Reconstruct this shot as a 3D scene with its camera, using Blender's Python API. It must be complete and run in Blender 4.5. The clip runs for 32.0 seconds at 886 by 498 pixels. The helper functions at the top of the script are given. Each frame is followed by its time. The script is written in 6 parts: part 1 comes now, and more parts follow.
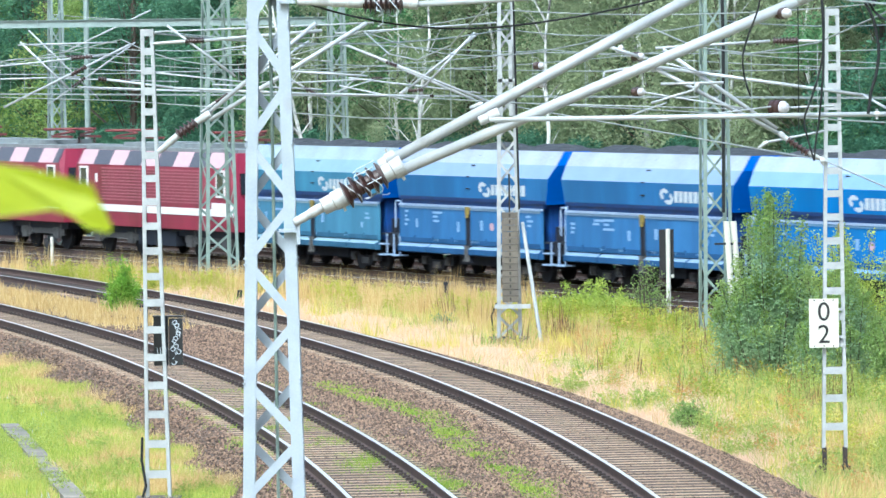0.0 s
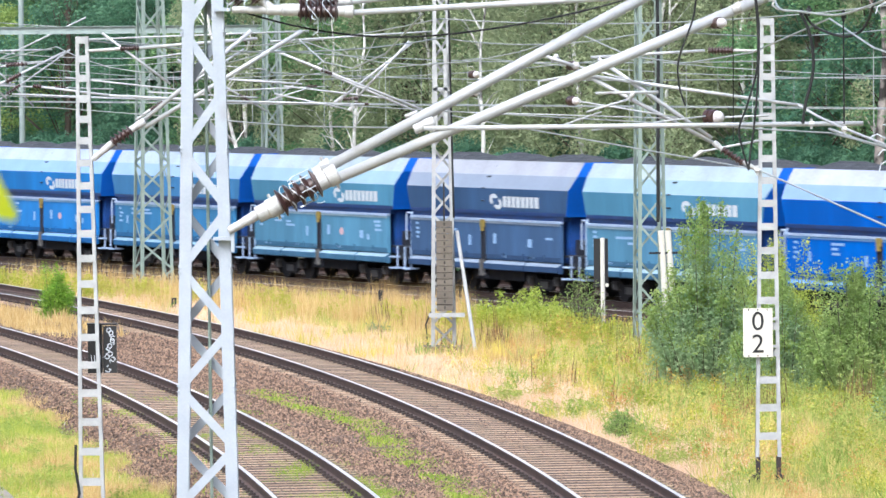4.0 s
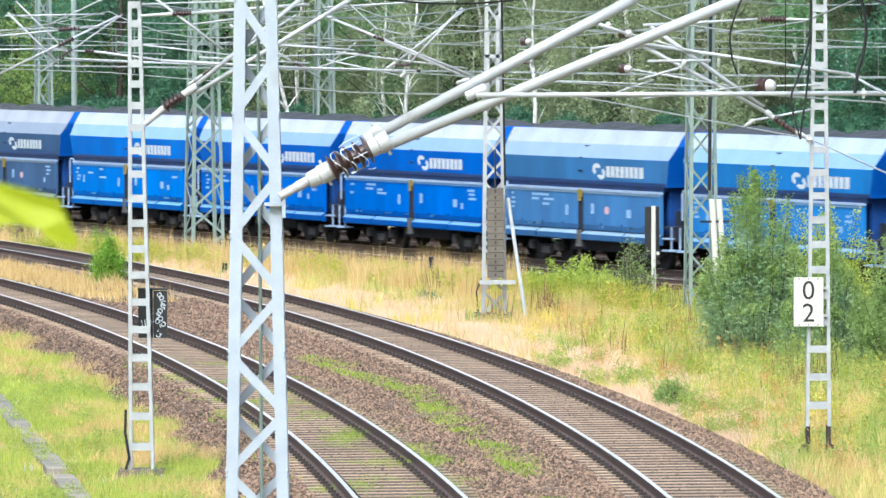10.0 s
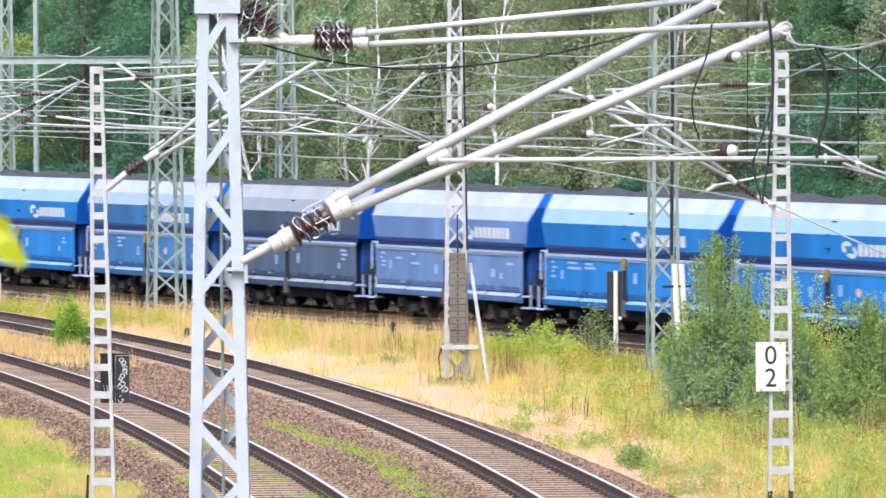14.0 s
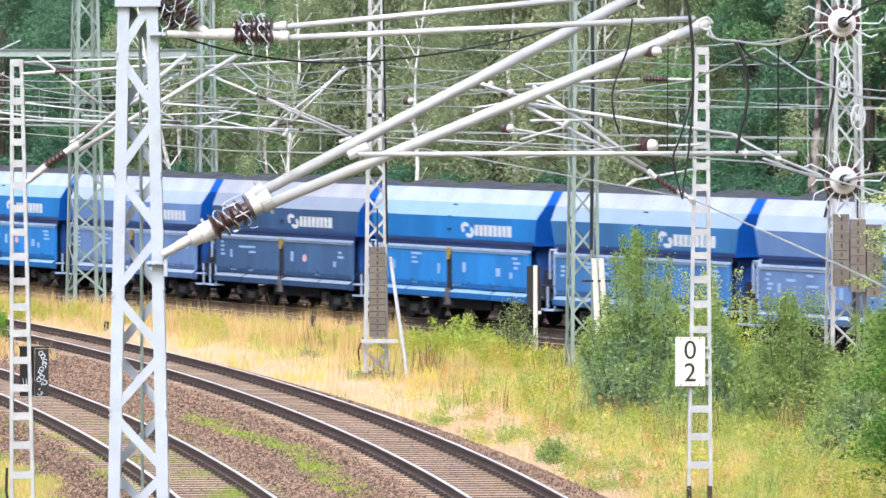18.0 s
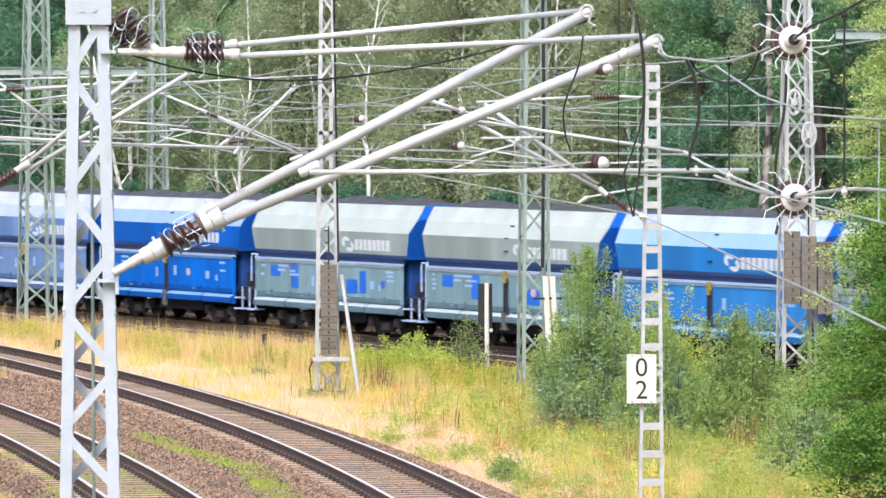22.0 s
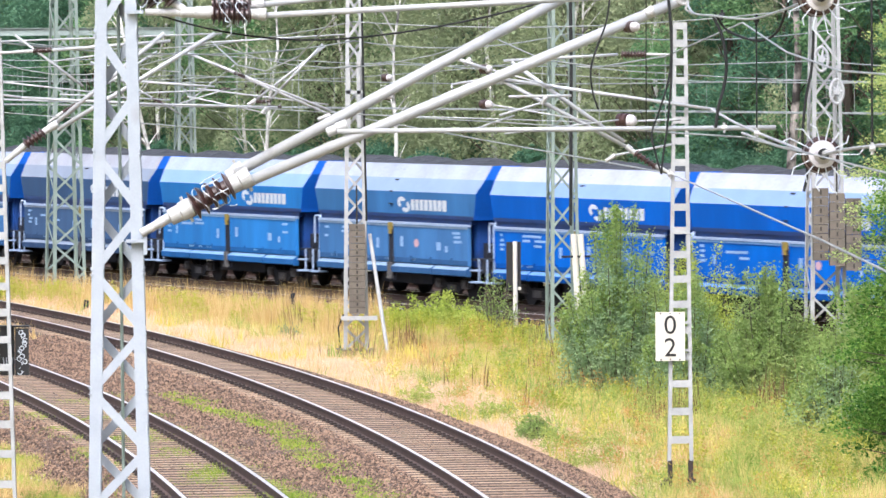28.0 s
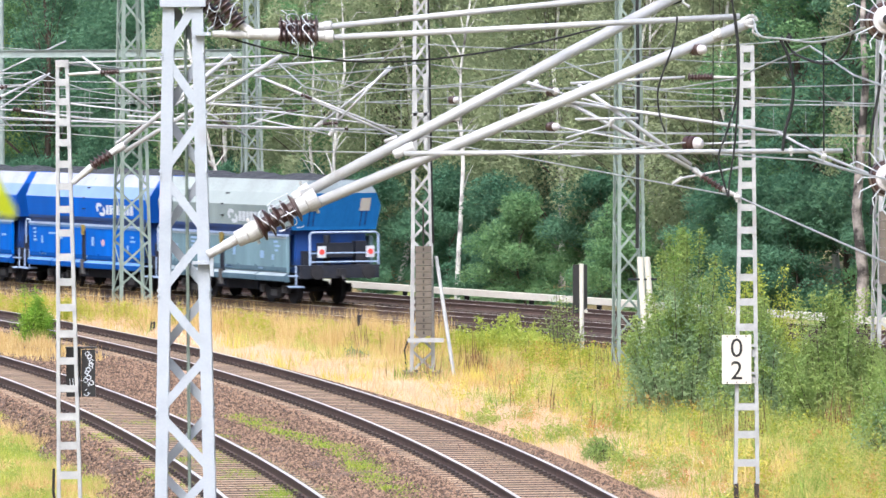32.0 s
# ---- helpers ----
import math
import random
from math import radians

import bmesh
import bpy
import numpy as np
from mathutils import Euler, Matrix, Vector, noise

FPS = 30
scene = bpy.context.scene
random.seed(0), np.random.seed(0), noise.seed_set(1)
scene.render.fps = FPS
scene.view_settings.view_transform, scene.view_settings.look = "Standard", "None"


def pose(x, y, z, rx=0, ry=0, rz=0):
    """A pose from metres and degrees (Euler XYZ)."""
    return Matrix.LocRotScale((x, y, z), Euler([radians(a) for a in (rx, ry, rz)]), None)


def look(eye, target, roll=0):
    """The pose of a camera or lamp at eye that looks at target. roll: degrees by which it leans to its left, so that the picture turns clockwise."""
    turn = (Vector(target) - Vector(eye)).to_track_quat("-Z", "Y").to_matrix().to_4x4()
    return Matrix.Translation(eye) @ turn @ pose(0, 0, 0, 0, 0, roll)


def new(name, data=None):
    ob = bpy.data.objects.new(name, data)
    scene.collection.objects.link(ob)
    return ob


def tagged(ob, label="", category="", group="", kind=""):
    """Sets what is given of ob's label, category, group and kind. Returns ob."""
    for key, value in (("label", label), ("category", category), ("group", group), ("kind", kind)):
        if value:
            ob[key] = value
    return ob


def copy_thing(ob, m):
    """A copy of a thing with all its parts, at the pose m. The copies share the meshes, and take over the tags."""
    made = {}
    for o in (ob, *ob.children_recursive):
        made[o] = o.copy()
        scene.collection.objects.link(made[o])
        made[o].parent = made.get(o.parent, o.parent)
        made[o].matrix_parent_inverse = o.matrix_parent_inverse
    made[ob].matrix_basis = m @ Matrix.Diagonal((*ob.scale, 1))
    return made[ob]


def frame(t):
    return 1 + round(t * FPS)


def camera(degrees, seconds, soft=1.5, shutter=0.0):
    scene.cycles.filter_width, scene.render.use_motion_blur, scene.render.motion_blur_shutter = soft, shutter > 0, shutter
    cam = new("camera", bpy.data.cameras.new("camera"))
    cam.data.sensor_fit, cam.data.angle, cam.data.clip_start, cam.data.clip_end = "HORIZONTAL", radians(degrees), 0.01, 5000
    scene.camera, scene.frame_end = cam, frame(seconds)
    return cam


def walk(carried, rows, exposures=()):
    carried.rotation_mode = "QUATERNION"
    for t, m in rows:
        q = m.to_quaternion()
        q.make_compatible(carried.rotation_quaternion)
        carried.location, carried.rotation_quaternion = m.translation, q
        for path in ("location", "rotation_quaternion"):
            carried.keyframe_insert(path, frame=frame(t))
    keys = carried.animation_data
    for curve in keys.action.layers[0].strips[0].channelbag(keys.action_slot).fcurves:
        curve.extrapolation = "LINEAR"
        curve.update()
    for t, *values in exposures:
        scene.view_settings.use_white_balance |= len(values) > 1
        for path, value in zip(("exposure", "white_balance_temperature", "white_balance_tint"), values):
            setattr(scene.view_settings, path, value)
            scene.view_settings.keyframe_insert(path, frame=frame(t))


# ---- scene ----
# A bridge-side view along a curving railway: two near tracks, a coal train passing behind on a straight line.
EYE = Vector((0.0, 0.0, 7.0))
cam = camera(8.0, 32.0, 1.5, 0.35)
cam.data.dof.use_dof, cam.data.dof.focus_distance, cam.data.dof.aperture_fstop = True, 150.0, 18.0
TURNS = [  # seconds, yaw, pitch, roll of the hand-held camera
    (0.0, 0.256, -1.808, 0.724),
    (0.5, 0.149, -1.756, 0.746),
    (1.0, -0.113, -1.732, 0.815),
    (1.5, -0.210, -1.724, 0.603),
    (2.0, -0.170, -1.635, 0.615),
    (2.5, -0.104, -1.567, 0.610),
    (3.0, -0.240, -1.557, 0.615),
    (3.5, -0.285, -1.687, 0.573),
    (5.5, -0.427, -1.795, 0.376),
    (6.0, -0.047, -1.886, 0.144),
    (6.5, -0.022, -2.008, -0.005),
    (7.0, -0.111, -2.097, -0.026),
    (7.5, -0.156, -2.157, 0.045),
    (8.0, -0.160, -2.236, 0.016),
    (8.5, -0.099, -2.236, 0.008),
    (9.0, 0.000, -2.253, 0.000),
    (9.5, 0.147, -2.158, 0.091),
    (10.0, 0.142, -2.034, 0.164),
    (10.5, 0.164, -1.945, 0.057),
    (11.0, 0.202, -1.808, 0.130),
    (11.5, 0.179, -1.594, 0.256),
    (12.0, 0.149, -1.490, 0.329),
    (12.5, 0.221, -1.492, 0.211),
    (13.0, 0.205, -1.492, 0.211),
    (13.5, 0.087, -1.438, 0.189),
    (14.0, -0.200, -1.447, 0.177),
    (14.5, -0.427, -1.550, 0.155),
    (15.0, -0.413, -1.568, 0.126),
    (15.5, -0.581, -1.511, 0.176),
    (17.5, -0.907, -1.509, 0.117),
    (18.0, -0.920, -1.502, -0.005),
    (18.5, -1.021, -1.462, 0.010),
    (19.0, -1.204, -1.482, 0.003),
    (19.5, -1.425, -1.518, -0.047),
    (20.0, -1.545, -1.515, -0.095),
    (20.5, -1.525, -1.433, -0.151),
    (21.0, -1.498, -1.351, -0.056),
    (21.5, -1.527, -1.336, 0.048),
    (22.0, -1.363, -1.342, 0.066),
    (22.5, -1.358, -1.364, 0.012),
    (23.0, -1.273, -1.424, 0.059),
    (23.5, -1.252, -1.512, 0.032),
    (24.0, -1.347, -1.628, 0.106),
    (24.5, -1.439, -1.701, 0.067),
    (25.0, -1.491, -1.732, 0.033),
    (25.5, -1.376, -1.770, 0.026),
    (27.5, -1.210, -1.789, 0.275),
    (28.0, -1.116, -1.715, 0.361),
    (28.5, -1.015, -1.621, 0.384),
    (29.0, -0.953, -1.583, 0.552),
    (29.5, -0.860, -1.638, 0.388),
    (30.0, -0.754, -1.667, 0.377),
    (30.5, -0.652, -1.618, 0.395),
    (31.0, -0.521, -1.559, 0.506),
    (31.5, -0.528, -1.533, 0.424),
    (32.0, -0.511, -1.510, 0.243),
]
walk(cam, [(t, pose(*EYE, 90 + p, r, y)) for t, y, p, r in TURNS],
     [(0.0, 0.98, 4950, -3), (1.0, 0.98, 5050, 1), (2.0, 0.99, 5300, 7), (3.0, 0.98, 5370, 9), (5.5, 0.96, 5420, 9), (8.0, 0.96, 5430, 11), (9.0, 0.96, 5350, 6), (10.0, 0.97, 5280, 2), (12.0, 0.97, 5320, 3), (14.0, 0.97, 5500, 13), (20.0, 0.99, 5580, 11), (23.0, 0.98, 5700, 12), (25.0, 0.98, 5700, 13), (28.0, 0.97, 5560, 12), (32.0, 0.97, 5560, 12)])

# ---- light ----
world = bpy.data.worlds.new("sky")
scene.world = world
world.use_nodes = True
wn = world.node_tree
sky = wn.nodes.new("ShaderNodeTexSky")
sky.sky_type = "NISHITA"
sky.sun_disc = False
sky.sun_elevation, sky.sun_rotation = radians(52), radians(200)
sky.air_density, sky.dust_density, sky.ozone_density = 1.0, 10.0, 0.4
wn.links.new(sky.outputs[0], wn.nodes["Background"].inputs[0])
wn.nodes["Background"].inputs[1].default_value = 0.15
sun = new("sun", bpy.data.lights.new("sun", "SUN"))
sun.data.energy, sun.data.angle, sun.data.color = 1.5, radians(25), (1.0, 0.97, 0.92)
sun.matrix_world = look((-20, -55, 78), (0, 0, 0))

# ---- materials ----
def srgb(r, g, b):
    f = lambda c: c / 12.92 if c <= 0.04045 else ((c + 0.055) / 1.055) ** 2.4
    return (f(r / 255), f(g / 255), f(b / 255), 1)


def mat(name, a, b=None, rough=0.6, metal=0.0, scale=8.0, fine=60.0, bump=0.0, bscale=80.0, rand=0.0, island=0.0, trans=0.0, streak=False, stain=None, stain_at=0.62, spec=0.5):
    """A surface between two colours: coarse and fine noise, optional bump, per-object or per-island variation, translucency, stains."""
    m = bpy.data.materials.new(name)
    m.use_nodes = True
    nt, n = m.node_tree, m.node_tree.nodes
    bs = n["Principled BSDF"]
    b = b or a
    co = n.new("ShaderNodeTexCoord")
    mp = n.new("ShaderNodeMapping")
    nt.links.new(co.outputs["Object"], mp.inputs[0])
    if streak:
        mp.inputs["Scale"].default_value = (1, 1, 0.12)
    n1, n2 = n.new("ShaderNodeTexNoise"), n.new("ShaderNodeTexNoise")
    for q, s in ((n1, scale), (n2, fine)):
        q.inputs["Scale"].default_value = s
        q.inputs["Detail"].default_value = 3
        nt.links.new(mp.outputs[0], q.inputs["Vector"])
    add = n.new("ShaderNodeMath")
    add.operation = "MULTIPLY_ADD"
    nt.links.new(n2.outputs[0], add.inputs[0])
    add.inputs[1].default_value = 0.5
    nt.links.new(n1.outputs[0], add.inputs[2])
    val = add.outputs[0]
    if rand or island:
        src = n.new("ShaderNodeObjectInfo").outputs["Random"] if rand else n.new("ShaderNodeNewGeometry").outputs["Random Per Island"]
        k = n.new("ShaderNodeMath")
        k.operation = "MULTIPLY_ADD"
        nt.links.new(src, k.inputs[0])
        k.inputs[1].default_value = rand or island
        nt.links.new(val, k.inputs[2])
        sub = n.new("ShaderNodeMath")
        sub.operation = "SUBTRACT"
        nt.links.new(k.outputs[0], sub.inputs[0])
        sub.inputs[1].default_value = (rand or island) / 2
        val = sub.outputs[0]
    ramp = n.new("ShaderNodeMapRange")
    ramp.inputs["From Min"].default_value, ramp.inputs["From Max"].default_value = 0.45, 1.05
    nt.links.new(val, ramp.inputs[0])
    mix = n.new("ShaderNodeMix")
    mix.data_type = "RGBA"
    nt.links.new(ramp.outputs[0], mix.inputs[0])
    mix.inputs[6].default_value, mix.inputs[7].default_value = a, b
    col = mix.outputs[2]
    if stain:
        n3 = n.new("ShaderNodeTexNoise")
        n3.inputs["Scale"].default_value, n3.inputs["Detail"].default_value = scale * 0.45, 6
        nt.links.new(mp.outputs[0], n3.inputs["Vector"])
        r3 = n.new("ShaderNodeMapRange")
        r3.inputs["From Min"].default_value, r3.inputs["From Max"].default_value = stain_at - 0.09, stain_at + 0.09
        nt.links.new(n3.outputs[0], r3.inputs[0])
        mx = n.new("ShaderNodeMix")
        mx.data_type = "RGBA"
        nt.links.new(r3.outputs[0], mx.inputs[0])
        nt.links.new(col, mx.inputs[6])
        mx.inputs[7].default_value = stain
        col = mx.outputs[2]
    nt.links.new(col, bs.inputs["Base Color"])
    bs.inputs["Specular IOR Level"].default_value = spec
    bs.inputs["Roughness"].default_value, bs.inputs["Metallic"].default_value = rough, metal
    if bump:
        nb = n.new("ShaderNodeTexNoise")
        nb.inputs["Scale"].default_value = bscale
        nt.links.new(co.outputs["Object"], nb.inputs["Vector"])
        bp = n.new("ShaderNodeBump")
        bp.inputs["Strength"].default_value, bp.inputs["Distance"].default_value = bump, 0.02
        nt.links.new(nb.outputs[0], bp.inputs["Height"])
        nt.links.new(bp.outputs[0], bs.inputs["Normal"])
    if trans:
        tr = n.new("ShaderNodeBsdfTranslucent")
        nt.links.new(col, tr.inputs[0])
        ms = n.new("ShaderNodeMixShader")
        ms.inputs[0].default_value = trans
        nt.links.new(bs.outputs[0], ms.inputs[1])
        nt.links.new(tr.outputs[0], ms.inputs[2])
        nt.links.new(ms.outputs[0], n["Material Output"].inputs[0])
    return m


GALV = mat("pale_grey_paint", srgb(156, 163, 171), srgb(140, 148, 157), 0.55, 0.0, 3, 40, stain=srgb(132, 132, 130), stain_at=0.72)
WHITE_STEEL = mat("weathered_white_paint", srgb(166, 168, 168), srgb(138, 140, 140), 0.6, 0, 4, 50, stain=srgb(120, 112, 104), stain_at=0.7)
GREEN_STEEL = mat("faded_green_steel", srgb(132, 146, 138), srgb(108, 122, 114), 0.6, 0, 3, 40, stain=srgb(110, 116, 104), stain_at=0.68)
FAR_STEEL = mat("pale_green_steel", srgb(140, 152, 148), srgb(120, 132, 128), 0.6, 0, 3, 40)
ALU = mat("dull_aluminium_tube", srgb(170, 172, 174), srgb(150, 153, 156), 0.5, 0.1, 5, 60, stain=srgb(126, 122, 116), stain_at=0.7)
FITTING = mat("cast_fitting", srgb(178, 179, 178), srgb(148, 148, 146), 0.55, 0.1, 14, 80)
BROWN_GLAZE = mat("brown_glazed_porcelain", srgb(66, 46, 42), srgb(48, 34, 32), 0.3, 0, 10, 60)
WIRE = mat("weathered_pale_wire", srgb(164, 168, 168), srgb(130, 136, 136), 0.5, 0.2, 5, 50)
BLACK_CABLE = mat("black_cable", srgb(14, 15, 16), srgb(22, 23, 24), 0.8, 0, 10, 60)
CONCRETE_W = mat("counterweight_concrete", srgb(104, 97, 87), srgb(84, 78, 70), 0.85, 0, 5, 50, 0.3, 60, rand=0.4)
WEIGHT_DARK = mat("counterweight_slot", srgb(36, 33, 30), srgb(50, 46, 42), 0.9)
RAIL_SIDE = mat("rusty_rail_side", srgb(92, 74, 66), srgb(66, 54, 50), 0.75, 0.2, 4, 40)
RAIL_TOP = mat("polished_rail_head", srgb(206, 204, 200), srgb(184, 182, 180), 0.45, 0.45, 6, 60)
SLEEPER = mat("dusty_concrete_sleeper", srgb(170, 147, 121), srgb(128, 107, 87), 0.9, 0, 3, 40, 0.3, 40, rand=0.5, stain=srgb(118, 112, 72), stain_at=0.64)
OLD_SLEEPER = mat("oily_dark_sleeper", srgb(92, 80, 72), srgb(62, 54, 50), 0.9, 0, 3, 40, 0.3, 40)
CLIP = mat("rusty_rail_clip", srgb(52, 42, 38), srgb(36, 30, 28), 0.8)
STONE = mat("ballast_stone", srgb(140, 115, 94), srgb(64, 51, 42), 0.9, 0, 30, 90, 0.3, 60, island=0.9)
COAL = mat("coal", srgb(54, 56, 60), srgb(36, 38, 42), 0.7, 0, 8, 40, 0.8, 18)
UNDER = mat("dark_underframe", srgb(22, 28, 42), srgb(15, 19, 30), 0.7, 0, 4, 30, stain=srgb(40, 40, 44), stain_at=0.64)
BOGIE = mat("brake_dust_bogie", srgb(34, 34, 38), srgb(22, 22, 26), 0.85, 0, 6, 40)
AXLEBOX = mat("dusty_axlebox", srgb(92, 90, 88), srgb(56, 55, 56), 0.7, 0, 8, 50)
MARK = mat("white_lettering_paint", srgb(190, 196, 202), srgb(168, 176, 184), 0.6, 0, 8, 60)
MARK_PINK = mat("faded_pink_marking", srgb(190, 150, 152), srgb(160, 140, 150), 0.6)
MARK_RED = mat("red_marking", srgb(200, 70, 60), None, 0.6)
MARK_YEL = mat("yellow_lever_paint", srgb(140, 122, 54), srgb(110, 96, 44), 0.6)
RIM = mat("pale_handrail_paint", srgb(156, 172, 196), srgb(118, 138, 170), 0.6)
SIGN = mat("white_sign_enamel", srgb(196, 194, 184), srgb(184, 180, 168), 0.45, 0, 3, 40)
PORC = mat("grey_pink_porcelain", srgb(184, 182, 184), srgb(160, 156, 158), 0.35, 0, 6, 40)
BLACK = mat("black_enamel", srgb(20, 20, 22), srgb(28, 28, 30), 0.5)
SLAB = mat("lichened_slab_concrete", srgb(134, 126, 116), srgb(108, 102, 93), 0.9, 0, 2, 30, 0.3, 40, rand=0.4, stain=srgb(96, 98, 76), stain_at=0.58)
BARK = mat("grey_brown_bark", srgb(96, 84, 74), srgb(64, 56, 50), 0.9, 0, 4, 25, 0.6, 20, streak=True)
BIRCH = mat("white_birch_bark", srgb(204, 204, 200), srgb(172, 170, 165), 0.8, 0, 3, 25, 0.3, 20, stain=srgb(50, 44, 40), stain_at=0.58)

OLD_BIRCH = mat("cracked_old_birch_bark", srgb(176, 168, 160), srgb(140, 132, 126), 0.85, 0, 3, 25, 0.5, 14, stain=srgb(38, 34, 31), stain_at=0.5)


def leafy(name, a, b):
    return mat(name, a, b, 0.8, 0, 0.35, 3, island=0.3, trans=0.5, spec=0.08)


LEAF_DARK = leafy("dark_leaves", srgb(80, 118, 96), srgb(106, 140, 108))
LEAF_MID = leafy("green_leaves", srgb(98, 136, 94), srgb(128, 156, 108))
LEAF_PALE = leafy("pale_willowy_leaves", srgb(134, 148, 112), srgb(158, 166, 128))
LEAF_BRIGHT = leafy("bright_fresh_leaves", srgb(104, 150, 48), srgb(160, 186, 76))
LEAF_BUSH = leafy("shrub_leaves", srgb(128, 156, 114), srgb(170, 188, 144))
LEAF_FRESH = mat("deep_fresh_green_leaves", srgb(56, 100, 36), srgb(126, 158, 72), 0.6, 0, 1.2, 3, island=0.8, trans=0.5, spec=0.15)
LEAF_LIGHT = leafy("light_olive_leaves", srgb(116, 144, 74), srgb(164, 178, 110))
LEAF_YOUNG = leafy("young_yellow_green_leaves", srgb(142, 164, 62), srgb(190, 196, 104))
LEAF_HEDGE = leafy("yellowish_shrub_leaves", srgb(124, 150, 88), srgb(172, 186, 122))
LEAF_SUNNY = mat("sunny_yellow_green_leaves", srgb(138, 162, 92), srgb(188, 198, 130), 0.7, 0, 0.35, 3, island=0.7, trans=0.5, spec=0.1)
LEAF_NEAR = mat("lime_green_leaf", srgb(172, 184, 10), srgb(188, 196, 20), 0.5, 0, 9, 50, trans=0.5)

# ---- mesh helpers ----
class Geo:
    """Collects vertices and faces of one mesh."""
    def __init__(self):
        self.v, self.f, self.m = [], [], []

    def add(self, verts, faces, slot=0):
        o = len(self.v)
        self.v += [tuple(p) for p in verts]
        self.f += [tuple(i + o for i in q) for q in faces]
        self.m += [slot] * len(faces)
        return self

    def box(self, x0, x1, y0, y1, z0, z1, slot=0, m=None):
        p = [Vector((x, y, z)) for z in (z0, z1) for y in (y0, y1) for x in (x0, x1)]
        p = [m @ q for q in p] if m else p
        return self.add(p, [(0, 2, 3, 1), (4, 5, 7, 6), (0, 1, 5, 4), (2, 6, 7, 3), (0, 4, 6, 2), (1, 3, 7, 5)], slot)

    def tube(self, a, b, r, r2=None, n=8, slot=0, caps=True):
        a, b = Vector(a), Vector(b)
        r2 = r if r2 is None else r2
        d = (b - a).normalized()
        s = d.orthogonal().normalized()
        t = d.cross(s)
        ring = [(s * math.cos(k * math.tau / n) + t * math.sin(k * math.tau / n)) for k in range(n)]
        vs = [a + q * r for q in ring] + [b + q * r2 for q in ring]
        fs = [(k, (k + 1) % n, n + (k + 1) % n, n + k) for k in range(n)]
        if caps:
            fs += [tuple(range(n - 1, -1, -1)), tuple(range(n, 2 * n))]
        return self.add(vs, fs, slot)

    def bar(self, a, b, w, h, up=(0, 1, 0), slot=0):
        """A flat bar from a to b: w across, h along up."""
        a, b, up = Vector(a), Vector(b), Vector(up)
        d = (b - a).normalized()
        s = d.cross(up).normalized()
        u = s.cross(d).normalized()
        vs = [p + s * i * w / 2 + u * j * h / 2 for p in (a, b) for i, j in ((-1, -1), (1, -1), (1, 1), (-1, 1))]
        return self.add(vs, [(0, 1, 2, 3), (7, 6, 5, 4), (0, 4, 5, 1), (1, 5, 6, 2), (2, 6, 7, 3), (3, 7, 4, 0)], slot)

    def angle(self, a, b, w, t, sx, sy, slot=0):
        """An L-section upright from a to b, its legs pointing to sx and sy."""
        a, b = Vector(a), Vector(b)
        pr = [(0, 0), (sx * w, 0), (sx * w, sy * t), (sx * t, sy * t), (sx * t, sy * w), (0, sy * w)]
        vs = [p + Vector((x, y, 0)) for p in (a, b) for x, y in pr]
        fs = [(k, (k + 1) % 6, 6 + (k + 1) % 6, 6 + k) for k in range(6)] + [(5, 4, 3, 2, 1, 0), (6, 7, 8, 9, 10, 11)]
        return self.add(vs, fs, slot)

    def path(self, pts, r, n=6, slot=0):
        pts = [Vector(p) for p in pts]
        m = len(pts)
        vs, s = [], None
        for k in range(m):
            d = (pts[min(k + 1, m - 1)] - pts[max(k - 1, 0)]).normalized()
            s = d.orthogonal() if s is None else s - d * s.dot(d)
            s = s.normalized() if s.length > 1e-6 else d.orthogonal().normalized()
            t = d.cross(s)
            vs += [pts[k] + (s * math.cos(j * math.tau / n) + t * math.sin(j * math.tau / n)) * r for j in range(n)]
        fs = [(k * n + j, k * n + (j + 1) % n, (k + 1) * n + (j + 1) % n, (k + 1) * n + j) for k in range(m - 1) for j in range(n)]
        return self.add(vs, fs + [tuple(range(n - 1, -1, -1)), tuple(range((m - 1) * n, m * n))], slot)

    def sheds(self, a, b, r, rings, core=0.5, n=12, slot=0):
        """A ribbed insulator from a to b."""
        a, b = Vector(a), Vector(b)
        prof = [(0.0, r * core)]
        for k in range(rings):
            prof += [((k + 0.3) / rings, r * core), ((k + 0.38) / rings, r), ((k + 0.5) / rings, r * 0.97), ((k + 0.85) / rings, r * core)]
        return self.lathe(a, b, prof + [(1.0, r * core)], n, slot)

    def lathe(self, a, b, prof, n=12, slot=0):
        """A turned body: prof gives (share of the way from a to b, radius)."""
        a, b = Vector(a), Vector(b)
        d = (b - a).normalized()
        s = d.orthogonal().normalized()
        t = d.cross(s)
        ring = [(s * math.cos(k * math.tau / n) + t * math.sin(k * math.tau / n)) for k in range(n)]
        vs = [a.lerp(b, q) + e * r for q, r in prof for e in ring]
        m = len(prof)
        fs = [(j * n + k, j * n + (k + 1) % n, (j + 1) * n + (k + 1) % n, (j + 1) * n + k) for j in range(m - 1) for k in range(n)]
        return self.add(vs, fs + [tuple(range(n - 1, -1, -1)), tuple(range((m - 1) * n, m * n))], slot)

    def mesh(self, name, mats, smooth=False):
        me = bpy.data.meshes.new(name)
        me.from_pydata(self.v, [], self.f)
        for q in mats if isinstance(mats, (list, tuple)) else [mats]:
            me.materials.append(q)
        if any(self.m):
            me.polygons.foreach_set("material_index", self.m)
        if smooth:
            me.polygons.foreach_set("use_smooth", [True] * len(me.polygons))
        me.update()
        return me


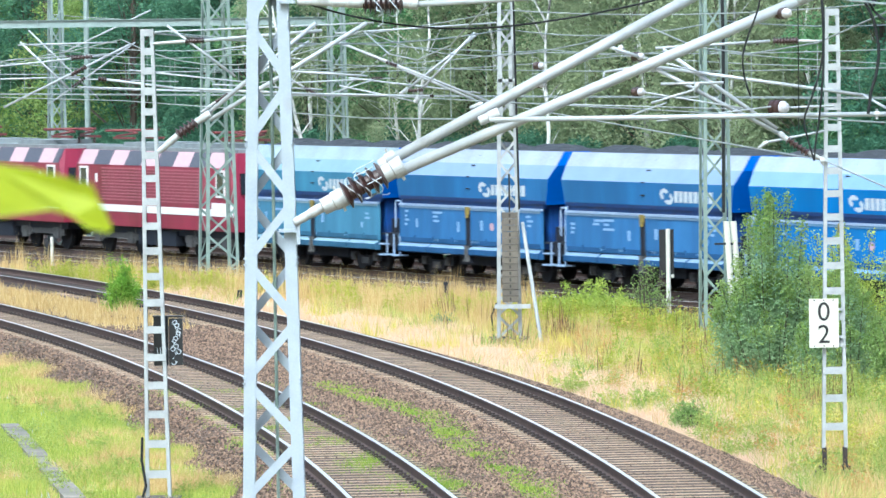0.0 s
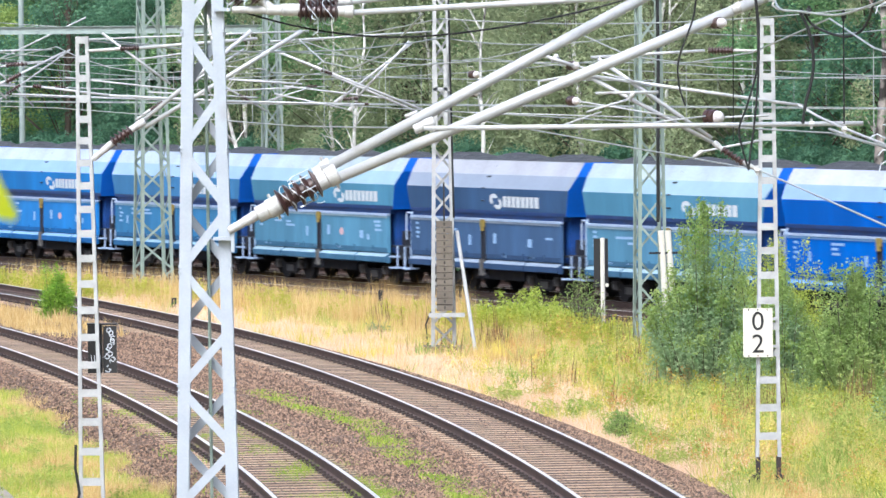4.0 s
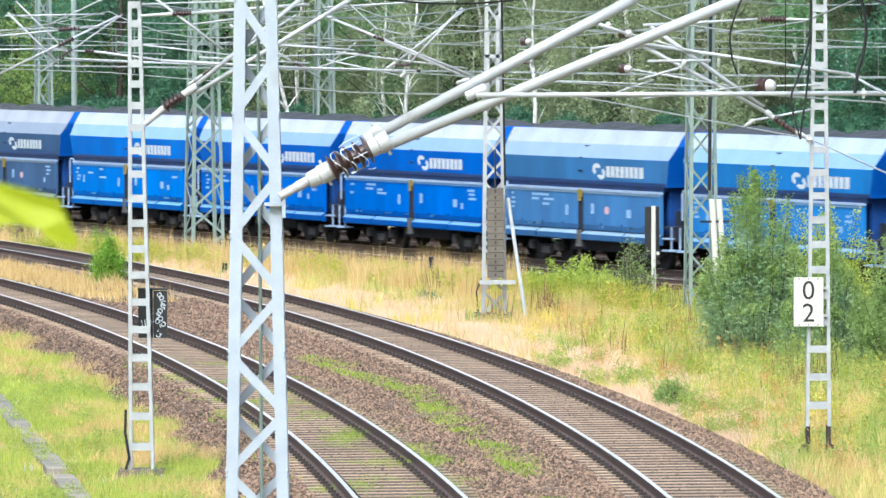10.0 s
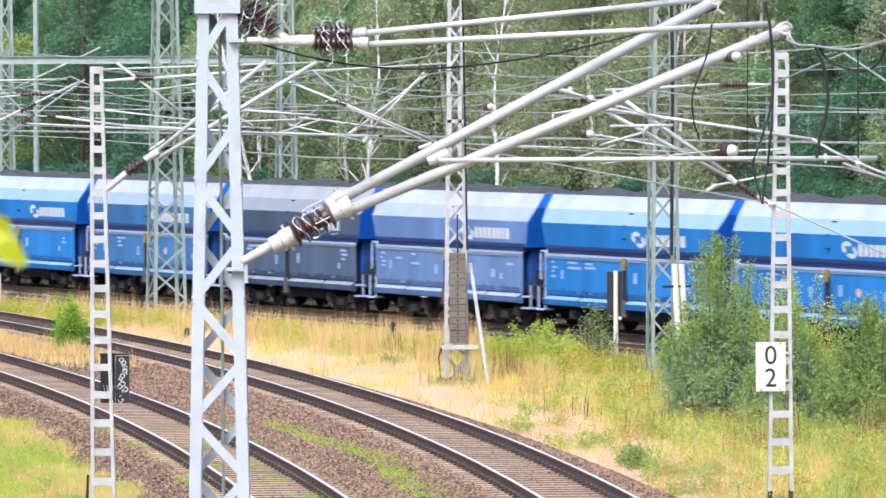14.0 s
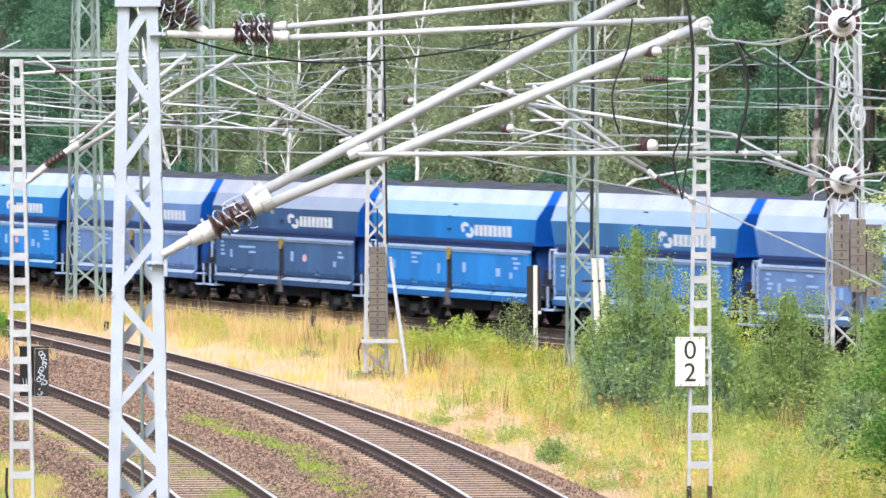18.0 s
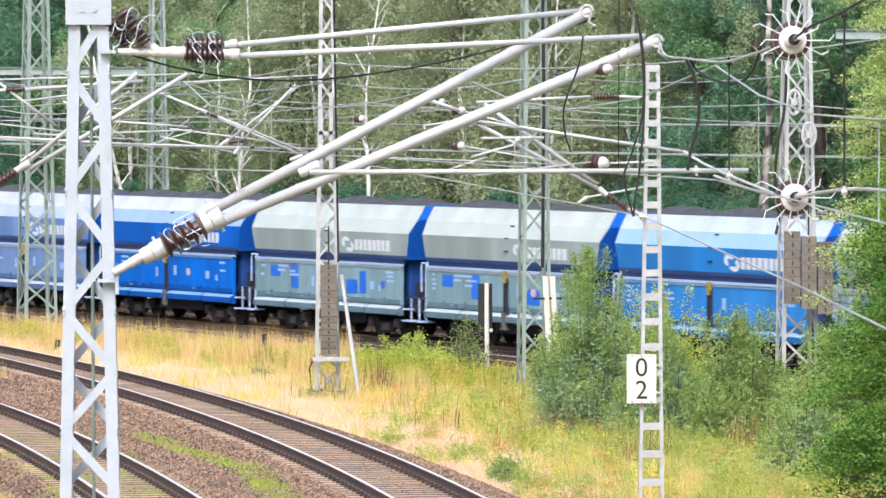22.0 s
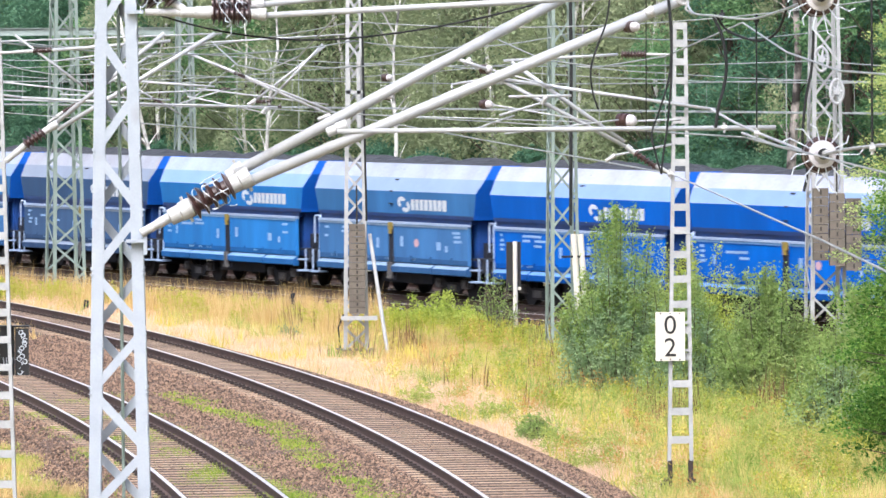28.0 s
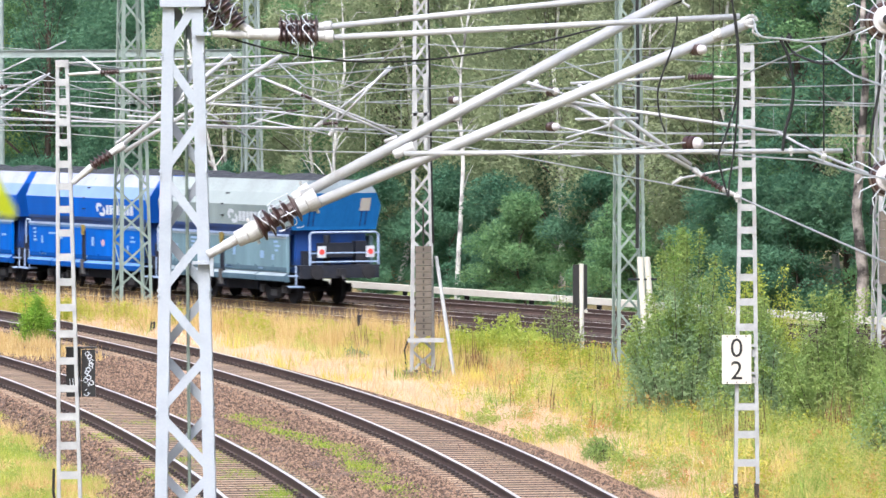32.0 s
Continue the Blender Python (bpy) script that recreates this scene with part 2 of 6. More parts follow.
def part(name, geo, mats, parent=None, label="", smooth=False):
    ob = new(name, geo if isinstance(geo, bpy.types.Mesh) else geo.mesh(name, mats, smooth))
    if parent:
        ob.parent = parent
    if label:
        ob["label"] = label
    return ob


def thing(name, m, label, category, group="", kind=""):
    ob = new(name)
    ob.empty_display_size = 0.3
    ob.matrix_basis = m
    return tagged(ob, label, category, group, kind)


def sheet(name, verts, faces, m):
    me = bpy.data.meshes.new(name)
    me.from_pydata(verts, [], faces)
    me.materials.append(m)
    return me


# ---- the plan ----
C1, R1 = (-491.593, 48.822), 492.385      # centre line of the inner curve
C2, R2 = (-449.408, 61.699), 453.726      # centre line of the outer curve
RAIL_Z = 0.5                              # head of the rails of the two curves
S0 = Vector((-11.61, 222.22, 0.0))        # the straight line of the coal train, head of rail at z = 0
U = Vector((5.0, -11.42, 0.0)).normalized()
N = Vector((-U.y, U.x, 0.0))              # across the straight line, away from the camera
PITCH = 12.47


def cx(c, r, y):
    return c[0] + math.sqrt(r * r - (y - c[1]) ** 2)


def across(x, y):
    """Distance from the straight line, positive beyond it."""
    return (x - S0.x) * N.x + (y - S0.y) * N.y


def smooth(a, b, x):
    t = min(1, max(0, (x - a) / (b - a)))
    return t * t * (3 - 2 * t)


def hz(x, y):
    """Height of the ground."""
    d = across(x, y)
    z = -0.5 * smooth(-12.0, -6.5, d) + 0.9 * smooth(9.0, 16.0, d)
    return z + 0.05 * noise.noise((x * 0.6, y * 0.25, 0)) - 0.02


# ---- ground, ballast ----
def ground_mat():
    m = mat("dry_meadow_soil", srgb(158, 138, 96), srgb(128, 118, 74), 0.95, 0, 0.25, 6, 0.5, 12, stain=srgb(112, 124, 64), stain_at=0.52)
    return m


def ballast_mat(name, a, b, s):
    m = mat(name, a, b, 0.95, 0, 1.2, 9, 0, 30, stain=s, stain_at=0.66)
    nt, n = m.node_tree, m.node_tree.nodes
    vo = n.new("ShaderNodeTexVoronoi")
    vo.inputs["Scale"].default_value = 15
    nt.links.new(n["Texture Coordinate"].outputs["Object"], vo.inputs["Vector"])
    bs = n["Principled BSDF"]
    mx = n.new("ShaderNodeMix")
    mx.data_type, mx.blend_type = "RGBA", "MULTIPLY"
    mx.inputs[0].default_value = 0.75
    bw = n.new("ShaderNodeSeparateColor")
    nt.links.new(vo.outputs["Color"], bw.inputs[0])
    mr = n.new("ShaderNodeMapRange")
    mr.inputs["To Min"].default_value, mr.inputs["To Max"].default_value = 0.45, 1.35
    nt.links.new(bw.outputs[0], mr.inputs[0])
    cc = n.new("ShaderNodeCombineColor")
    for k in range(3):
        nt.links.new(mr.outputs[0], cc.inputs[k])
    old = bs.inputs["Base Color"].links[0].from_socket
    nt.links.new(old, mx.inputs[6])
    nt.links.new(cc.outputs[0], mx.inputs[7])
    nt.links.new(mx.outputs[2], bs.inputs["Base Color"])
    bp = n.new("ShaderNodeBump")
    bp.inputs["Strength"].default_value, bp.inputs["Distance"].default_value = 0.9, 0.05
    bp.invert = True
    nt.links.new(vo.outputs["Distance"], bp.inputs["Height"])
    nt.links.new(bp.outputs[0], bs.inputs["Normal"])
    return m


GROUND = ground_mat()
OLD_BALLAST = ballast_mat("oily_dark_ballast", srgb(80, 70, 64), srgb(52, 46, 43), srgb(70, 62, 50))
BALLAST = ballast_mat("brown_ballast", srgb(102, 82, 67), srgb(68, 55, 45), srgb(98, 84, 62))


CRIB = ballast_mat("oily_ballast_between_sleepers", srgb(74, 60, 50), srgb(44, 36, 31), srgb(74, 68, 42))


def ground_sheet():
    xs = [-3000, -800, -200, -80] + [-44 + 2 * k for k in range(45)] + [80, 200, 800, 3000]
    ys = [-600, -100, 20] + [60 + 2 * k for k in range(125)] + [340, 500, 1200, 4000]
    v = [(x, y, hz(x, y) if -50 < x < 50 and 50 < y < 310 else (hz(x, y) if abs(x) < 90 else 0.0)) for y in ys for x in xs]
    w = len(xs)
    f = [(j * w + i, j * w + i + 1, (j + 1) * w + i + 1, (j + 1) * w + i) for j in range(len(ys) - 1) for i in range(w - 1)]
    me = sheet("ground", v, f, GROUND)
    me.polygons.foreach_set("use_smooth", [True] * len(me.polygons))
    tagged(new("ground", me), "dry summer meadow ground beside the tracks", "ground", kind="structure")


def bed(y):
    """Cross-section of the ballast under both curves at depth y."""
    a, b = cx(C1, R1, y), cx(C2, R2, y)
    w = 1.0 + 0.25 * noise.noise((y * 0.13, 3, 0))
    left = 0.4 * w
    pts = [(a - 1.95 - left, 0.0), (a - 1.65 - left * 0.4, 0.15), (a - 1.45, 0.305), (a + 1.4, 0.305), ((a + b) / 2, 0.27), (b - 1.4, 0.305), (b + 1.45, 0.305), (b + 2.0, 0.14), (b + 2.5 * (0.5 + 0.5 * w), -0.06)]
    out = []
    for (x0, z0), (x1, z1) in zip(pts[:-1], pts[1:]):
        for k in range(4):
            out.append((x0 + (x1 - x0) * k / 4, z0 + (z1 - z0) * k / 4))
    return out + [pts[-1]]


def ballast_bed():
    v, f = [], []
    ys = np.arange(60, 230, 0.8)
    for y in ys:
        row = bed(y)
        a, b = cx(C1, R1, y), cx(C2, R2, y)
        k = [smooth(1.2, 1.7, min(abs(x - a), abs(x - b))) for x, z in row]
        v += [(x, y, z + 0.0145 + q * (0.025 * noise.noise((x * 2.2, y * 2.2, 5)) + 0.02 * noise.noise((x * 0.7, y * 0.4, 9)) - 0.012)) for (x, z), q in zip(row, k)]
    w = len(bed(70))
    f = [(j * w + i, j * w + i + 1, (j + 1) * w + i + 1, (j + 1) * w + i) for j in range(len(ys) - 1) for i in range(w - 1)]
    me = sheet("ballast_bed", v, f, BALLAST)
    me.materials.append(CRIB)
    me.polygons.foreach_set("material_index", [1 if i in (8, 9, 10, 11, 20, 21, 22, 23) else 0 for j in range(len(ys) - 1) for i in range(w - 1)])
    tagged(new("ballast_bed", me), "brown crushed-stone ballast under two curving tracks", "ballast", kind="structure")
    # straight line: one wide bed
    g = Geo()
    prof = [(-7.6, -0.62), (-6.6, -0.27), (-2, -0.25), (2.6, -0.25), (7.0, -0.24), (8.4, -0.6)]
    k = np.arange(-150, 175, 3.0)
    vs = [tuple(S0 + U * s + N * d + Vector((0, 0, z))) for s in k for d, z in prof]
    w = len(prof)
    g.add(vs, [(j * w + i, (j + 1) * w + i, (j + 1) * w + i + 1, j * w + i + 1) for j in range(len(k) - 1) for i in range(w - 1)])
    tagged(part("ballast_bed", g, OLD_BALLAST), "dark brown ballast under three straight tracks", "ballast", kind="structure")


RAIL_PROFILE = [(-0.036, 0.0), (0.036, 0.0), (0.036, -0.035), (0.012, -0.05), (0.012, -0.145), (0.07, -0.16), (0.07, -0.172), (-0.07, -0.172), (-0.07, -0.16), (-0.012, -0.145), (-0.012, -0.05), (-0.036, -0.035)]


def rail_mesh(points, sides):
    g = Geo()
    n = len(RAIL_PROFILE)
    vs = [p + s * a + Vector((0, 0, b)) for p, s in zip(points, sides) for a, b in RAIL_PROFILE]
    g.v = [tuple(q) for q in vs]
    for j in range(len(points) - 1):
        for i in range(n):
            k = (i + 1) % n
            g.f.append((j * n + i, (j + 1) * n + i, (j + 1) * n + k, j * n + k))
            g.m.append(1 if i == 0 else 0)
    return g


def sleeper_mesh():
    g = Geo()
    xs = [-1.3, -1.25, -0.95, -0.5, 0, 0.5, 0.95, 1.25, 1.3]
    zt = [-0.02, 0.002, 0.006, 0.004, 0.003, 0.004, 0.006, 0.002, -0.02]
    vs = []
    for x, z in zip(xs, zt):
        vs += [(x, -0.14, -0.2), (x, -0.105, z), (x, 0.105, z), (x, 0.14, -0.2)]
    fs = []
    for j in range(8):
        for i in range(3):
            fs.append((j * 4 + i, j * 4 + i + 1, j * 4 + 4 + i + 1, j * 4 + 4 + i))
    fs += [(0, 3, 2, 1), (32, 33, 34, 35)]
    return g.add(vs, fs).mesh("sleeper", SLEEPER)


def clip_mesh():
    g = Geo()
    for x in (-0.75, 0.75):
        for s in (-1, 1):
            g.box(x + s * 0.13 - 0.055, x + s * 0.13 + 0.055, -0.06, 0.06, 0.0, 0.05)
            g.tube((x + s * 0.14, 0, 0.04), (x + s * 0.14, 0, 0.085), 0.022, None, 6)
    return g.mesh("rail_clips", CLIP)


def curved_track(c, r, name, label):
    t = thing(name, Matrix.Identity(4), label, "railway track", "railway tracks", "structure")
    ys = np.arange(60, 230, 1.5)
    for off in (-0.75, 0.75):
        pts, side = [], []
        for y in ys:
            x = cx(c, r, y)
            n = Vector((x - c[0], y - c[1], 0)).normalized()
            pts.append(Vector((x, y, RAIL_Z)) + n * off)
            side.append(n)
        part("rail", rail_mesh(pts, side), [RAIL_SIDE, RAIL_TOP], t)
    return t


def curved_sleepers(t, c, r):
    me, cl = sleeper_mesh(), clip_mesh()
    a0, a1 = math.asin((74 - c[1]) / r), math.asin((178 - c[1]) / r)
    rng = random.Random(int(r))
    count = int((a1 - a0) * r / 0.6)
    for k in range(count):
        a = a0 + k * 0.6 / r
        m = Matrix.Translation((c[0] + r * math.cos(a), c[1] + r * math.sin(a), RAIL_Z - 0.18)) @ Matrix.Rotation(a + rng.uniform(-0.006, 0.006), 4, "Z")
        s = new("sleeper", me)
        s.parent, s.matrix_basis = t, m
        q = new("rail_clip", cl)
        q.parent, q.matrix_basis = s, Matrix.Identity(4)


def straight_track(d, name, label, zr=0.0):
    t = thing(name, Matrix.Identity(4), label, "railway track", "railway tracks", "structure")
    ks = np.arange(-150, 175, 5.0)
    for off in (-0.75, 0.75):
        part("rail", rail_mesh([S0 + U * s + N * (d + off) + Vector((0, 0, zr)) for s in ks], [N] * len(ks)), [RAIL_SIDE, RAIL_TOP], t)
    g = Geo()
    rz = Matrix(((N.x, U.x, 0, 0), (N.y, U.y, 0, 0), (0, 0, 1, 0), (0, 0, 0, 1)))
    for s in np.arange(-90, 80, 0.6):
        g.box(-1.3, 1.3, -0.12, 0.12, -0.24, -0.175, 0, Matrix.Translation(S0 + U * s + N * d + Vector((0, 0, zr))) @ rz)
    tagged(part("sleepers", g, OLD_SLEEPER, t), kind="stuff")
    return t


ground_sheet()
ballast_bed()
TRACK_A = curved_track(C1, R1, "track_inner", "mossy curving railway track with polished rails on concrete sleepers")
TRACK_B = curved_track(C2, R2, "track_outer", "curving railway track with polished rails on dusty concrete sleepers")
straight_track(0.0, "track_coal_line", "straight railway track carrying the coal train")
straight_track(-4.3, "track_near_siding", "straight rusty railway track along the meadow edge")
straight_track(4.6, "track_suburban", "straight suburban railway track with a covered power rail")


def power_rail():
    t = thing("power_rail", Matrix.Identity(4), "white covered power rail on short posts beside the track", "power rail", kind="structure")
    k = np.arange(-140, 172, 24.0)
    rng = random.Random(4)
    for s in k:
        g = Geo()
        a, b = S0 + U * (s + 0.15) + N * 6.5, S0 + U * (s + 23.8) + N * 6.5
        g.bar(a + Vector((0, 0, 0.16)), b + Vector((0, 0, 0.16)), 0.3, 0.2, (0, 0, 1))
        part("cover", g, SIGN, t)
    g = Geo()
    for s in np.arange(-140, 172, 5.0):
        p = S0 + U * s + N * 6.75
        g.box(p.x - 0.08, p.x + 0.08, p.y - 0.08, p.y + 0.08, -0.5, 0.1)
    tagged(part("posts", g, BOGIE, t), kind="stuff")


power_rail()


# ---- masts ----
def lattice_mast(x, y, z0, z1, w0, w1, depth, steel, label, panels, leg=0.11, brace=0.07, rz=0.0, cap=False):
    """A square lattice mast of four angle legs with zigzag bracing."""
    t = thing("lattice_mast", pose(x, y, 0, 0, 0, rz), label, "catenary mast", "catenary masts")
    dz = z1 - z0
    half = lambda z: (w0 + (w1 - w0) * (z - z0) / dz) / 2
    dep = lambda z: (depth + (depth * w1 / w0 - depth) * (z - z0) / dz) / 2
    for sx in (-1, 1):
        for sy in (-1, 1):
            part("leg", Geo().angle((sx * half(z0), sy * dep(z0), z0), (sx * half(z1), sy * dep(z1), z1), leg, 0.014, -sx, -sy), steel, t)
    h = dz / panels
    for k in range(panels):
        a, b = z0 + k * h, z0 + (k + 1) * h
        for sy in (-1, 1):
            e = 1 if (k % 2 == 0) == (sy < 0) else -1
            part("brace", Geo().bar((-e * (half(a) - 0.02), sy * (dep(a) - 0.012), a), (e * (half(b) - 0.02), sy * (dep(b) - 0.012), b), brace, 0.012, (0, 1, 0)), steel, t)
        for sx in (-1, 1):
            e = 1 if k % 2 == 0 else -1
            part("brace", Geo().bar((sx * (half(a) - 0.012), -e * (dep(a) - 0.02), a), (sx * (half(b) - 0.012), e * (dep(b) - 0.02), b), brace, 0.012, (1, 0, 0)), steel, t)
    g = Geo()
    g.box(-w0 * 0.8, w0 * 0.8, -depth * 0.8 - 0.1, depth * 0.8 + 0.1, -0.8, z0 + 0.02)
    part("footing", g, CONCRETE_W, t, "grey concrete footing")
    return t


def ladder_mast(x, y, z0, z1, w0, w1, lean, label, rungs, foot=True):
    """A flat mast of two channels joined by batten plates."""
    t = thing("batten_mast", pose(x, y, 0), label, "catenary mast", "catenary masts")
    dz = z1 - z0
    half = lambda z: (w0 + (w1 - w0) * (z - z0) / dz) / 2
    mid = lambda z: lean * (z - z0) / dz
    for s in (-1, 1):
        g = Geo()
        pr = [(0, -0.1), (0.055, -0.1), (0.055, -0.088), (0.012, -0.088), (0.012, 0.088), (0.055, 0.088), (0.055, 0.1), (0, 0.1)]
        vs = [(mid(z) + s * (half(z) - a), b, z) for z in (z0, z1) for a, b in pr]
        n = len(pr)
        g.add(vs, [(k, (k + 1) % n, n + (k + 1) % n, n + k) for k in range(n)] + [tuple(range(n)), tuple(range(2 * n - 1, n - 1, -1))])
        part("channel", g, WHITE_STEEL, t)
    for k in range(rungs):
        u = k / (rungs - 1)
        z = z0 + 0.35 + (dz - 0.4) * u * (1.25 - 0.25 * u)
        for sy in (-1, 1):
            g = Geo().box(mid(z) - half(z) + 0.004, mid(z) + half(z) - 0.004, sy * 0.106 - 0.005, sy * 0.106 + 0.005, z - 0.055, z + 0.055)
            part("batten", g, WHITE_STEEL, t)
    if foot:
        for s in (-1, 1):
            part("foot_wrap", Geo().box(s * (w0 / 2 - 0.04) - 0.034, s * (w0 / 2 - 0.04) + 0.034, -0.105, 0.105, z0 - 0.45, z0 + 0.02).box(s * (w0 / 2 - 0.02) - 0.08, s * (w0 / 2 - 0.02) + 0.06, -0.15, 0.15, z0 - 0.45, z0 - 0.27).box(s * (w0 / 2 + 0.02) - 0.09, s * (w0 / 2 + 0.02) + 0.1, -0.19, 0.1, z0 - 0.5, z0 - 0.35), CLIP, t, "tarred black mast foot")
    part("footing", Geo().box(-0.35, 0.35, -0.3, 0.3, -0.6, z0 - 0.41 if foot else z0 + 0.004), CONCRETE_W, t, "mossy concrete footing")
    return t


NEAR = lattice_mast(-2.4, 75, 0.29, 8.04, 0.79, 0.47, 0.5, GALV, "pale grey lattice catenary mast beside the inner track", 11, 0.14, 0.1)
part("cap_plate", Geo().box(-0.27, 0.27, -0.21, 0.21, 7.9, 8.2).box(-0.1, -0.06, -0.225, 0.0, 8.05, 8.09).box(0.06, 0.1, -0.225, 0.0, 8.05, 8.09), GALV, NEAR)
part("earth_rod", Geo().tube((0.05, 0.1, 0.0), (0.02, 0.1, 7.8), 0.02, None, 8), GREEN_STEEL, NEAR, "grey earthing pipe")
part("clamp", Geo().box(0.1, 0.33, -0.28, -0.2, 4.86, 4.9).box(0.31, 0.35, -0.3, -0.14, 4.72, 4.98).tube((0.2, -0.3, 4.88), (0.2, -0.26, 4.88), 0.025, None, 8), GALV, NEAR)
part("clamp", Geo().box(0.14, 0.33, -0.24, -0.16, 7.56, 7.6), GALV, NEAR)

LEFT = ladder_mast(-4.93, 98, 0.12, 7.36, 0.40, 0.2, -0.08, "weathered white batten-plate catenary mast with a phone box", 19, False)
part("earth_cable", Geo().path([(-0.24, -0.1, 1.05), (-0.25, -0.12, 0.7), (-0.19, -0.13, 0.3), (-0.28, -0.16, 0.0)], 0.022), BLACK_CABLE, LEFT, "black earthing cable")
SIGNM = ladder_mast(5.72, 101, 0.55, 7.56, 0.41, 0.22, 0.03, "weathered white batten-plate catenary mast carrying a kilometre sign", 19)
WMAST = lattice_mast(0.82, 149.6, 0.15, 10.6, 0.6, 0.33, 0.55, WHITE_STEEL, "slim white lattice mast with a concrete counterweight stack", 20, 0.09, 0.06)
GMAST = lattice_mast(5.8, 152, 0.0, 11.0, 0.74, 0.5, 0.6, GREEN_STEEL, "faded green lattice catenary mast behind the shrubs", 15, 0.08, 0.055, 12)
lattice_mast(-7.9, 196, -0.3, 12.0, 1.08, 0.6, 0.9, GREEN_STEEL, "faded green lattice mast at the meadow edge", 15, 0.1, 0.07, 20)
lattice_mast(-15.6, 238, -0.5, 13, 0.72, 0.4, 0.6, FAR_STEEL, "pale green lattice mast behind the train", 16, 0.09, 0.06, 20)
lattice_mast(-4.85, 228, -0.5, 13, 0.84, 0.4, 0.6, FAR_STEEL, "pale green lattice mast behind the train", 16, 0.09, 0.06, 20)
RMAST = lattice_mast(11.72, 147, -0.1, 11.5, 0.9, 0.5, 0.7, WHITE_STEEL, "white lattice tensioning mast with weights and pulley wheels", 15, 0.085, 0.055, 10)


def pole(x, y, z0, z1, r, m, label, category="pole"):
    return tagged(part("pole", Geo().tube((x, y, z0), (x, y, z1), r, r * 0.85, 10), m), label, category)


pole(-14.75, 243, -0.6, 11.5, 0.12, FAR_STEEL, "pale green tubular pole behind the train")
pole(-3.02, 238, -0.6, 12.5, 0.15, FAR_STEEL, "pale green tubular pole behind the train")


def portal_beam(x0, x1, y, z, label):
    t = thing("portal_beam", pose(x0, y, z), label, "portal beam")
    L = x1 - x0
    part("web", Geo().box(0, L, -0.02, 0.02, -0.12, 0.12), FAR_STEEL, t)
    for s in (-1, 1):
        part("flange", Geo().box(0, L, -0.09, 0.09, s * 0.132 - 0.012, s * 0.132 + 0.012), FAR_STEEL, t)
    for k in range(int(L / 2.4)):
        part("stiffener", Geo().box(k * 2.4 + 0.6, k * 2.4 + 0.63, -0.085, -0.02, -0.118, 0.118), FAR_STEEL, t)


portal_beam(-24.0, -4.4, 236.5, 8.12, "pale green steel beam spanning two masts")
portal_beam(15.8, 28.0, 184.0, 8.92, "pale green steel beam at the edge of the wood")


def weights(x, y, z0, z1, w, label, cols=1, slots=10):
    t = thing("counterweight_stack", pose(x, y, 0), label, "counterweight")
    h = (z1 - z0) / slots
    for c in range(cols):
        ox = (c - (cols - 1) / 2) * (w + 0.03)
        oz = -0.12 * c
        for k in range(slots):
            g = Geo().box(ox - w / 2, ox + w / 2, -0.16, 0.16, z0 + k * h + oz, z0 + (k + 1) * h - 0.012 + oz)
            b = part("weight_block", g, CONCRETE_W, t)
            part("slot", Geo().box(ox - 0.02, ox + 0.02, -0.166, -0.15, z0 + k * h + h * 0.25 + oz, z0 + k * h + h * 0.72 + oz), WEIGHT_DARK, b)
    part("hanger", Geo().tube((0, 0, z1 - 0.1), (0, 0, z1 + 0.9), 0.02), WEIGHT_DARK, t)
    return t


weights(0.85, 149.0, 1.03, 3.15, 0.38, "stack of grey concrete tensioning weights in a white mast", 1, 14)
weights(11.93, 146.2, 2.3, 3.98, 0.35, "stacks of grey concrete tensioning weights", 3, 8)
part("guide_frame", Geo().box(-0.35, 0.5, -0.75, -0.7, 0.88, 0.98).box(-0.32, -0.28, -0.6, 0.1, 0.88, 0.95), WHITE_STEEL, WMAST)
part("stay", Geo().tube((0.33, -0.5, 2.9), (0.73, -1.2, 0.12), 0.045), WHITE_STEEL, WMAST)
part("cable_drop", Geo().path([(0.12, -0.4, 12.0), (0.2, -0.4, 7.0), (0.26, -0.4, 3.2)], 0.025), BLACK_CABLE, WMAST)
part("switch_linkage", Geo().box(-0.2, -0.1, -0.4, -0.3, 5.2, 6.9).box(0.05, 0.14, -0.4, -0.3, 5.4, 7.2).box(-0.22, 0.2, -0.4, -0.34, 6.2, 6.28), WHITE_STEEL, WMAST)
part("cable", Geo().path([(-0.3, -0.3, 1.0), (-0.42, -0.35, 0.7), (-0.38, -0.35, 0.2)], 0.018), BLACK_CABLE, WMAST)
for dx in (0.05, 0.22):
    part("cable_duct", Geo().tube((0.05 + dx, -0.7, 2.8), (0.2 + dx * 1.15, -0.7, 0.05), 0.075, None, 10), SIGN, GMAST, "white plastic cable duct")
part("riser_cable", Geo().path([(0.1, -0.4, 11), (0.14, -0.42, 7), (0.1, -0.42, 3.0)], 0.04), BLACK_CABLE, GMAST)
for z in (1.24, 2.24):
    part("bracket", Geo().box(-0.2, 0.6, -0.75, -0.68, z, z + 0.05), UNDER, GMAST)


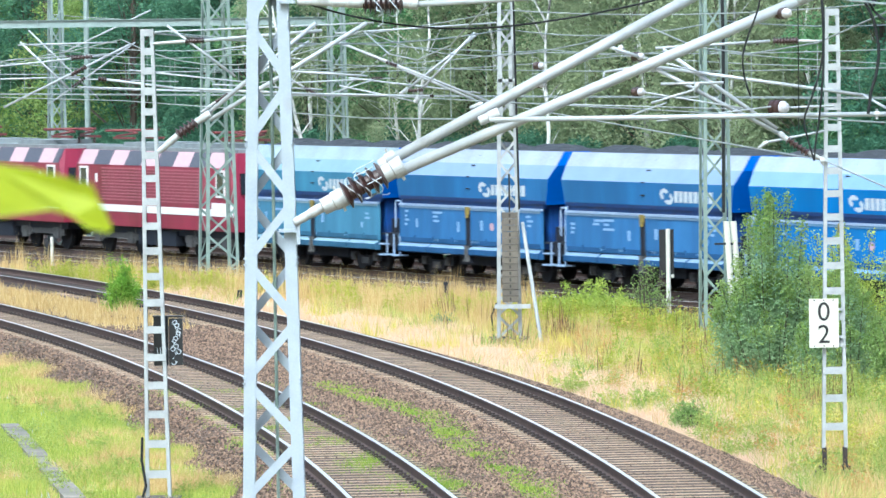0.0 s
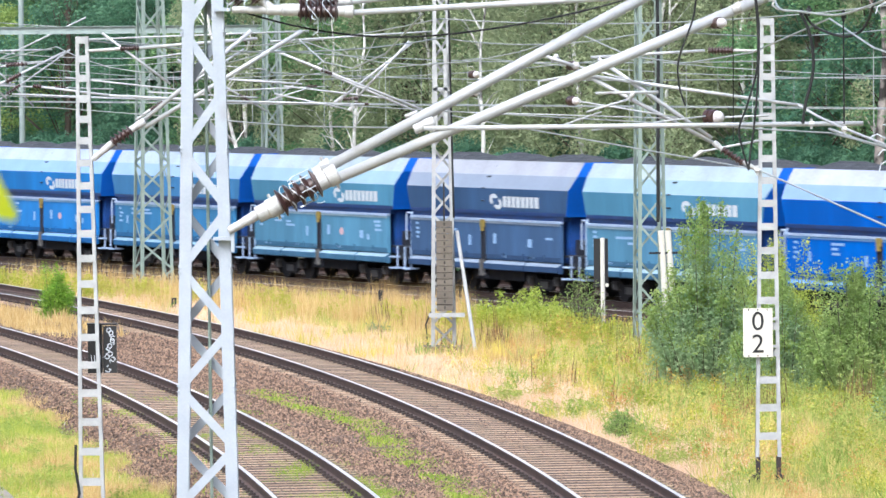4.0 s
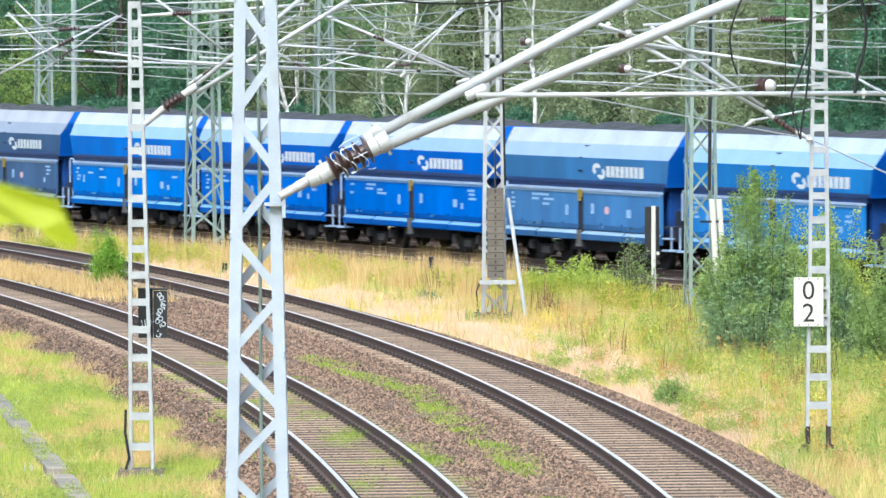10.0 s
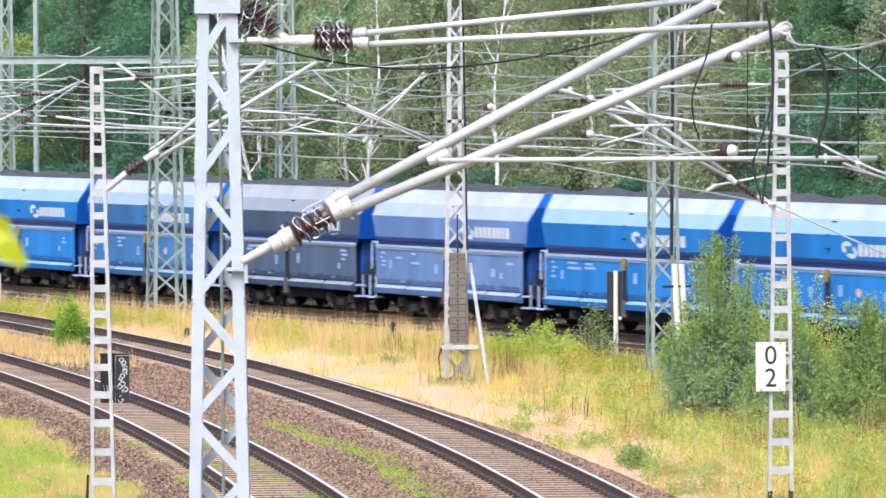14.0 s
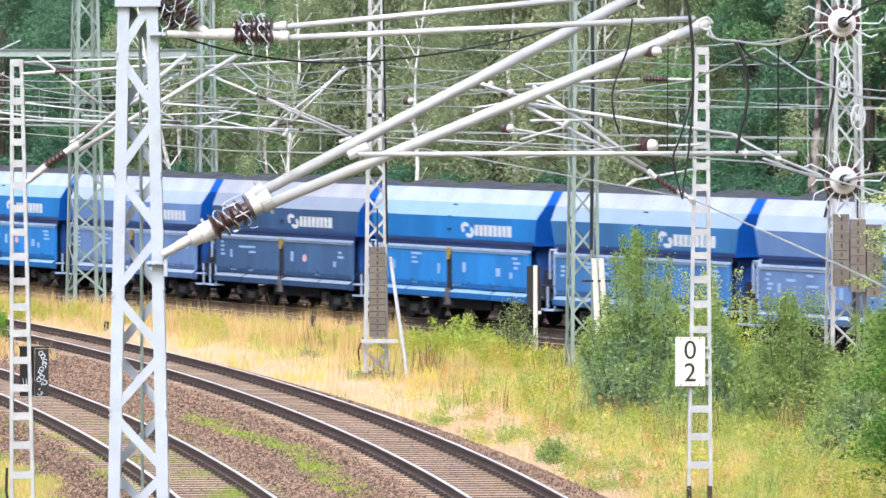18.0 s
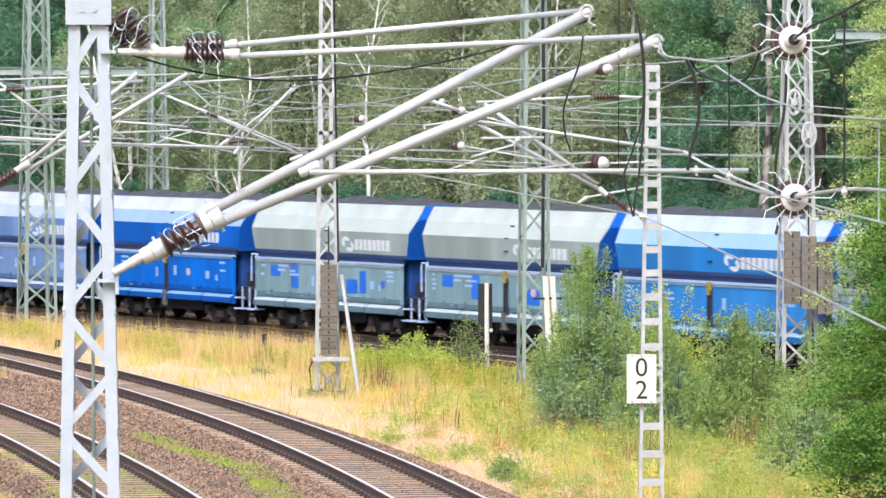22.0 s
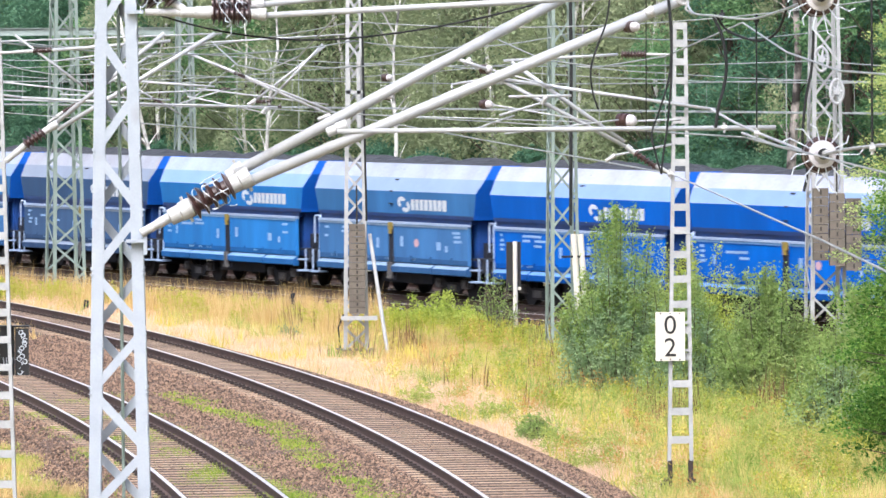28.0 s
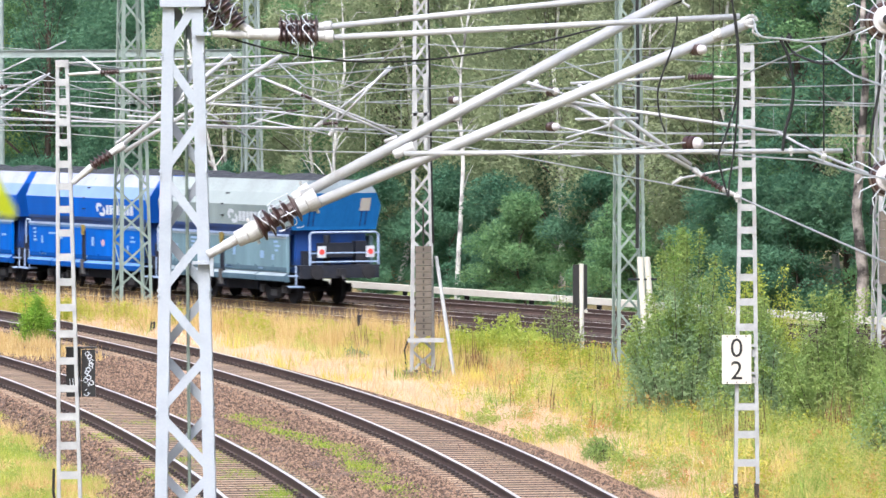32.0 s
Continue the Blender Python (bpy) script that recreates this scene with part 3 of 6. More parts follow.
def pulley(x, y, z, r, parent_label):
    t = thing("pulley_wheel", pose(x, y, z), parent_label, "pulley wheel", "tensioning wheels")
    g = Geo()
    n = 20
    for k in range(n):
        a, b = k * math.tau / n, (k + 1) * math.tau / n
        g.tube((r * 0.55 * math.cos(a), 0, r * math.sin(a)), (r * 0.55 * math.cos(b), 0, r * math.sin(b)), 0.035, None, 6)
    part("rim", g, ALU, t)
    for k in range(5):
        a = k * math.tau / 5
        part("spoke", Geo().tube((0, 0, 0), (r * 0.55 * math.cos(a), 0, r * math.sin(a)), 0.028, None, 6), ALU, t)
    part("hub", Geo().tube((0, -0.08, 0), (0, 0.08, 0), 0.08, None, 10), ALU, t)
    part("arm", Geo().bar((0, 0.06, 0), (11.75 - x, 0.5, 0.1), 0.06, 0.06), WHITE_STEEL, t)


pulley(11.6, 146.3, 6.95, 0.28, "spoked pulley wheel of a wire tensioner")
pulley(11.95, 146.3, 6.2, 0.28, "spoked pulley wheel of a wire tensioner")


# ---- things on the masts ----
def kilometre_sign():
    t = thing("kilometre_sign", pose(5.56, 100.84, 2.56), "white kilometre sign with black digits on a mast", "sign")
    g = Geo().box(-0.235, 0.235, -0.012, 0.0, -0.39, 0.39)
    part("plate", g, SIGN, t)
    for txt, z in (("0", 0.17), ("2", -0.19)):
        cu = bpy.data.curves.new("digit", "FONT")
        cu.body, cu.size, cu.align_x, cu.align_y, cu.extrude = txt, 0.42, "CENTER", "CENTER", 0.002
        ob = new("digit", cu)
        dg = bpy.context.evaluated_depsgraph_get()
        me = bpy.data.meshes.new_from_object(ob.evaluated_get(dg))
        bpy.data.objects.remove(ob)
        me.materials.clear()
        me.materials.append(BLACK)
        q = new("digit", me)
        q.parent, q.matrix_basis = t, pose(0, -0.016, z, 90)
    for x in (-0.15, 0.0, 0.15):
        for z in (-0.365, 0.365):
            part("rivet", Geo().tube((x, -0.012, z), (x, -0.018, z), 0.012, None, 6), CLIP, t)
    for z in (-0.24, 0.2):
        part("bracket", Geo().box(-0.2, 0.3, 0.0, 0.05, z, z + 0.04), WHITE_STEEL, t)


def phone_box():
    t = thing("phone_box", pose(-4.74, 98.22, 2.15), "black trackside phone box scrawled with white paint", "phone box")
    part("cabinet", Geo().box(-0.24, -0.02, -0.12, 0.1, 0.0, 0.74), BLACK, t)
    part("door", Geo().box(0.0, 0.21, -0.14, -0.1, 0.0, 0.73), BLACK, t)
    part("hood", Geo().box(-0.25, 0.22, -0.15, 0.1, 0.742, 0.77), BLACK, t)
    rng = random.Random(3)
    for k in range(16):
        x, z = 0.04 + rng.random() * 0.13, 0.05 + k * 0.041
        pts = [(x + 0.035 * math.cos(a), -0.144, z + 0.035 * math.sin(a)) for a in np.linspace(rng.random() * 6, rng.random() * 6 + 4.5, 7)]
        part("paint_scrawl", Geo().path([Vector(p) for p in pts], 0.009, 4), MARK, t)
    for k in range(4):
        part("paint_scrawl", Geo().tube((-0.16 + 0.035 * k, -0.126, 0.08), (-0.19 + 0.05 * k, -0.126, 0.28), 0.007, None, 4), MARK, t)


kilometre_sign()
phone_box()


def cantilever(name, label, tubes, insulators, fittings, r=0.035):
    """A catenary bracket: tubes (a, b, radius), insulators (a, b, radius, sheds), fittings (a, b, radius)."""
    t = thing(name, Matrix.Identity(4), label, "catenary bracket", "catenary brackets")
    for a, b, rr in tubes:
        part("tube", Geo().tube(a, b, rr, None, 12), ALU, t, smooth=True)
    for a, b, rr, n in insulators:
        part("insulator", Geo().sheds(a, b, rr, n, 0.52, 18), BROWN_GLAZE, t, "brown ribbed porcelain insulator")
    for a, b, rr in fittings:
        part("fitting", Geo().lathe(a, b, [(0, rr * 0.7), (0.04, rr * 0.82), (0.45, rr * 0.86), (0.5, rr * 0.98), (0.94, rr), (1, rr * 0.9)], 20), FITTING, t, smooth=rr < 0.05)
        c, d = Vector(a).lerp(Vector(b), 0.72), (Vector(b) - Vector(a)).normalized()
        if rr > 0.09:
            q = d.cross(Vector((0, 1, 0))).normalized()
            for w in (-1, 1):
                part("bolt", Geo().tube(c + q * rr * 0.9 * w, c + q * (rr + 0.045) * w, 0.02, None, 6), FITTING, t)
    return t


Y = 74.75
near_br = cantilever("cantilever", "pair of long pale tubular catenary brackets with brown insulators", [
    ((-1.0, Y, 5.68), (3.47, Y + 0.5, 8.02), 0.066), ((-0.95, Y, 5.53), (4.26, Y, 7.68), 0.066),
    ((-0.68, Y + 0.15, 7.66), (3.43, Y + 0.5, 8.06), 0.036), ((-0.65, Y, 7.53), (4.17, Y, 7.76), 0.036),
    ((0.2, Y - 0.05, 6.16), (5.38, Y - 0.05, 6.17), 0.03)],
    [((-1.54, Y, 5.27), (-1.03, Y, 5.55), 0.18, 5), ((-1.27, Y, 7.55), (-0.80, Y, 7.54), 0.13, 8), ((-1.27, Y + 0.18, 7.67), (-0.80, Y + 0.18, 7.68), 0.12, 8),
     ((-1.72, Y, 7.68), (-2.02, Y, 8.06), 0.135, 7), ((-1.94, Y + 0.2, 7.66), (-2.15, Y + 0.2, 7.95), 0.13, 6)],
    [((-2.12, Y - 0.05, 4.97), (-1.7, Y, 5.2), 0.062), ((-1.78, Y, 5.15), (-1.5, Y, 5.29), 0.12), ((-1.06, Y, 5.52), (-0.82, Y, 5.65), 0.13), ((-1.1, Y + 0.05, 5.62), (-0.9, Y + 0.05, 5.74), 0.1),
     ((-2.05, Y, 7.58), (-1.62, Y, 7.57), 0.05), ((-1.65, Y, 7.57), (-1.25, Y, 7.57), 0.075), ((-0.82, Y, 7.55), (-0.62, Y, 7.54), 0.075), ((-0.82, Y + 0.18, 7.65), (-0.64, Y + 0.15, 7.67), 0.065),
     ((-1.75, Y, 7.72), (-1.55, Y, 7.55), 0.06), ((4.12, Y, 7.62), (4.32, Y, 7.72), 0.075), ((3.36, Y + 0.5, 7.98), (3.54, Y + 0.5, 8.07), 0.075),
     ((0.08, Y, 6.14), (0.32, Y, 6.24), 0.07), ((3.85, Y - 0.03, 7.52), (3.95, Y - 0.03, 7.56), 0.07)])
for x, y, z in ((4.3, Y, 7.72), (3.5, Y + 0.5, 8.08)):
    part("wire_eye", Geo().path([(x + 0.07 * math.cos(a), y - 0.06, z - 0.02 + 0.07 * math.sin(a)) for a in np.linspace(0, 5.8, 10)], 0.018, 6), FITTING, near_br)
    part("wire_hook", Geo().path([(x + 0.05, y - 0.06, z - 0.04), (x + 0.02, y - 0.06, z - 0.15), (x + 0.1, y - 0.06, z - 0.2)], 0.016, 6), FITTING, near_br)
# bird spikes round the lower insulator
for k in range(8):
    a = k * math.tau / 8
    c = Vector((-1.2, Y, 5.44))
    d = Vector((0.85, 0, 0.42)).normalized()
    s, q = Vector((0, 1, 0)), d.cross(Vector((0, 1, 0)))
    e = s * math.cos(a) + q * math.sin(a)
    part("bird_spike", Geo().path([c + e * 0.19 + d * (0.05 - 0.1 * (k % 3)), c + e * 0.215 + d * (0.1 - 0.09 * (k % 3)), c + e * 0.215 - d * 0.14 * (1 if k % 2 else -1)], 0.006, 5), MARK, near_br)
for k, h in enumerate((-0.16, -0.03, 0.12)):
    c, d = Vector((-1.27, Y, 5.415)), Vector((0.85, 0, 0.42)).normalized()
    q = d.cross(Vector((0, 1, 0)))
    part("bird_guard", Geo().path([c + d * (h + 0.05 * math.sin(2 * a)) + (Vector((0, 1, 0)) * math.cos(a) + q * math.sin(a)) * 0.165 for a in np.linspace(0.9 * k, 4.2 + 0.9 * k, 18)], 0.006, 5), MARK, near_br)

for a, b, r in (((-1.27, Y, 7.55), (-0.80, Y, 7.54), 0.13), ((-1.27, Y + 0.18, 7.67), (-0.80, Y + 0.18, 7.68), 0.12), ((-1.72, Y, 7.68), (-2.02, Y, 8.06), 0.135), ((-1.94, Y + 0.2, 7.66), (-2.15, Y + 0.2, 7.95), 0.13)):
    a, b = Vector(a), Vector(b)
    d = (b - a).normalized()
    q = d.cross(Vector((0, 1, 0)))
    for k in range(2):
        c = a.lerp(b, 0.35 + 0.4 * k)
        part("bird_guard", Geo().path([c + d * 0.07 * math.sin(2 * w) + (Vector((0, 1, 0)) * math.cos(w) + q * math.sin(w)) * (r + 0.02) for w in np.linspace(1.1 * k, 4.6 + 1.1 * k, 16)], 0.006, 5), MARK, near_br)
    for k in range(5):
        w = 2.4 + k * 1.1
        e = Vector((0, 1, 0)) * math.cos(w) + q * math.sin(w)
        c = a.lerp(b, 0.2 + 0.15 * k)
        part("bird_spike", Geo().path([c + e * r * 0.9, c + e * (r + 0.1), c + e * (r + 0.15) + d * (0.05 if k % 2 else -0.06)], 0.006, 5), MARK, near_br)

Y = 97.9
cantilever("cantilever", "pale tubular catenary bracket on a batten mast", [
    ((-4.12, Y, 6.02), (-2.39, Y, 7.43), 0.035), ((-4.05, Y, 5.95), (-1.61, Y, 7.42), 0.035), ((-4.12, Y, 7.18), (-2.3, Y, 7.31), 0.026), ((-4.9, Y, 7.32), (-1.5, Y, 7.42), 0.014),
    ((-4.6, Y, 6.45), (-2.3, Y, 6.32), 0.022), ((-4.7, Y, 7.42), (-3.65, Y, 6.62), 0.02)],
    [((-4.56, Y, 5.72), (-4.26, Y, 5.92), 0.105, 5), ((-4.42, Y, 7.17), (-4.13, Y, 7.18), 0.06, 7)],
    [((-4.86, Y, 5.46), (-4.54, Y, 5.73), 0.055), ((-4.28, Y, 5.91), (-4.05, Y, 6.05), 0.065), ((-4.92, Y, 7.14), (-4.4, Y, 7.17), 0.028)])
Y = 100.85
cantilever("cantilever", "pale tubular catenary bracket reaching back over the outer track", [
    ((4.95, Y, 5.55), (2.35, Y, 6.96), 0.034), ((4.85, Y, 5.66), (3.05, Y, 6.95), 0.034), ((4.75, Y, 7.06), (2.93, Y, 6.97), 0.024), ((2.9, Y - 0.05, 6.68), (6.3, Y - 0.05, 6.17), 0.028),
    ((4.62, Y, 5.44), (5.6, Y, 5.62), 0.02), ((2.5, Y, 5.9), (3.1, Y, 6.1), 0.016)],
    [((5.35, Y, 5.26), (5.0, Y, 5.50), 0.07, 6), ((5.2, Y, 7.06), (4.8, Y, 7.06), 0.075, 8)],
    [((5.62, Y, 5.14), (5.33, Y, 5.28), 0.04), ((5.02, Y, 5.48), (4.88, Y, 5.6), 0.05), ((5.58, Y, 7.05), (5.18, Y, 7.06), 0.024), ((2.85, Y, 6.62), (2.98, Y, 6.74), 0.06), ((2.3, Y, 6.92), (2.42, Y, 7.0), 0.05), ((4.55, Y, 5.36), (4.7, Y, 5.46), 0.035)])
Y = 149.2
cantilever("cantilever", "white tubular bracket on the counterweight mast over the siding", [
    ((0.6, Y, 5.55), (-3.0, Y, 7.15), 0.03), ((-1.6, Y, 6.0), (0.15, Y, 7.35), 0.03), ((0.6, Y, 7.6), (-3.2, Y, 7.4), 0.022), ((-2.9, Y, 6.35), (0.2, Y, 5.95), 0.022)],
    [((-2.15, Y, 6.78), (-2.45, Y, 6.92), 0.06, 6), ((-1.25, Y, 5.92), (-0.9, Y, 5.9), 0.05, 6)], [((-1.7, Y, 5.95), (-1.5, Y, 6.08), 0.05), ((-0.05, Y, 5.6), (0.25, Y, 5.7), 0.06)])
Y = 195.3
cantilever("cantilever", "pale tubular bracket on the green mast at the meadow edge", [
    ((-8.3, Y, 5.2), (-5.0, Y, 7.3), 0.035), ((-8.3, Y, 7.0), (-5.2, Y, 7.4), 0.026), ((-8.0, Y, 6.0), (-4.6, Y, 5.8), 0.026)],
    [((-7.9, Y, 5.45), (-7.5, Y, 5.7), 0.08, 6)], [((-8.35, Y, 5.15), (-7.9, Y, 5.45), 0.05)])
Y = 227
cantilever("cantilever", "pale tubular bracket on a mast behind the train", [
    ((-5.0, Y, 5.1), (-8.2, Y, 7.0), 0.035), ((-5.0, Y, 6.6), (-8.2, Y, 6.9), 0.026), ((-2.2, Y, 6.0), (-6.8, Y, 5.85), 0.028), ((-5.0, Y, 5.3), (-2.6, Y, 7.2), 0.03)],
    [((-5.6, Y, 5.45), (-6.0, Y, 5.7), 0.08, 6), ((-3.6, Y, 5.98), (-3.2, Y, 6.0), 0.06, 6)], [])
Y = 237.72
cantilever("cantilever", "pale tubular bracket on a mast behind the train", [
    ((-15.4, Y, 7.0), (-12.0, Y, 8.6), 0.035), ((-15.9, Y, 5.1), (-12.6, Y, 7.4), 0.035), ((-16.6, Y, 7.9), (-14.0, Y, 5.3), 0.032), ((-16, Y, 6.1), (-11.0, Y, 5.9), 0.028), ((-17.4, Y, 6.8), (-13.0, Y, 7.0), 0.024)],
    [((-15.0, Y, 5.75), (-14.5, Y, 6.1), 0.08, 6), ((-15.2, Y, 6.9), (-14.6, Y, 6.92), 0.06, 7), ((-13.2, Y, 6.0), (-12.8, Y, 5.98), 0.09, 4)], [])


# ---- wires ----
def wire_run(pts, sag, r, label, contact=True):
    """A messenger wire with sag, a contact wire under it, and droppers, over a list of support points."""
    t = thing("overhead_line", Matrix.Identity(4), label, "overhead wire", "overhead wires")
    gm, gc = Geo(), Geo()
    for a, b in zip(pts[:-1], pts[1:]):
        L = (b - a).length
        n = max(4, int(L / 6))
        top = [a.lerp(b, k / n) + Vector((0, 0, 1.35 - sag * 4 * (k / n) * (1 - k / n))) for k in range(n + 1)]
        gm.path(top, r, 5)
        gc.path([a, b], r, 5)
        for k in range(1, n):
            part("dropper", Geo().tube(a.lerp(b, k / n), top[k], 0.006, None, 4), WIRE, t)
    part("messenger_wire", gm, WIRE, t)
    part("contact_wire", gc, WIRE, t)


def curve_pts(c, r, ys, z, off=0.0):
    out = []
    for y in ys:
        x = cx(c, r, y)
        n = Vector((x - c[0], y - c[1], 0)).normalized()
        out.append(Vector((x, y, z)) + n * off)
    return out


wire_run([Vector((0.2, 74.8, 6.16))] + curve_pts(C1, R1, [98, 140, 190, 235], 5.95), 0.55, 0.011, "overhead wire above the inner curving track")
wire_run([Vector((5.0, 40, 5.9)), Vector((5.0, 74.8, 6.06)), Vector((2.75, 100.8, 6.0)), Vector((-2.2, 140, 6.0)), Vector((-13.5, 190, 6.0))], 0.5, 0.011, "overhead wire above the outer curving track")
for d, z in ((0.0, 5.55), (-4.3, 5.6)):
    wire_run([S0 + U * s + N * d + Vector((0, 0, z)) for s in (-120, -62, -8, 44, 96, 150)], 0.6, 0.014, "overhead wire above the straight line")


def feeder(pts, r, m, label, n=10, sag=0.0):
    t = Geo()
    for a, b in zip(pts[:-1], pts[1:]):
        a, b = Vector(a), Vector(b)
        t.path([a.lerp(b, k / n) + Vector((0, 0, -sag * 4 * (k / n) * (1 - k / n))) for k in range(n + 1)], r, 6)
    return tagged(part("feeder_wire", t, m), label, "wire", "feeder wires")


feeder([(-4.9, 98.0, 7.3), (0.82, 149.5, 7.45), (6, 152, 7.6), (14, 165, 7.8)], 0.015, WIRE, "thin pale feeder wire between masts", 10, 0.25)
feeder([(-9, 190, 7.6), (0.8, 149.5, 7.9), (13, 130, 8.4)], 0.014, WIRE, "thin pale feeder wire between masts", 12, 0.4)
feeder([(-16, 237, 7.4), (-5, 228, 7.3), (13, 165, 6.9), (24, 150, 6.9)], 0.016, WIRE, "thin pale feeder wire behind the train", 12, 0.3)
feeder([(-22, 237, 6.4), (-5, 228, 6.5), (13, 165, 6.4), (24, 150, 6.6)], 0.016, WIRE, "thin pale feeder wire behind the train", 12, 0.2)
feeder([(-16, 240, 8.5), (4, 232, 8.2), (26, 190, 8.3)], 0.016, WIRE, "thin pale feeder wire behind the train", 12, 0.4)
feeder([(1.0, 140, 5.7), (5.6, 101, 5.15), (5.85, 74, 4.86), (5.9, 60, 4.7)], 0.014, WIRE, "pale contact wire dropping towards a mast", 12, 0.0)


def spiked_insulator(a, b, label):
    """A round wire insulator seen almost end-on, ringed with bird spikes."""
    t = thing("section_insulator", Matrix.Identity(4), label, "insulator", "spiked insulators")
    a, b = Vector(a), Vector(b)
    part("core", Geo().lathe(a, b, [(0.0, 0.12), (0.1, 0.18), (0.35, 0.2), (0.5, 0.15), (0.6, 0.2), (0.95, 0.195), (1, 0.17)], 24), BROWN_GLAZE, t)
    part("cap", Geo().lathe(b, b + (b - a).normalized() * 0.12, [(0, 0.15), (0.25, 0.145), (0.35, 0.1), (0.5, 0.095), (0.8, 0.07), (1.0, 0.04)], 24), PORC, t, "pale porcelain cap")
    d = (b - a).normalized()
    s = d.orthogonal().normalized()
    q = d.cross(s)
    for k in range(14):
        w = k * math.tau / 14 + 0.1
        e, f = s * math.cos(w) + q * math.sin(w), q * math.cos(w) - s * math.sin(w)
        n = 0.29 + 0.05 * (k % 3)
        part("bird_spike", Geo().path([b + e * 0.14, b + e * n, b + e * (n + 0.05) + f * 0.06], 0.0075, 5), MARK, t)
    part("pin", Geo().tube(b + d * 0.1, b + d * 0.17, 0.06, None, 12), BLACK_CABLE, t, "dark steel pin")
    part("clevis", Geo().tube(b + d * 0.1, b + d * 0.3 + Vector((0.03, 0, 0.02)), 0.03), FITTING, t)


spiked_insulator((5.23, 66.9, 7.61), (5.25, 66.4, 7.63), "round brown wire insulator ringed with bird spikes")
spiked_insulator((5.36, 68.1, 5.94), (5.365, 67.6, 5.96), "round brown wire insulator ringed with bird spikes")


def cable(pts, r, m, label, name="cable"):
    """A smooth hanging cable through a few points."""
    p = [Vector(q) for q in pts]
    p = [p[0] * 2 - p[1]] + p + [p[-1] * 2 - p[-2]]
    out = []
    for k in range(1, len(p) - 2):
        a, b, c, d = p[k - 1:k + 3]
        for j in range(6):
            t = j / 6
            out.append(0.5 * (2 * b + (c - a) * t + (2 * a - 5 * b + 4 * c - d) * t * t + (3 * b - a - 3 * c + d) * t ** 3))
    out.append(p[-2])
    return tagged(part(name, Geo().path(out, r, 6), m), label, "cable", "hanging cables")


cable([(4.34, 75.0, 7.74), (4.36, 74.0, 7.53), (4.52, 72.5, 7.48), (4.83, 71.0, 7.43), (5.04, 69.0, 7.51), (5.21, 66.9, 7.62)], 0.014, WIRE, "pale stranded messenger wire at the bracket", "messenger_wire")
cable([(5.25, 66.3, 7.64), (5.27, 64.0, 7.76), (5.33, 62.0, 7.83), (5.44, 58.0, 8.02), (5.6, 40.0, 8.6)], 0.014, BLACK_CABLE, "dark stranded messenger wire towards the bridge", "messenger_wire")
cable([(4.97, 74.5, 6.11), (5.15, 71.0, 6.0), (5.36, 68.1, 5.95)], 0.018, ALU, "pale contact wire running into an insulator", "contact_wire")
cable([(5.365, 67.5, 5.96), (5.45, 64.0, 6.08), (5.44, 58.0, 6.17), (5.4, 40.0, 6.2)], 0.018, ALU, "pale contact wire running out of an insulator", "contact_wire")
cable([(4.61, 74.5, 6.39), (4.91, 73.5, 6.2), (5.28, 69.0, 5.97)], 0.016, ALU, "pale registration wire under the bracket", "contact_wire")
cable([(4.06, 74.6, 8.02), (4.11, 74.6, 7.66), (4.14, 74.6, 7.19), (4.12, 74.6, 6.79), (4.0, 74.6, 6.38), (3.91, 74.6, 6.12), (3.95, 74.6, 5.88), (4.02, 74.6, 5.63)], 0.012, BLACK_CABLE, "black hanging jumper cable")
cable([(4.11, 74.6, 7.79), (4.15, 74.6, 7.32), (4.14, 74.6, 6.75), (4.09, 74.6, 6.18), (4.04, 74.6, 5.85), (4.02, 74.6, 5.63)], 0.012, BLACK_CABLE, "black hanging jumper cable")
cable([(4.54, 73.0, 7.48), (4.64, 73.0, 7.25), (4.69, 73.0, 6.92), (4.66, 73.0, 6.66), (4.6, 73.0, 6.45), (4.56, 73.0, 6.19)], 0.019, BLACK_CABLE, "thick black hanging jumper cable")
cable([(4.56, 73.0, 7.51), (4.71, 73.0, 7.31), (4.97, 72.0, 7.19), (5.12, 71.0, 7.27), (5.17, 70.0, 7.55), (5.22, 70.0, 7.8)], 0.015, BLACK_CABLE, "looped black jumper cable")
cable([(4.9, 71.0, 7.42), (4.9, 71.0, 6.15)], 0.009, BLACK_CABLE, "straight black dropper cable")
cable([(5.41, 62.0, 7.84), (5.41, 62.0, 6.1)], 0.011, BLACK_CABLE, "straight black dropper cable")
cable([(5.62, 72.0, 7.3), (5.6, 72.0, 6.9), (5.52, 72.0, 6.47), (5.49, 72.0, 6.02), (5.54, 72.0, 5.7), (5.5, 72.0, 5.47)], 0.016, BLACK_CABLE, "black hanging jumper cable")
cable([(3.4, 74.0, 7.75), (3.35, 74.0, 7.42), (3.23, 74.0, 7.1), (3.167, 74.0, 6.86), (3.19, 74.0, 6.6), (3.254, 74.0, 6.4)], 0.011, BLACK_CABLE, "black hanging jumper cable")
cable([(4.13, 80.0, 8.4), (4.12, 80.0, 5.9)], 0.006, BLACK_CABLE, "thin black dropper wire")
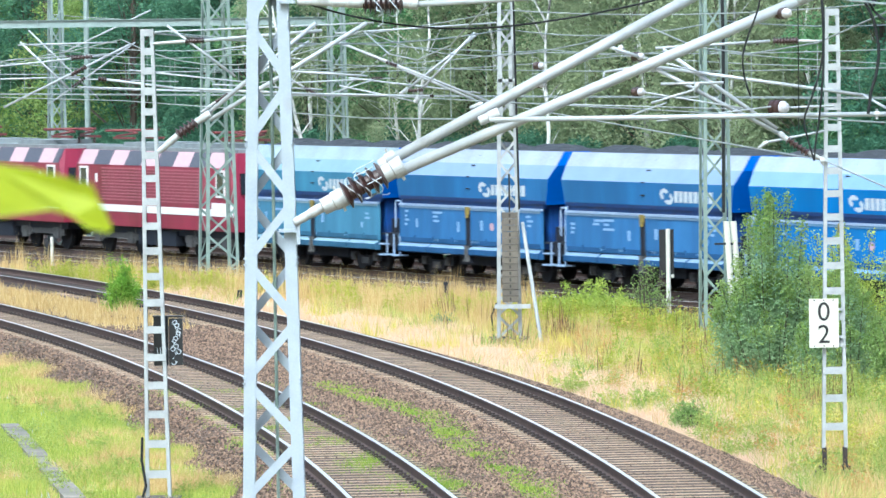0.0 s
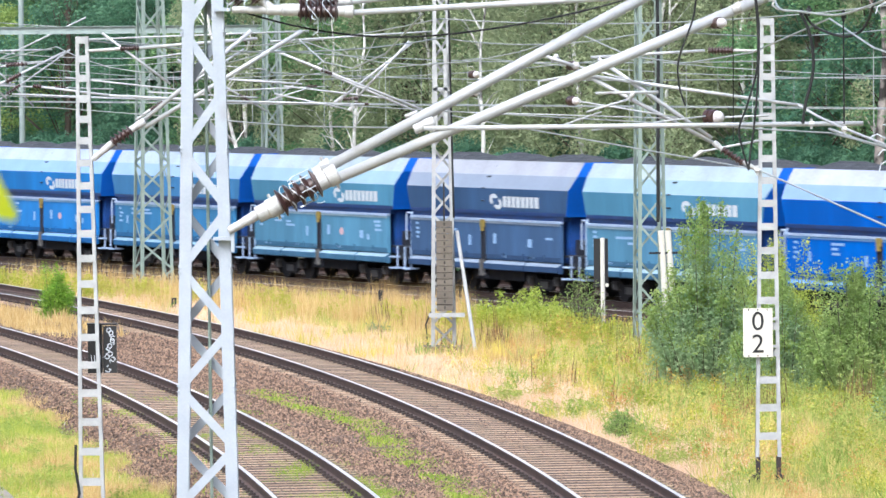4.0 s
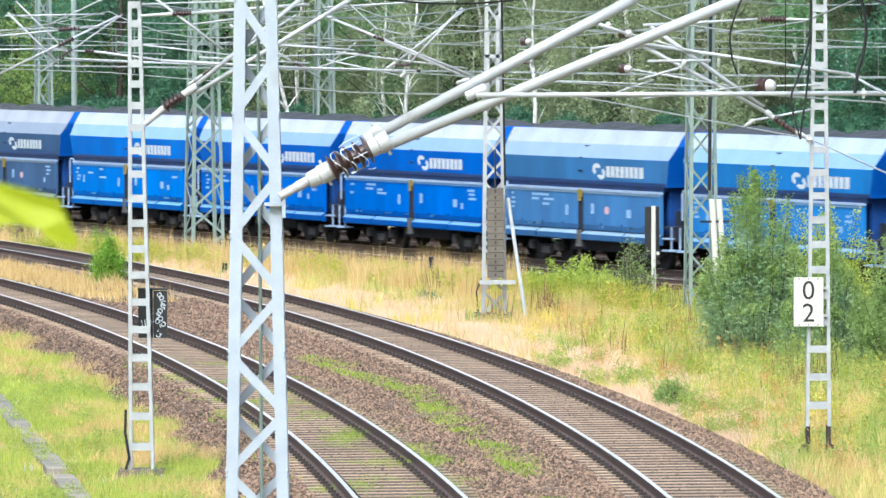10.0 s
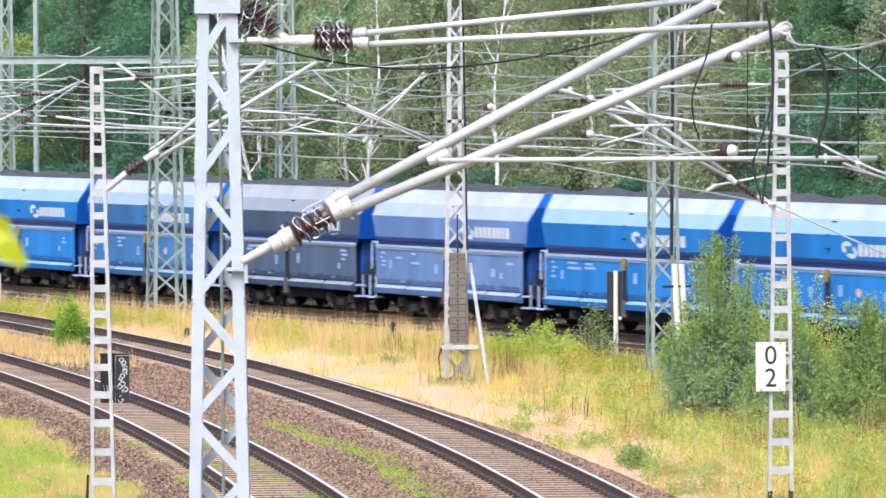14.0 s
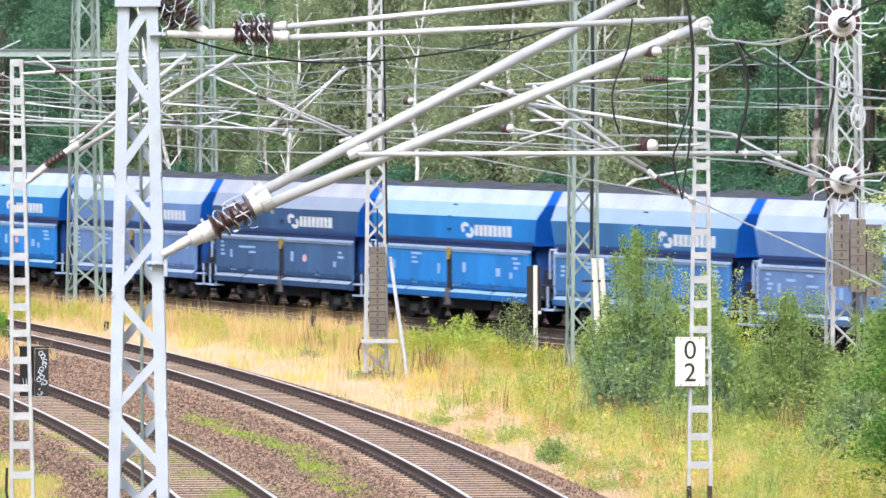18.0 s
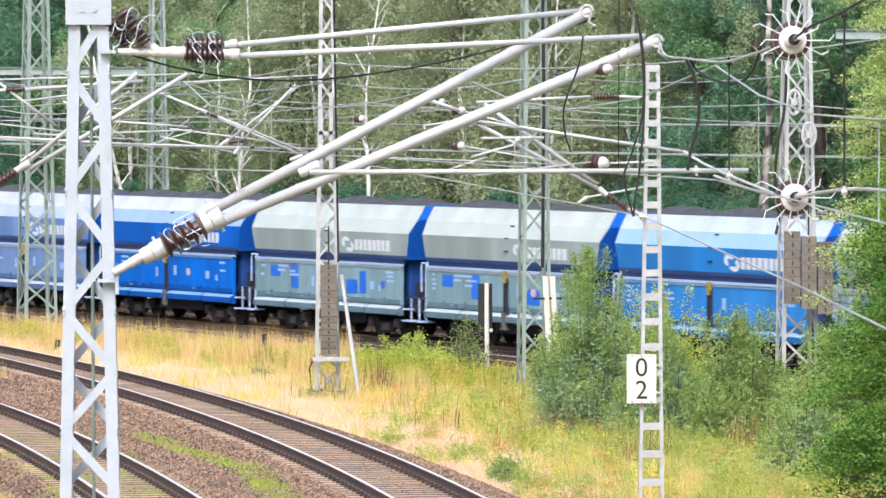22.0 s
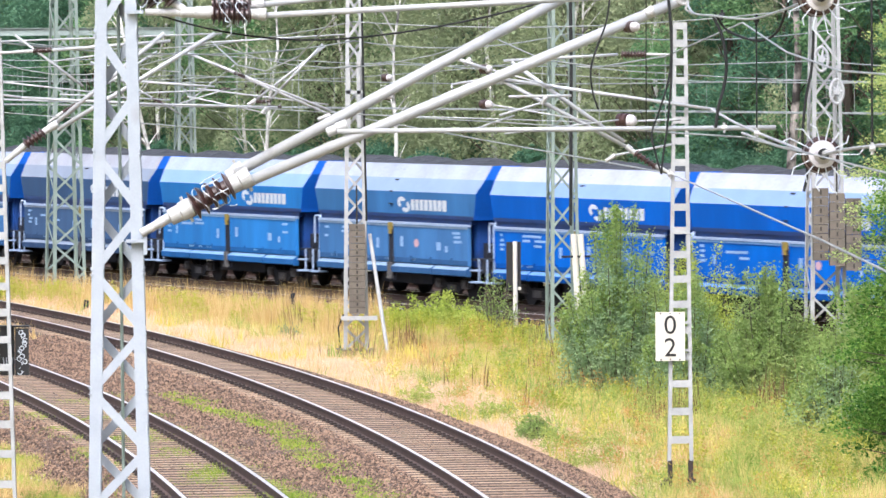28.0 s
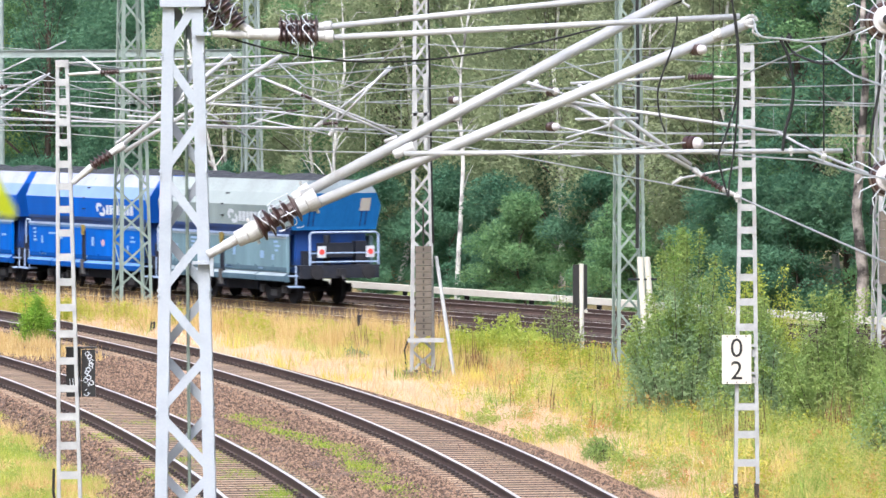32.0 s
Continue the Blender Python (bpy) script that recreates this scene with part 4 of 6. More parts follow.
for p in ((4.9, 71.0, 7.42), (4.9, 71.0, 6.15), (5.41, 62.0, 7.84), (5.41, 62.0, 6.1), (4.64, 73.0, 7.49), (4.66, 73.0, 6.19), (4.12, 74.6, 5.63)):
    tagged(part("wire_clamp", Geo().tube((p[0] - 0.03, p[1], p[2]), (p[0] + 0.03, p[1], p[2]), 0.03, None, 8).tube((p[0], p[1], p[2] - 0.06), (p[0], p[1], p[2] + 0.06), 0.016, None, 6), FITTING if p[2] < 6.2 else BLACK_CABLE), "small bolted wire clamp", "clamp", "wire clamps")


def ball_insulator(x, y, z, r, label):
    t = thing("ball_insulator", pose(x, y, z), label, "insulator", "rod insulators")
    part("shed_body", Geo().lathe((-r * 1.1, 0.1, 0), (r * 0.2, -0.05, 0), [(0, r * 0.5), (0.1, r), (0.4, r), (0.5, r * 0.7), (0.6, r), (0.9, r), (1, r * 0.6)], 16), BROWN_GLAZE, t)
    part("cap", Geo().lathe((r * 0.15, -0.05, 0), (r * 1.0, -0.12, 0), [(0, r * 0.85), (0.5, r * 0.8), (0.85, r * 0.55), (1, r * 0.3)], 16), PORC, t, "white porcelain cap")


ball_insulator(4.9, 100.8, 6.0, 0.125, "white and brown rod insulator on a registration arm")
ball_insulator(3.69, 74.7, 7.37, 0.07, "brown rod insulator under the bracket tube")
for x, y, z in ((2.66, 100.8, 6.84), (2.66, 100.8, 6.28), (1.29, 120, 6.66), (1.29, 120, 6.31)):
    ball_insulator(x, y, z, 0.075, "small white rod insulator on a wire")
Y = 100.7
cantilever("registration_arm", "thin pale registration arms over the outer track", [
    ((5.05, Y, 6.0), (5.75, Y, 6.02), 0.018), ((4.75, Y, 6.02), (2.93, Y, 5.81), 0.014), ((2.66, Y, 6.84), (2.2, Y, 7.0), 0.03), ((2.7, Y, 6.28), (4.3, Y, 6.0), 0.014), ((2.7, Y, 6.84), (3.9, Y, 6.5), 0.014), ((2.1, Y, 6.6), (2.9, Y, 6.72), 0.02), ((2.1, Y, 6.48), (2.1, Y, 6.6), 0.016),
    ((3.0, Y, 6.4), (4.0, Y, 6.41), 0.024), ((2.85, Y, 6.1), (3.6, Y, 6.32), 0.02)], [], [((3.52, Y, 6.28), (3.6, Y, 6.4), 0.04)])
Y = 148.8
cantilever("registration_arm", "thin white arms and rods before the counterweight mast", [
    ((-3.11, Y, 7.19), (0.47, Y, 5.72), 0.03), ((-1.12, Y, 6.12), (0.08, Y, 7.38), 0.03), ((-3.11, Y, 6.17), (-1.39, Y, 5.79), 0.02), ((-4.31, Y, 6.53), (-2.45, Y, 6.39), 0.026), ((-4.31, Y, 6.0), (-0.99, Y, 5.9), 0.03),
    ((0.8, Y, 5.72), (6.4, Y, 5.5), 0.014), ((-3.3, Y, 6.0), (-2.3, Y, 6.3), 0.016)], [((-2.0, Y, 6.72), (-1.75, Y, 6.62), 0.07, 6), ((-1.5, Y, 6.03), (-1.15, Y, 6.05), 0.06, 6)], [((0.3, Y, 5.68), (0.6, Y, 5.8), 0.06), ((-1.35, Y, 5.75), (-1.25, Y, 5.9), 0.06)])
Y = 204
cantilever("registration_arm", "pale arms and rods before the far masts", [
    ((-15.08, Y, 5.3), (-10.95, Y, 7.29), 0.04), ((-14.52, Y, 7.4), (-12.88, Y, 5.78), 0.035), ((-12.7, Y, 5.93), (-7.76, Y, 5.69), 0.03), ((-14.6, Y, 7.3), (-11.4, Y, 7.35), 0.03), ((-16, Y, 6.55), (-11.6, Y, 6.95), 0.03), ((-16, Y, 6.2), (-12.6, Y, 6.25), 0.025)],
    [((-12.9, Y, 6.33), (-12.4, Y, 6.58), 0.1, 5), ((-12.9, Y, 6.85), (-12.2, Y, 6.9), 0.09, 6)], [])
Y = 148.4
cantilever("registration_arm", "thin pale arms under a tubular bracket", [((-8.75, Y, 6.41), (-6.75, Y, 6.14), 0.03), ((-8.0, Y, 6.6), (-5.0, Y, 6.25), 0.02)], [((-8.75, Y, 6.41), (-8.55, Y, 6.38), 0.08, 3)], [])


def trackside_bits():
    t = thing("signal_board", pose(5.05, 166, 0), "short white post with a black board beside the siding", "signal board")
    part("post", Geo().tube((0.04, -0.1, -0.5), (0.04, -0.1, 2.22), 0.06, None, 10), SIGN, t)
    part("board", Geo().box(-0.19, 0.19, -0.03, 0.0, 0.93, 2.2), BLACK, t)
    part("lamp", Geo().tube((0.15, -0.06, 0.98), (0.15, -0.03, 0.98), 0.05, None, 8), SIGN, t)
    for x, y, h in ((-0.77, 170, 0.75), (-13.9, 206, 1.0), (-6.6, 178, 0.3)):
        tagged(part("wooden_post", Geo().box(x - 0.07, x + 0.07, y - 0.07, y + 0.07, -0.6, h), BOGIE), "short dark weathered post in the grass", "post", "short posts")
    tagged(part("wooden_post", Geo().tube((-13.72, 205.9, -0.5), (-13.72, 205.9, 1.05), 0.05, None, 8), SIGN), "short white marker post beside the siding", "post", "short posts")
    for x, c in ((-12.9, MARK_YEL), (-12.15, MARK_YEL), (-11.6, SIGN)):
        tagged(part("marker_block", Geo().box(x - 0.3, x + 0.3, 200.0, 200.4, -0.25, 0.12).box(x - 0.3, x + 0.3, 199.99, 200.0, -0.05, 0.1), [SIGN if c == SIGN else c]), "low pale yellow marker block beside the rails", "marker", "marker blocks")


trackside_bits()


def cable_trough():
    t = thing("cable_trough", Matrix.Identity(4), "line of grey concrete cable-trough slabs in the grass", "cable trough", kind="structure")
    a, b, c = Vector((-8.78, 119, 0.05)), Vector((-6.48, 101, 0.08)), Vector((-4.77, 85.5, 0.08))
    rng = random.Random(6)
    n = 32
    for k in range(n):
        if k in (19, 25):
            continue
        u = (k + 0.5) / n
        p = a * (1 - u) ** 2 + b * 2 * u * (1 - u) + c * u * u
        d = ((b - a) * (1 - u) + (c - b) * u).normalized()
        m = Matrix.Translation(p) @ Matrix.Rotation(math.atan2(d.y, d.x) + rng.uniform(-0.02, 0.02), 4, "Z")
        part("slab", Geo().box(-0.52, 0.52, -0.17, 0.17, -0.15, 0.01 + rng.uniform(-0.02, 0.01), 0, m), SLAB, t)


cable_trough()

feeder([(-2.0, 75, 7.58), (0.3, 75, 7.25), (3.6, 75.4, 7.98)], 0.012, BLACK_CABLE, "slack black jumper cable along the bracket", 14, 0.12)


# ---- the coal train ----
PAINT = {  # side, upper slope paled by dust and painted-in sky light, lower doors
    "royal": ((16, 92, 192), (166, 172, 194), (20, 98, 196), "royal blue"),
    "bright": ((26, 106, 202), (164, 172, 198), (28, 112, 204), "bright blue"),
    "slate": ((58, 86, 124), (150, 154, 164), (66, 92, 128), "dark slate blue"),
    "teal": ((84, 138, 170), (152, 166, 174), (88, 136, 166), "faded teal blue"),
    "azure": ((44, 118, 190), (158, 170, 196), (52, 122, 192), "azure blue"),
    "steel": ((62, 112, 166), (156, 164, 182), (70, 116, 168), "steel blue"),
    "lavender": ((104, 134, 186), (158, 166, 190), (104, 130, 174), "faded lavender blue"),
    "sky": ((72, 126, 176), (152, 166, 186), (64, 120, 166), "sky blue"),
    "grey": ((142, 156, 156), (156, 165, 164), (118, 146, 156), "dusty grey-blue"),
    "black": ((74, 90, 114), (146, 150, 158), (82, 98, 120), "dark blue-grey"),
}
ORDER = ("teal steel steel azure sky teal slate teal royal slate bright royal royal steel azure steel black lavender azure azure lavender slate azure steel "
         "lavender royal grey grey azure grey steel slate azure steel royal royal grey").split()
PM = {}
# Both slope colours mix dust with the sky light on tilted panels.
for key, (a, b, c, _) in PAINT.items():
    d = [tuple(int(q * 0.8) for q in k) for k in (a, b, c)]
    PM[key] = [mat(key + "_side_paint", srgb(*a), srgb(*d[0]), 0.6, 0, 0.8, 14, stain=srgb(*d[0]), stain_at=0.6, streak=True, spec=0.15),
               mat(key + "_dusty_skylit_slope_paint", srgb(*b), srgb(*d[1]), 0.65, 0, 0.8, 14, stain=srgb(*d[1]), stain_at=0.62, spec=0.25),
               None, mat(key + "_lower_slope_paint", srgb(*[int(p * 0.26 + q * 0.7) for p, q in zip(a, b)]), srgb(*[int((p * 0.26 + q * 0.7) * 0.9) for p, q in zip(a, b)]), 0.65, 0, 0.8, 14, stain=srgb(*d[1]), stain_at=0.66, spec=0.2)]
    PM[key][2] = (mat(key + "_door_paint", srgb(*c), srgb(*d[2]), 0.65, 0, 1.0, 16, stain=srgb(*d[2]), stain_at=0.6, streak=True, spec=0.12))
    PM[key].append(mat(key + "_grimy_door_foot", srgb(*[int(q * 0.72 + w) for q, w in zip(c, (2, 4, 10))]), srgb(*[int(q * 0.58 + w) for q, w in zip(c, (2, 4, 10))]), 0.7, 0, 1.2, 16, streak=True, spec=0.12))
    PM[key].append(mat(key + "_dusty_ledge", srgb(*[int(q * 0.45 + 92) for q in c]), srgb(*[int(q * 0.45 + 70) for q in c]), 0.75, 0, 1.2, 16, spec=0.15))
END_BLUE = mat("deep_blue_end_paint", srgb(26, 96, 196), srgb(18, 78, 168), 0.5, 0, 1.5, 20, stain=srgb(24, 50, 90), stain_at=0.6)
# Core blue is darkened to stand for the shade under the hull.
CORE_BLUE = mat("shaded_blue_core_paint", srgb(22, 66, 136), srgb(16, 48, 102), 0.6, 0, 1.5, 20, stain=srgb(20, 34, 60), stain_at=0.55)
# Navy carries the shade at hull foot and recess; also paints the stiffeners.
END_DARK = mat("dark_blue_paint_and_shade", srgb(18, 54, 112), srgb(14, 40, 84), 0.5, 0, 1.5, 20)
BODY = 10.75


def shared_wagon_meshes():
    """Meshes that every wagon uses, in wagon space: x along the train, 0 at the head of the body, y across, z above the rail."""
    M = {}
    g = Geo()
    nx, ny = 44, 9
    rng = random.Random(8)
    for i in range(nx):
        for j in range(ny):
            x, y = -0.3 + (BODY + 0.9) * i / (nx - 1), -0.9 + 1.8 * j / (ny - 1)
            e = min(1, min(i, nx - 1 - i) / 3) * math.cos(y / 0.9 * 1.45)
            g.v.append((x, y, 3.88 + e * (0.16 + 0.06 * math.sin(x * 1.6) + rng.uniform(-0.06, 0.06))))
    g.f = [(i * ny + j, (i + 1) * ny + j, (i + 1) * ny + j + 1, i * ny + j + 1) for i in range(nx - 1) for j in range(ny - 1)]
    g.m = [0] * len(g.f)
    M["coal"] = g.mesh("coal_load", COAL)
    M["under"] = Geo().box(-0.7, BODY + 0.75, -1.2, 1.2, 0.86, 1.02).box(-0.72, -0.55, -1.35, 1.35, 0.85, 1.2).box(BODY + 0.6, BODY + 0.77, -1.35, 1.35, 0.85, 1.2).box(3.6, 7.2, -1.0, 1.0, 0.4, 0.86).mesh("underframe", UNDER)
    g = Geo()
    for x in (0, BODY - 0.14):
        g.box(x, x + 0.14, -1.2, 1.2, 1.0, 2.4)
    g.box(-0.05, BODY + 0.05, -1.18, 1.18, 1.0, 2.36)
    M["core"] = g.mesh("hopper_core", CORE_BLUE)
    M["waist"] = Geo().box(0.0, BODY, -1.5, -1.40, 2.16, 2.225).mesh("waist_rail", RIM)
    # Set-back strip, its shade put into the navy colour.
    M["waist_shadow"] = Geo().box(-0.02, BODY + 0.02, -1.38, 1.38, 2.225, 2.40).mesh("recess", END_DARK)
    c = BODY / 2
    M["post"] = Geo().box(c - 0.13, c + 0.13, -1.47, -1.36, 0.98, 2.15).box(c - 0.16, c - 0.1, -1.5, -1.4, 0.5, 2.1).box(c + 0.1, c + 0.16, -1.5, -1.4, 0.5, 2.1).mesh("door_post", UNDER)
    M["lever"] = Geo().box(c - 0.13, c + 0.13, -1.54, -1.47, 1.98, 2.2).box(c - 0.07, c + 0.07, -1.56, -1.5, 1.86, 2.0).mesh("release_lever", MARK_YEL)
    M["clasp"] = Geo().box(c - 0.08, c + 0.1, -1.6, -1.5, 0.58, 1.02).box(c - 0.16, c + 0.16, -1.6, -1.5, 0.54, 0.6).mesh("clasp", AXLEBOX)
    g = Geo().path([Vector((-0.42, -1.42, 1.46)), Vector((-0.42, -1.42, 2.2)), Vector((-0.36, -1.42, 2.29)), Vector((-0.06, -1.42, 2.29)), Vector((0.0, -1.42, 2.2)), Vector((0.0, -1.42, 1.46))], 0.03, 6)
    M["rail_front"] = g.mesh("handrail", RIM)
    M["step"] = Geo().box(-0.62, -0.08, -1.5, -1.15, 0.56, 0.61).box(-0.6, -0.56, -1.44, -1.4, 0.6, 1.25).box(-0.14, -0.1, -1.44, -1.4, 0.6, 1.25).mesh("step", RIM)
    M["step_b"] = Geo().box(BODY + 0.08, BODY + 0.62, -1.5, -1.15, 0.56, 0.61).box(BODY + 0.08, BODY + 0.62, -1.48, -1.2, 0.9, 0.94).box(BODY + 0.56, BODY + 0.6, -1.44, -1.4, 0.6, 1.25).mesh("step", RIM)
    b = BODY + 0.72
    g = Geo().path([Vector((b, -1.0, 1.26)), Vector((b, -1.0, 2.2)), Vector((b, -0.94, 2.29)), Vector((b, 1.26, 2.29)), Vector((b, 1.34, 2.2)), Vector((b, 1.34, 1.26))], 0.04, 6)
    g.path([Vector((b, -1.0, 1.64)), Vector((b, 1.34, 1.64))], 0.024, 6).path([Vector((b, -1.0, 1.36)), Vector((b, 1.34, 1.36))], 0.03, 6)
    M["end_rail"] = g.mesh("end_railing", RIM)
    M["end_gear"] = Geo().box(BODY + 0.05, BODY + 0.55, -0.5, 0.55, 1.5, 1.95).box(BODY + 0.1, BODY + 0.3, -1.05, -0.6, 1.2, 1.7).box(BODY + 0.1, BODY + 0.4, 0.7, 1.1, 1.2, 2.0).tube((BODY + 0.2, -0.2, 1.0), (BODY + 0.2, -0.2, 2.2), 0.12).mesh("brake_gear", UNDER)
    M["end_deck"] = Geo().box(BODY, BODY + 0.74, -1.38, 1.38, 1.2, 1.26).box(-0.7, 0, -1.38, 1.38, 1.2, 1.26).mesh("end_deck", UNDER)
    for s, nm in ((-0.88, "buffer_l"), (0.88, "buffer_r")):
        M[nm] = Geo().tube((BODY + 0.77, s, 1.05), (BODY + 1.0, s, 1.05), 0.11, None, 10).tube((BODY + 1.0, s, 1.05), (BODY + 1.05, s, 1.05), 0.23, 0.22, 14).mesh("buffer", BOGIE)
    M["coupler"] = Geo().box(BODY + 0.75, BODY + 1.0, -0.12, 0.12, 0.92, 1.15).tube((BODY + 0.9, 0, 1.0), (BODY + 1.15, 0, 0.8), 0.05).mesh("coupler", BOGIE)
    wh = Geo()
    wh.tube((0, -0.07, 0), (0, 0.07, 0), 0.46, None, 20).tube((0, 0.07, 0), (0, 0.09, 0), 0.49, None, 20).tube((0, -0.1, 0), (0, -0.07, 0), 0.13, None, 10)
    M["wheel"] = wh.mesh("wheel", BOGIE)
    M["axle"] = Geo().tube((0, -0.7, 0), (0, 0.7, 0), 0.08, None, 8).mesh("axle", BOGIE)
    fr = Geo()
    prof = [(-1.25, 0.36), (-1.25, 0.62), (-0.7, 0.66), (-0.45, 0.5), (0.45, 0.5), (0.7, 0.66), (1.25, 0.62), (1.25, 0.36), (0.62, 0.36), (0.4, 0.18), (-0.4, 0.18), (-0.62, 0.36)]
    n = len(prof)
    fr.add([(x, y, z) for y in (-0.06, 0.06) for x, z in prof], [tuple(range(n)), tuple(range(2 * n - 1, n - 1, -1))] + [(k, n + k, n + (k + 1) % n, (k + 1) % n) for k in range(n)])
    M["bogie_side"] = fr.mesh("side_frame", BOGIE)
    M["axlebox"] = Geo().box(-0.16, 0.16, -0.1, 0.06, -0.13, 0.12).tube((0, -0.14, 0), (0, -0.1, 0), 0.1, None, 10).mesh("axle_box", AXLEBOX)
    M["spring"] = Geo().box(-0.26, 0.26, -0.07, 0.04, 0.24, 0.44).mesh("spring_pack", AXLEBOX)
    return M


SH = shared_wagon_meshes()


def put(me, parent, m=None, name=None):
    ob = new(name or me.name.split(".")[0], me)
    ob.parent = parent
    if m is not None:
        ob.matrix_basis = m
    return ob


HULL = [(1.44, 2.36), (1.455, 2.47), (1.5, 3.12), (1.28, 3.52), (1.02, 3.93)]  # half width and height of the folds
FLARE = ((-0.06, -0.06, -0.2, -0.34, -0.4), (BODY + 0.3, BODY + 0.33, BODY + 0.57, BODY + 0.72, BODY + 0.7))  # front and rear end of each fold


def hopper(key):
    """The upper hopper shell: a foot strip darkened for shade, painted sides and two dusty, sky-paled slopes on each
    side.
    """
    bands = [Geo(), Geo(), Geo(), Geo()]
    for k, ((y0, z0), (y1, z1)) in enumerate(zip(HULL[:-1], HULL[1:])):
        for s in (-1, 1):
            v = [(FLARE[0][k], s * y0, z0), (FLARE[1][k], s * y0, z0), (FLARE[1][k + 1], s * y1, z1), (FLARE[0][k + 1], s * y1, z1)]
            bands[k].add(v, [(0, 1, 2, 3) if s < 0 else (3, 2, 1, 0)])
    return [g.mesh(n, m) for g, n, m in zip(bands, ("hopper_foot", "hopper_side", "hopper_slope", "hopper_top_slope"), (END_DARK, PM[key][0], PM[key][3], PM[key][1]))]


def end_wall(m, top, xs, rear):
    """The leaning end of a hopper in folds, and its top strip, dusty and sky-paled at the tail."""
    g, h = Geo(), Geo()
    for k in range(4):
        (y0, z0), (y1, z1) = HULL[k:k + 2]
        v = [(xs[k], -y0, z0), (xs[k], y0, z0), (xs[k + 1], y1, z1), (xs[k + 1], -y1, z1)]
        (h if k == 3 else g).add(v, [(0, 1, 2, 3) if rear else (3, 2, 1, 0)])
    return g.mesh("end_wall", m), h.mesh("end_slope", top)


END_FADED = end_wall(PM["azure"][0], PM["teal"][1], FLARE[1], True)
END_MESH = [end_wall(END_BLUE, END_BLUE, FLARE[0], False), end_wall(END_BLUE, END_BLUE, FLARE[1], True)]


def logo_meshes():
    """A round two-lobed emblem with blocks for the unreadable brand lettering."""
    e, bars = Geo(), []
    def lean(z):
        return -1.455 - 0.045 * (z - 2.47) / 0.65 - 0.006
    for dx, dz, turn in ((0.0, 0.06, 0.0), (0.26, -0.06, math.pi)):
        arc = np.linspace(0.4, 4.3, 10)
        pts = [(0.3 * math.cos(a + turn), 0.17 * math.sin(a + turn)) for a in arc] + [(0.12 * math.cos(a + turn), 0.05 * math.sin(a + turn)) for a in arc[::-1]]
        p = [(dx + x, lean(2.74 + dz + z), 2.74 + dz + z) for x, z in pts]
        e.add(p, [(k, k + 1, 18 - k, 19 - k) for k in range(9)])
    x = 0.62
    for w in (0.31, 0.31, 0.31, 0.34, 0.31, 0.31, 0.31, 0.36):
        bars.append(Geo().add([(x, lean(2.58), 2.58), (x + w * 0.78, lean(2.58), 2.58), (x + w * 0.9, lean(2.9), 2.9), (x + w * 0.12, lean(2.9), 2.9)], [(0, 1, 2, 3)]).mesh("lettering_bar", MARK))
        x += w
    return e.mesh("emblem", MARK), bars


EMBLEM, BARS = logo_meshes()


def markings(seed):
    """Small painted data panels and stencils on the lower doors, each a mesh."""
    rng = random.Random(seed)
    out = []

    def panel(x, z, w, h, m=None, y=-1.466, name="data_panel"):
        out.append(Geo().add([(x, y, z), (x + w, y, z), (x + w, y, z + h), (x, y, z + h)], [(0, 1, 2, 3)]).mesh(name, m or MARK_DIM))

    for x0, n, w in ((0.35, 4, 0.32), (1.6 + rng.uniform(-0.3, 0.3), 2, 0.9), (2.6, 3, 0.7), (9.6, 3, 0.5)):
        for k in range(n):
            if rng.random() < 0.85:
                panel(x0 + rng.uniform(0, 0.12), 1.96 - 0.13 * k - rng.uniform(0, 0.03), w * rng.uniform(0.5, 1.1), 0.07)
    for x, z, w, h in ((1.2, 1.5, 0.16, 0.26), (4.3, 1.42, 0.2, 0.3), (6.1, 1.5, 0.22, 0.3), (8.6, 1.44, 0.3, 0.24), (9.3, 1.4, 0.18, 0.18)):
        if rng.random() < 0.75:
            panel(x + rng.uniform(-0.2, 0.2), z, w, h)
    for k in range(5):
        panel(rng.uniform(0.3, 9.8), 1.1, rng.uniform(0.2, 0.5), 0.06)
    return out


def repainted(seed):
    """Fresh blue patches with pale stencils on a faded wagon's doors."""
    rng = random.Random(seed + 40)
    out = []
    for x, z, w, h in ((1.1, 1.66, 0.75, 0.34), (2.9, 1.34, 0.55, 0.7), (6.9, 1.28, 0.8, 0.42), (7.85, 1.3, 0.5, 0.66), (9.2, 1.5, 0.3, 0.2)):
        x += rng.uniform(-0.2, 0.2)
        out.append(Geo().add([(x, -1.464, z), (x + w, -1.464, z), (x + w, -1.464, z + h), (x, -1.464, z + h)], [(0, 1, 2, 3)]).mesh("repainted_patch", END_BLUE))
    return out


MARK_DIM = mat("dusty_white_stencil", srgb(140, 166, 198), srgb(106, 138, 180), 0.6, 0, 8, 30)
PANELS = [markings(k) for k in range(7)]
PATCHES = [repainted(k) for k in range(3)]
ROUND_MARK = Geo().add([(7.11 + 0.17 * math.cos(a), -1.466, 1.62 + 0.12 * math.sin(a)) for a in np.linspace(0, math.tau, 10, endpoint=False)], [tuple(range(10))]).mesh("hazard_mark", MARK_PINK)


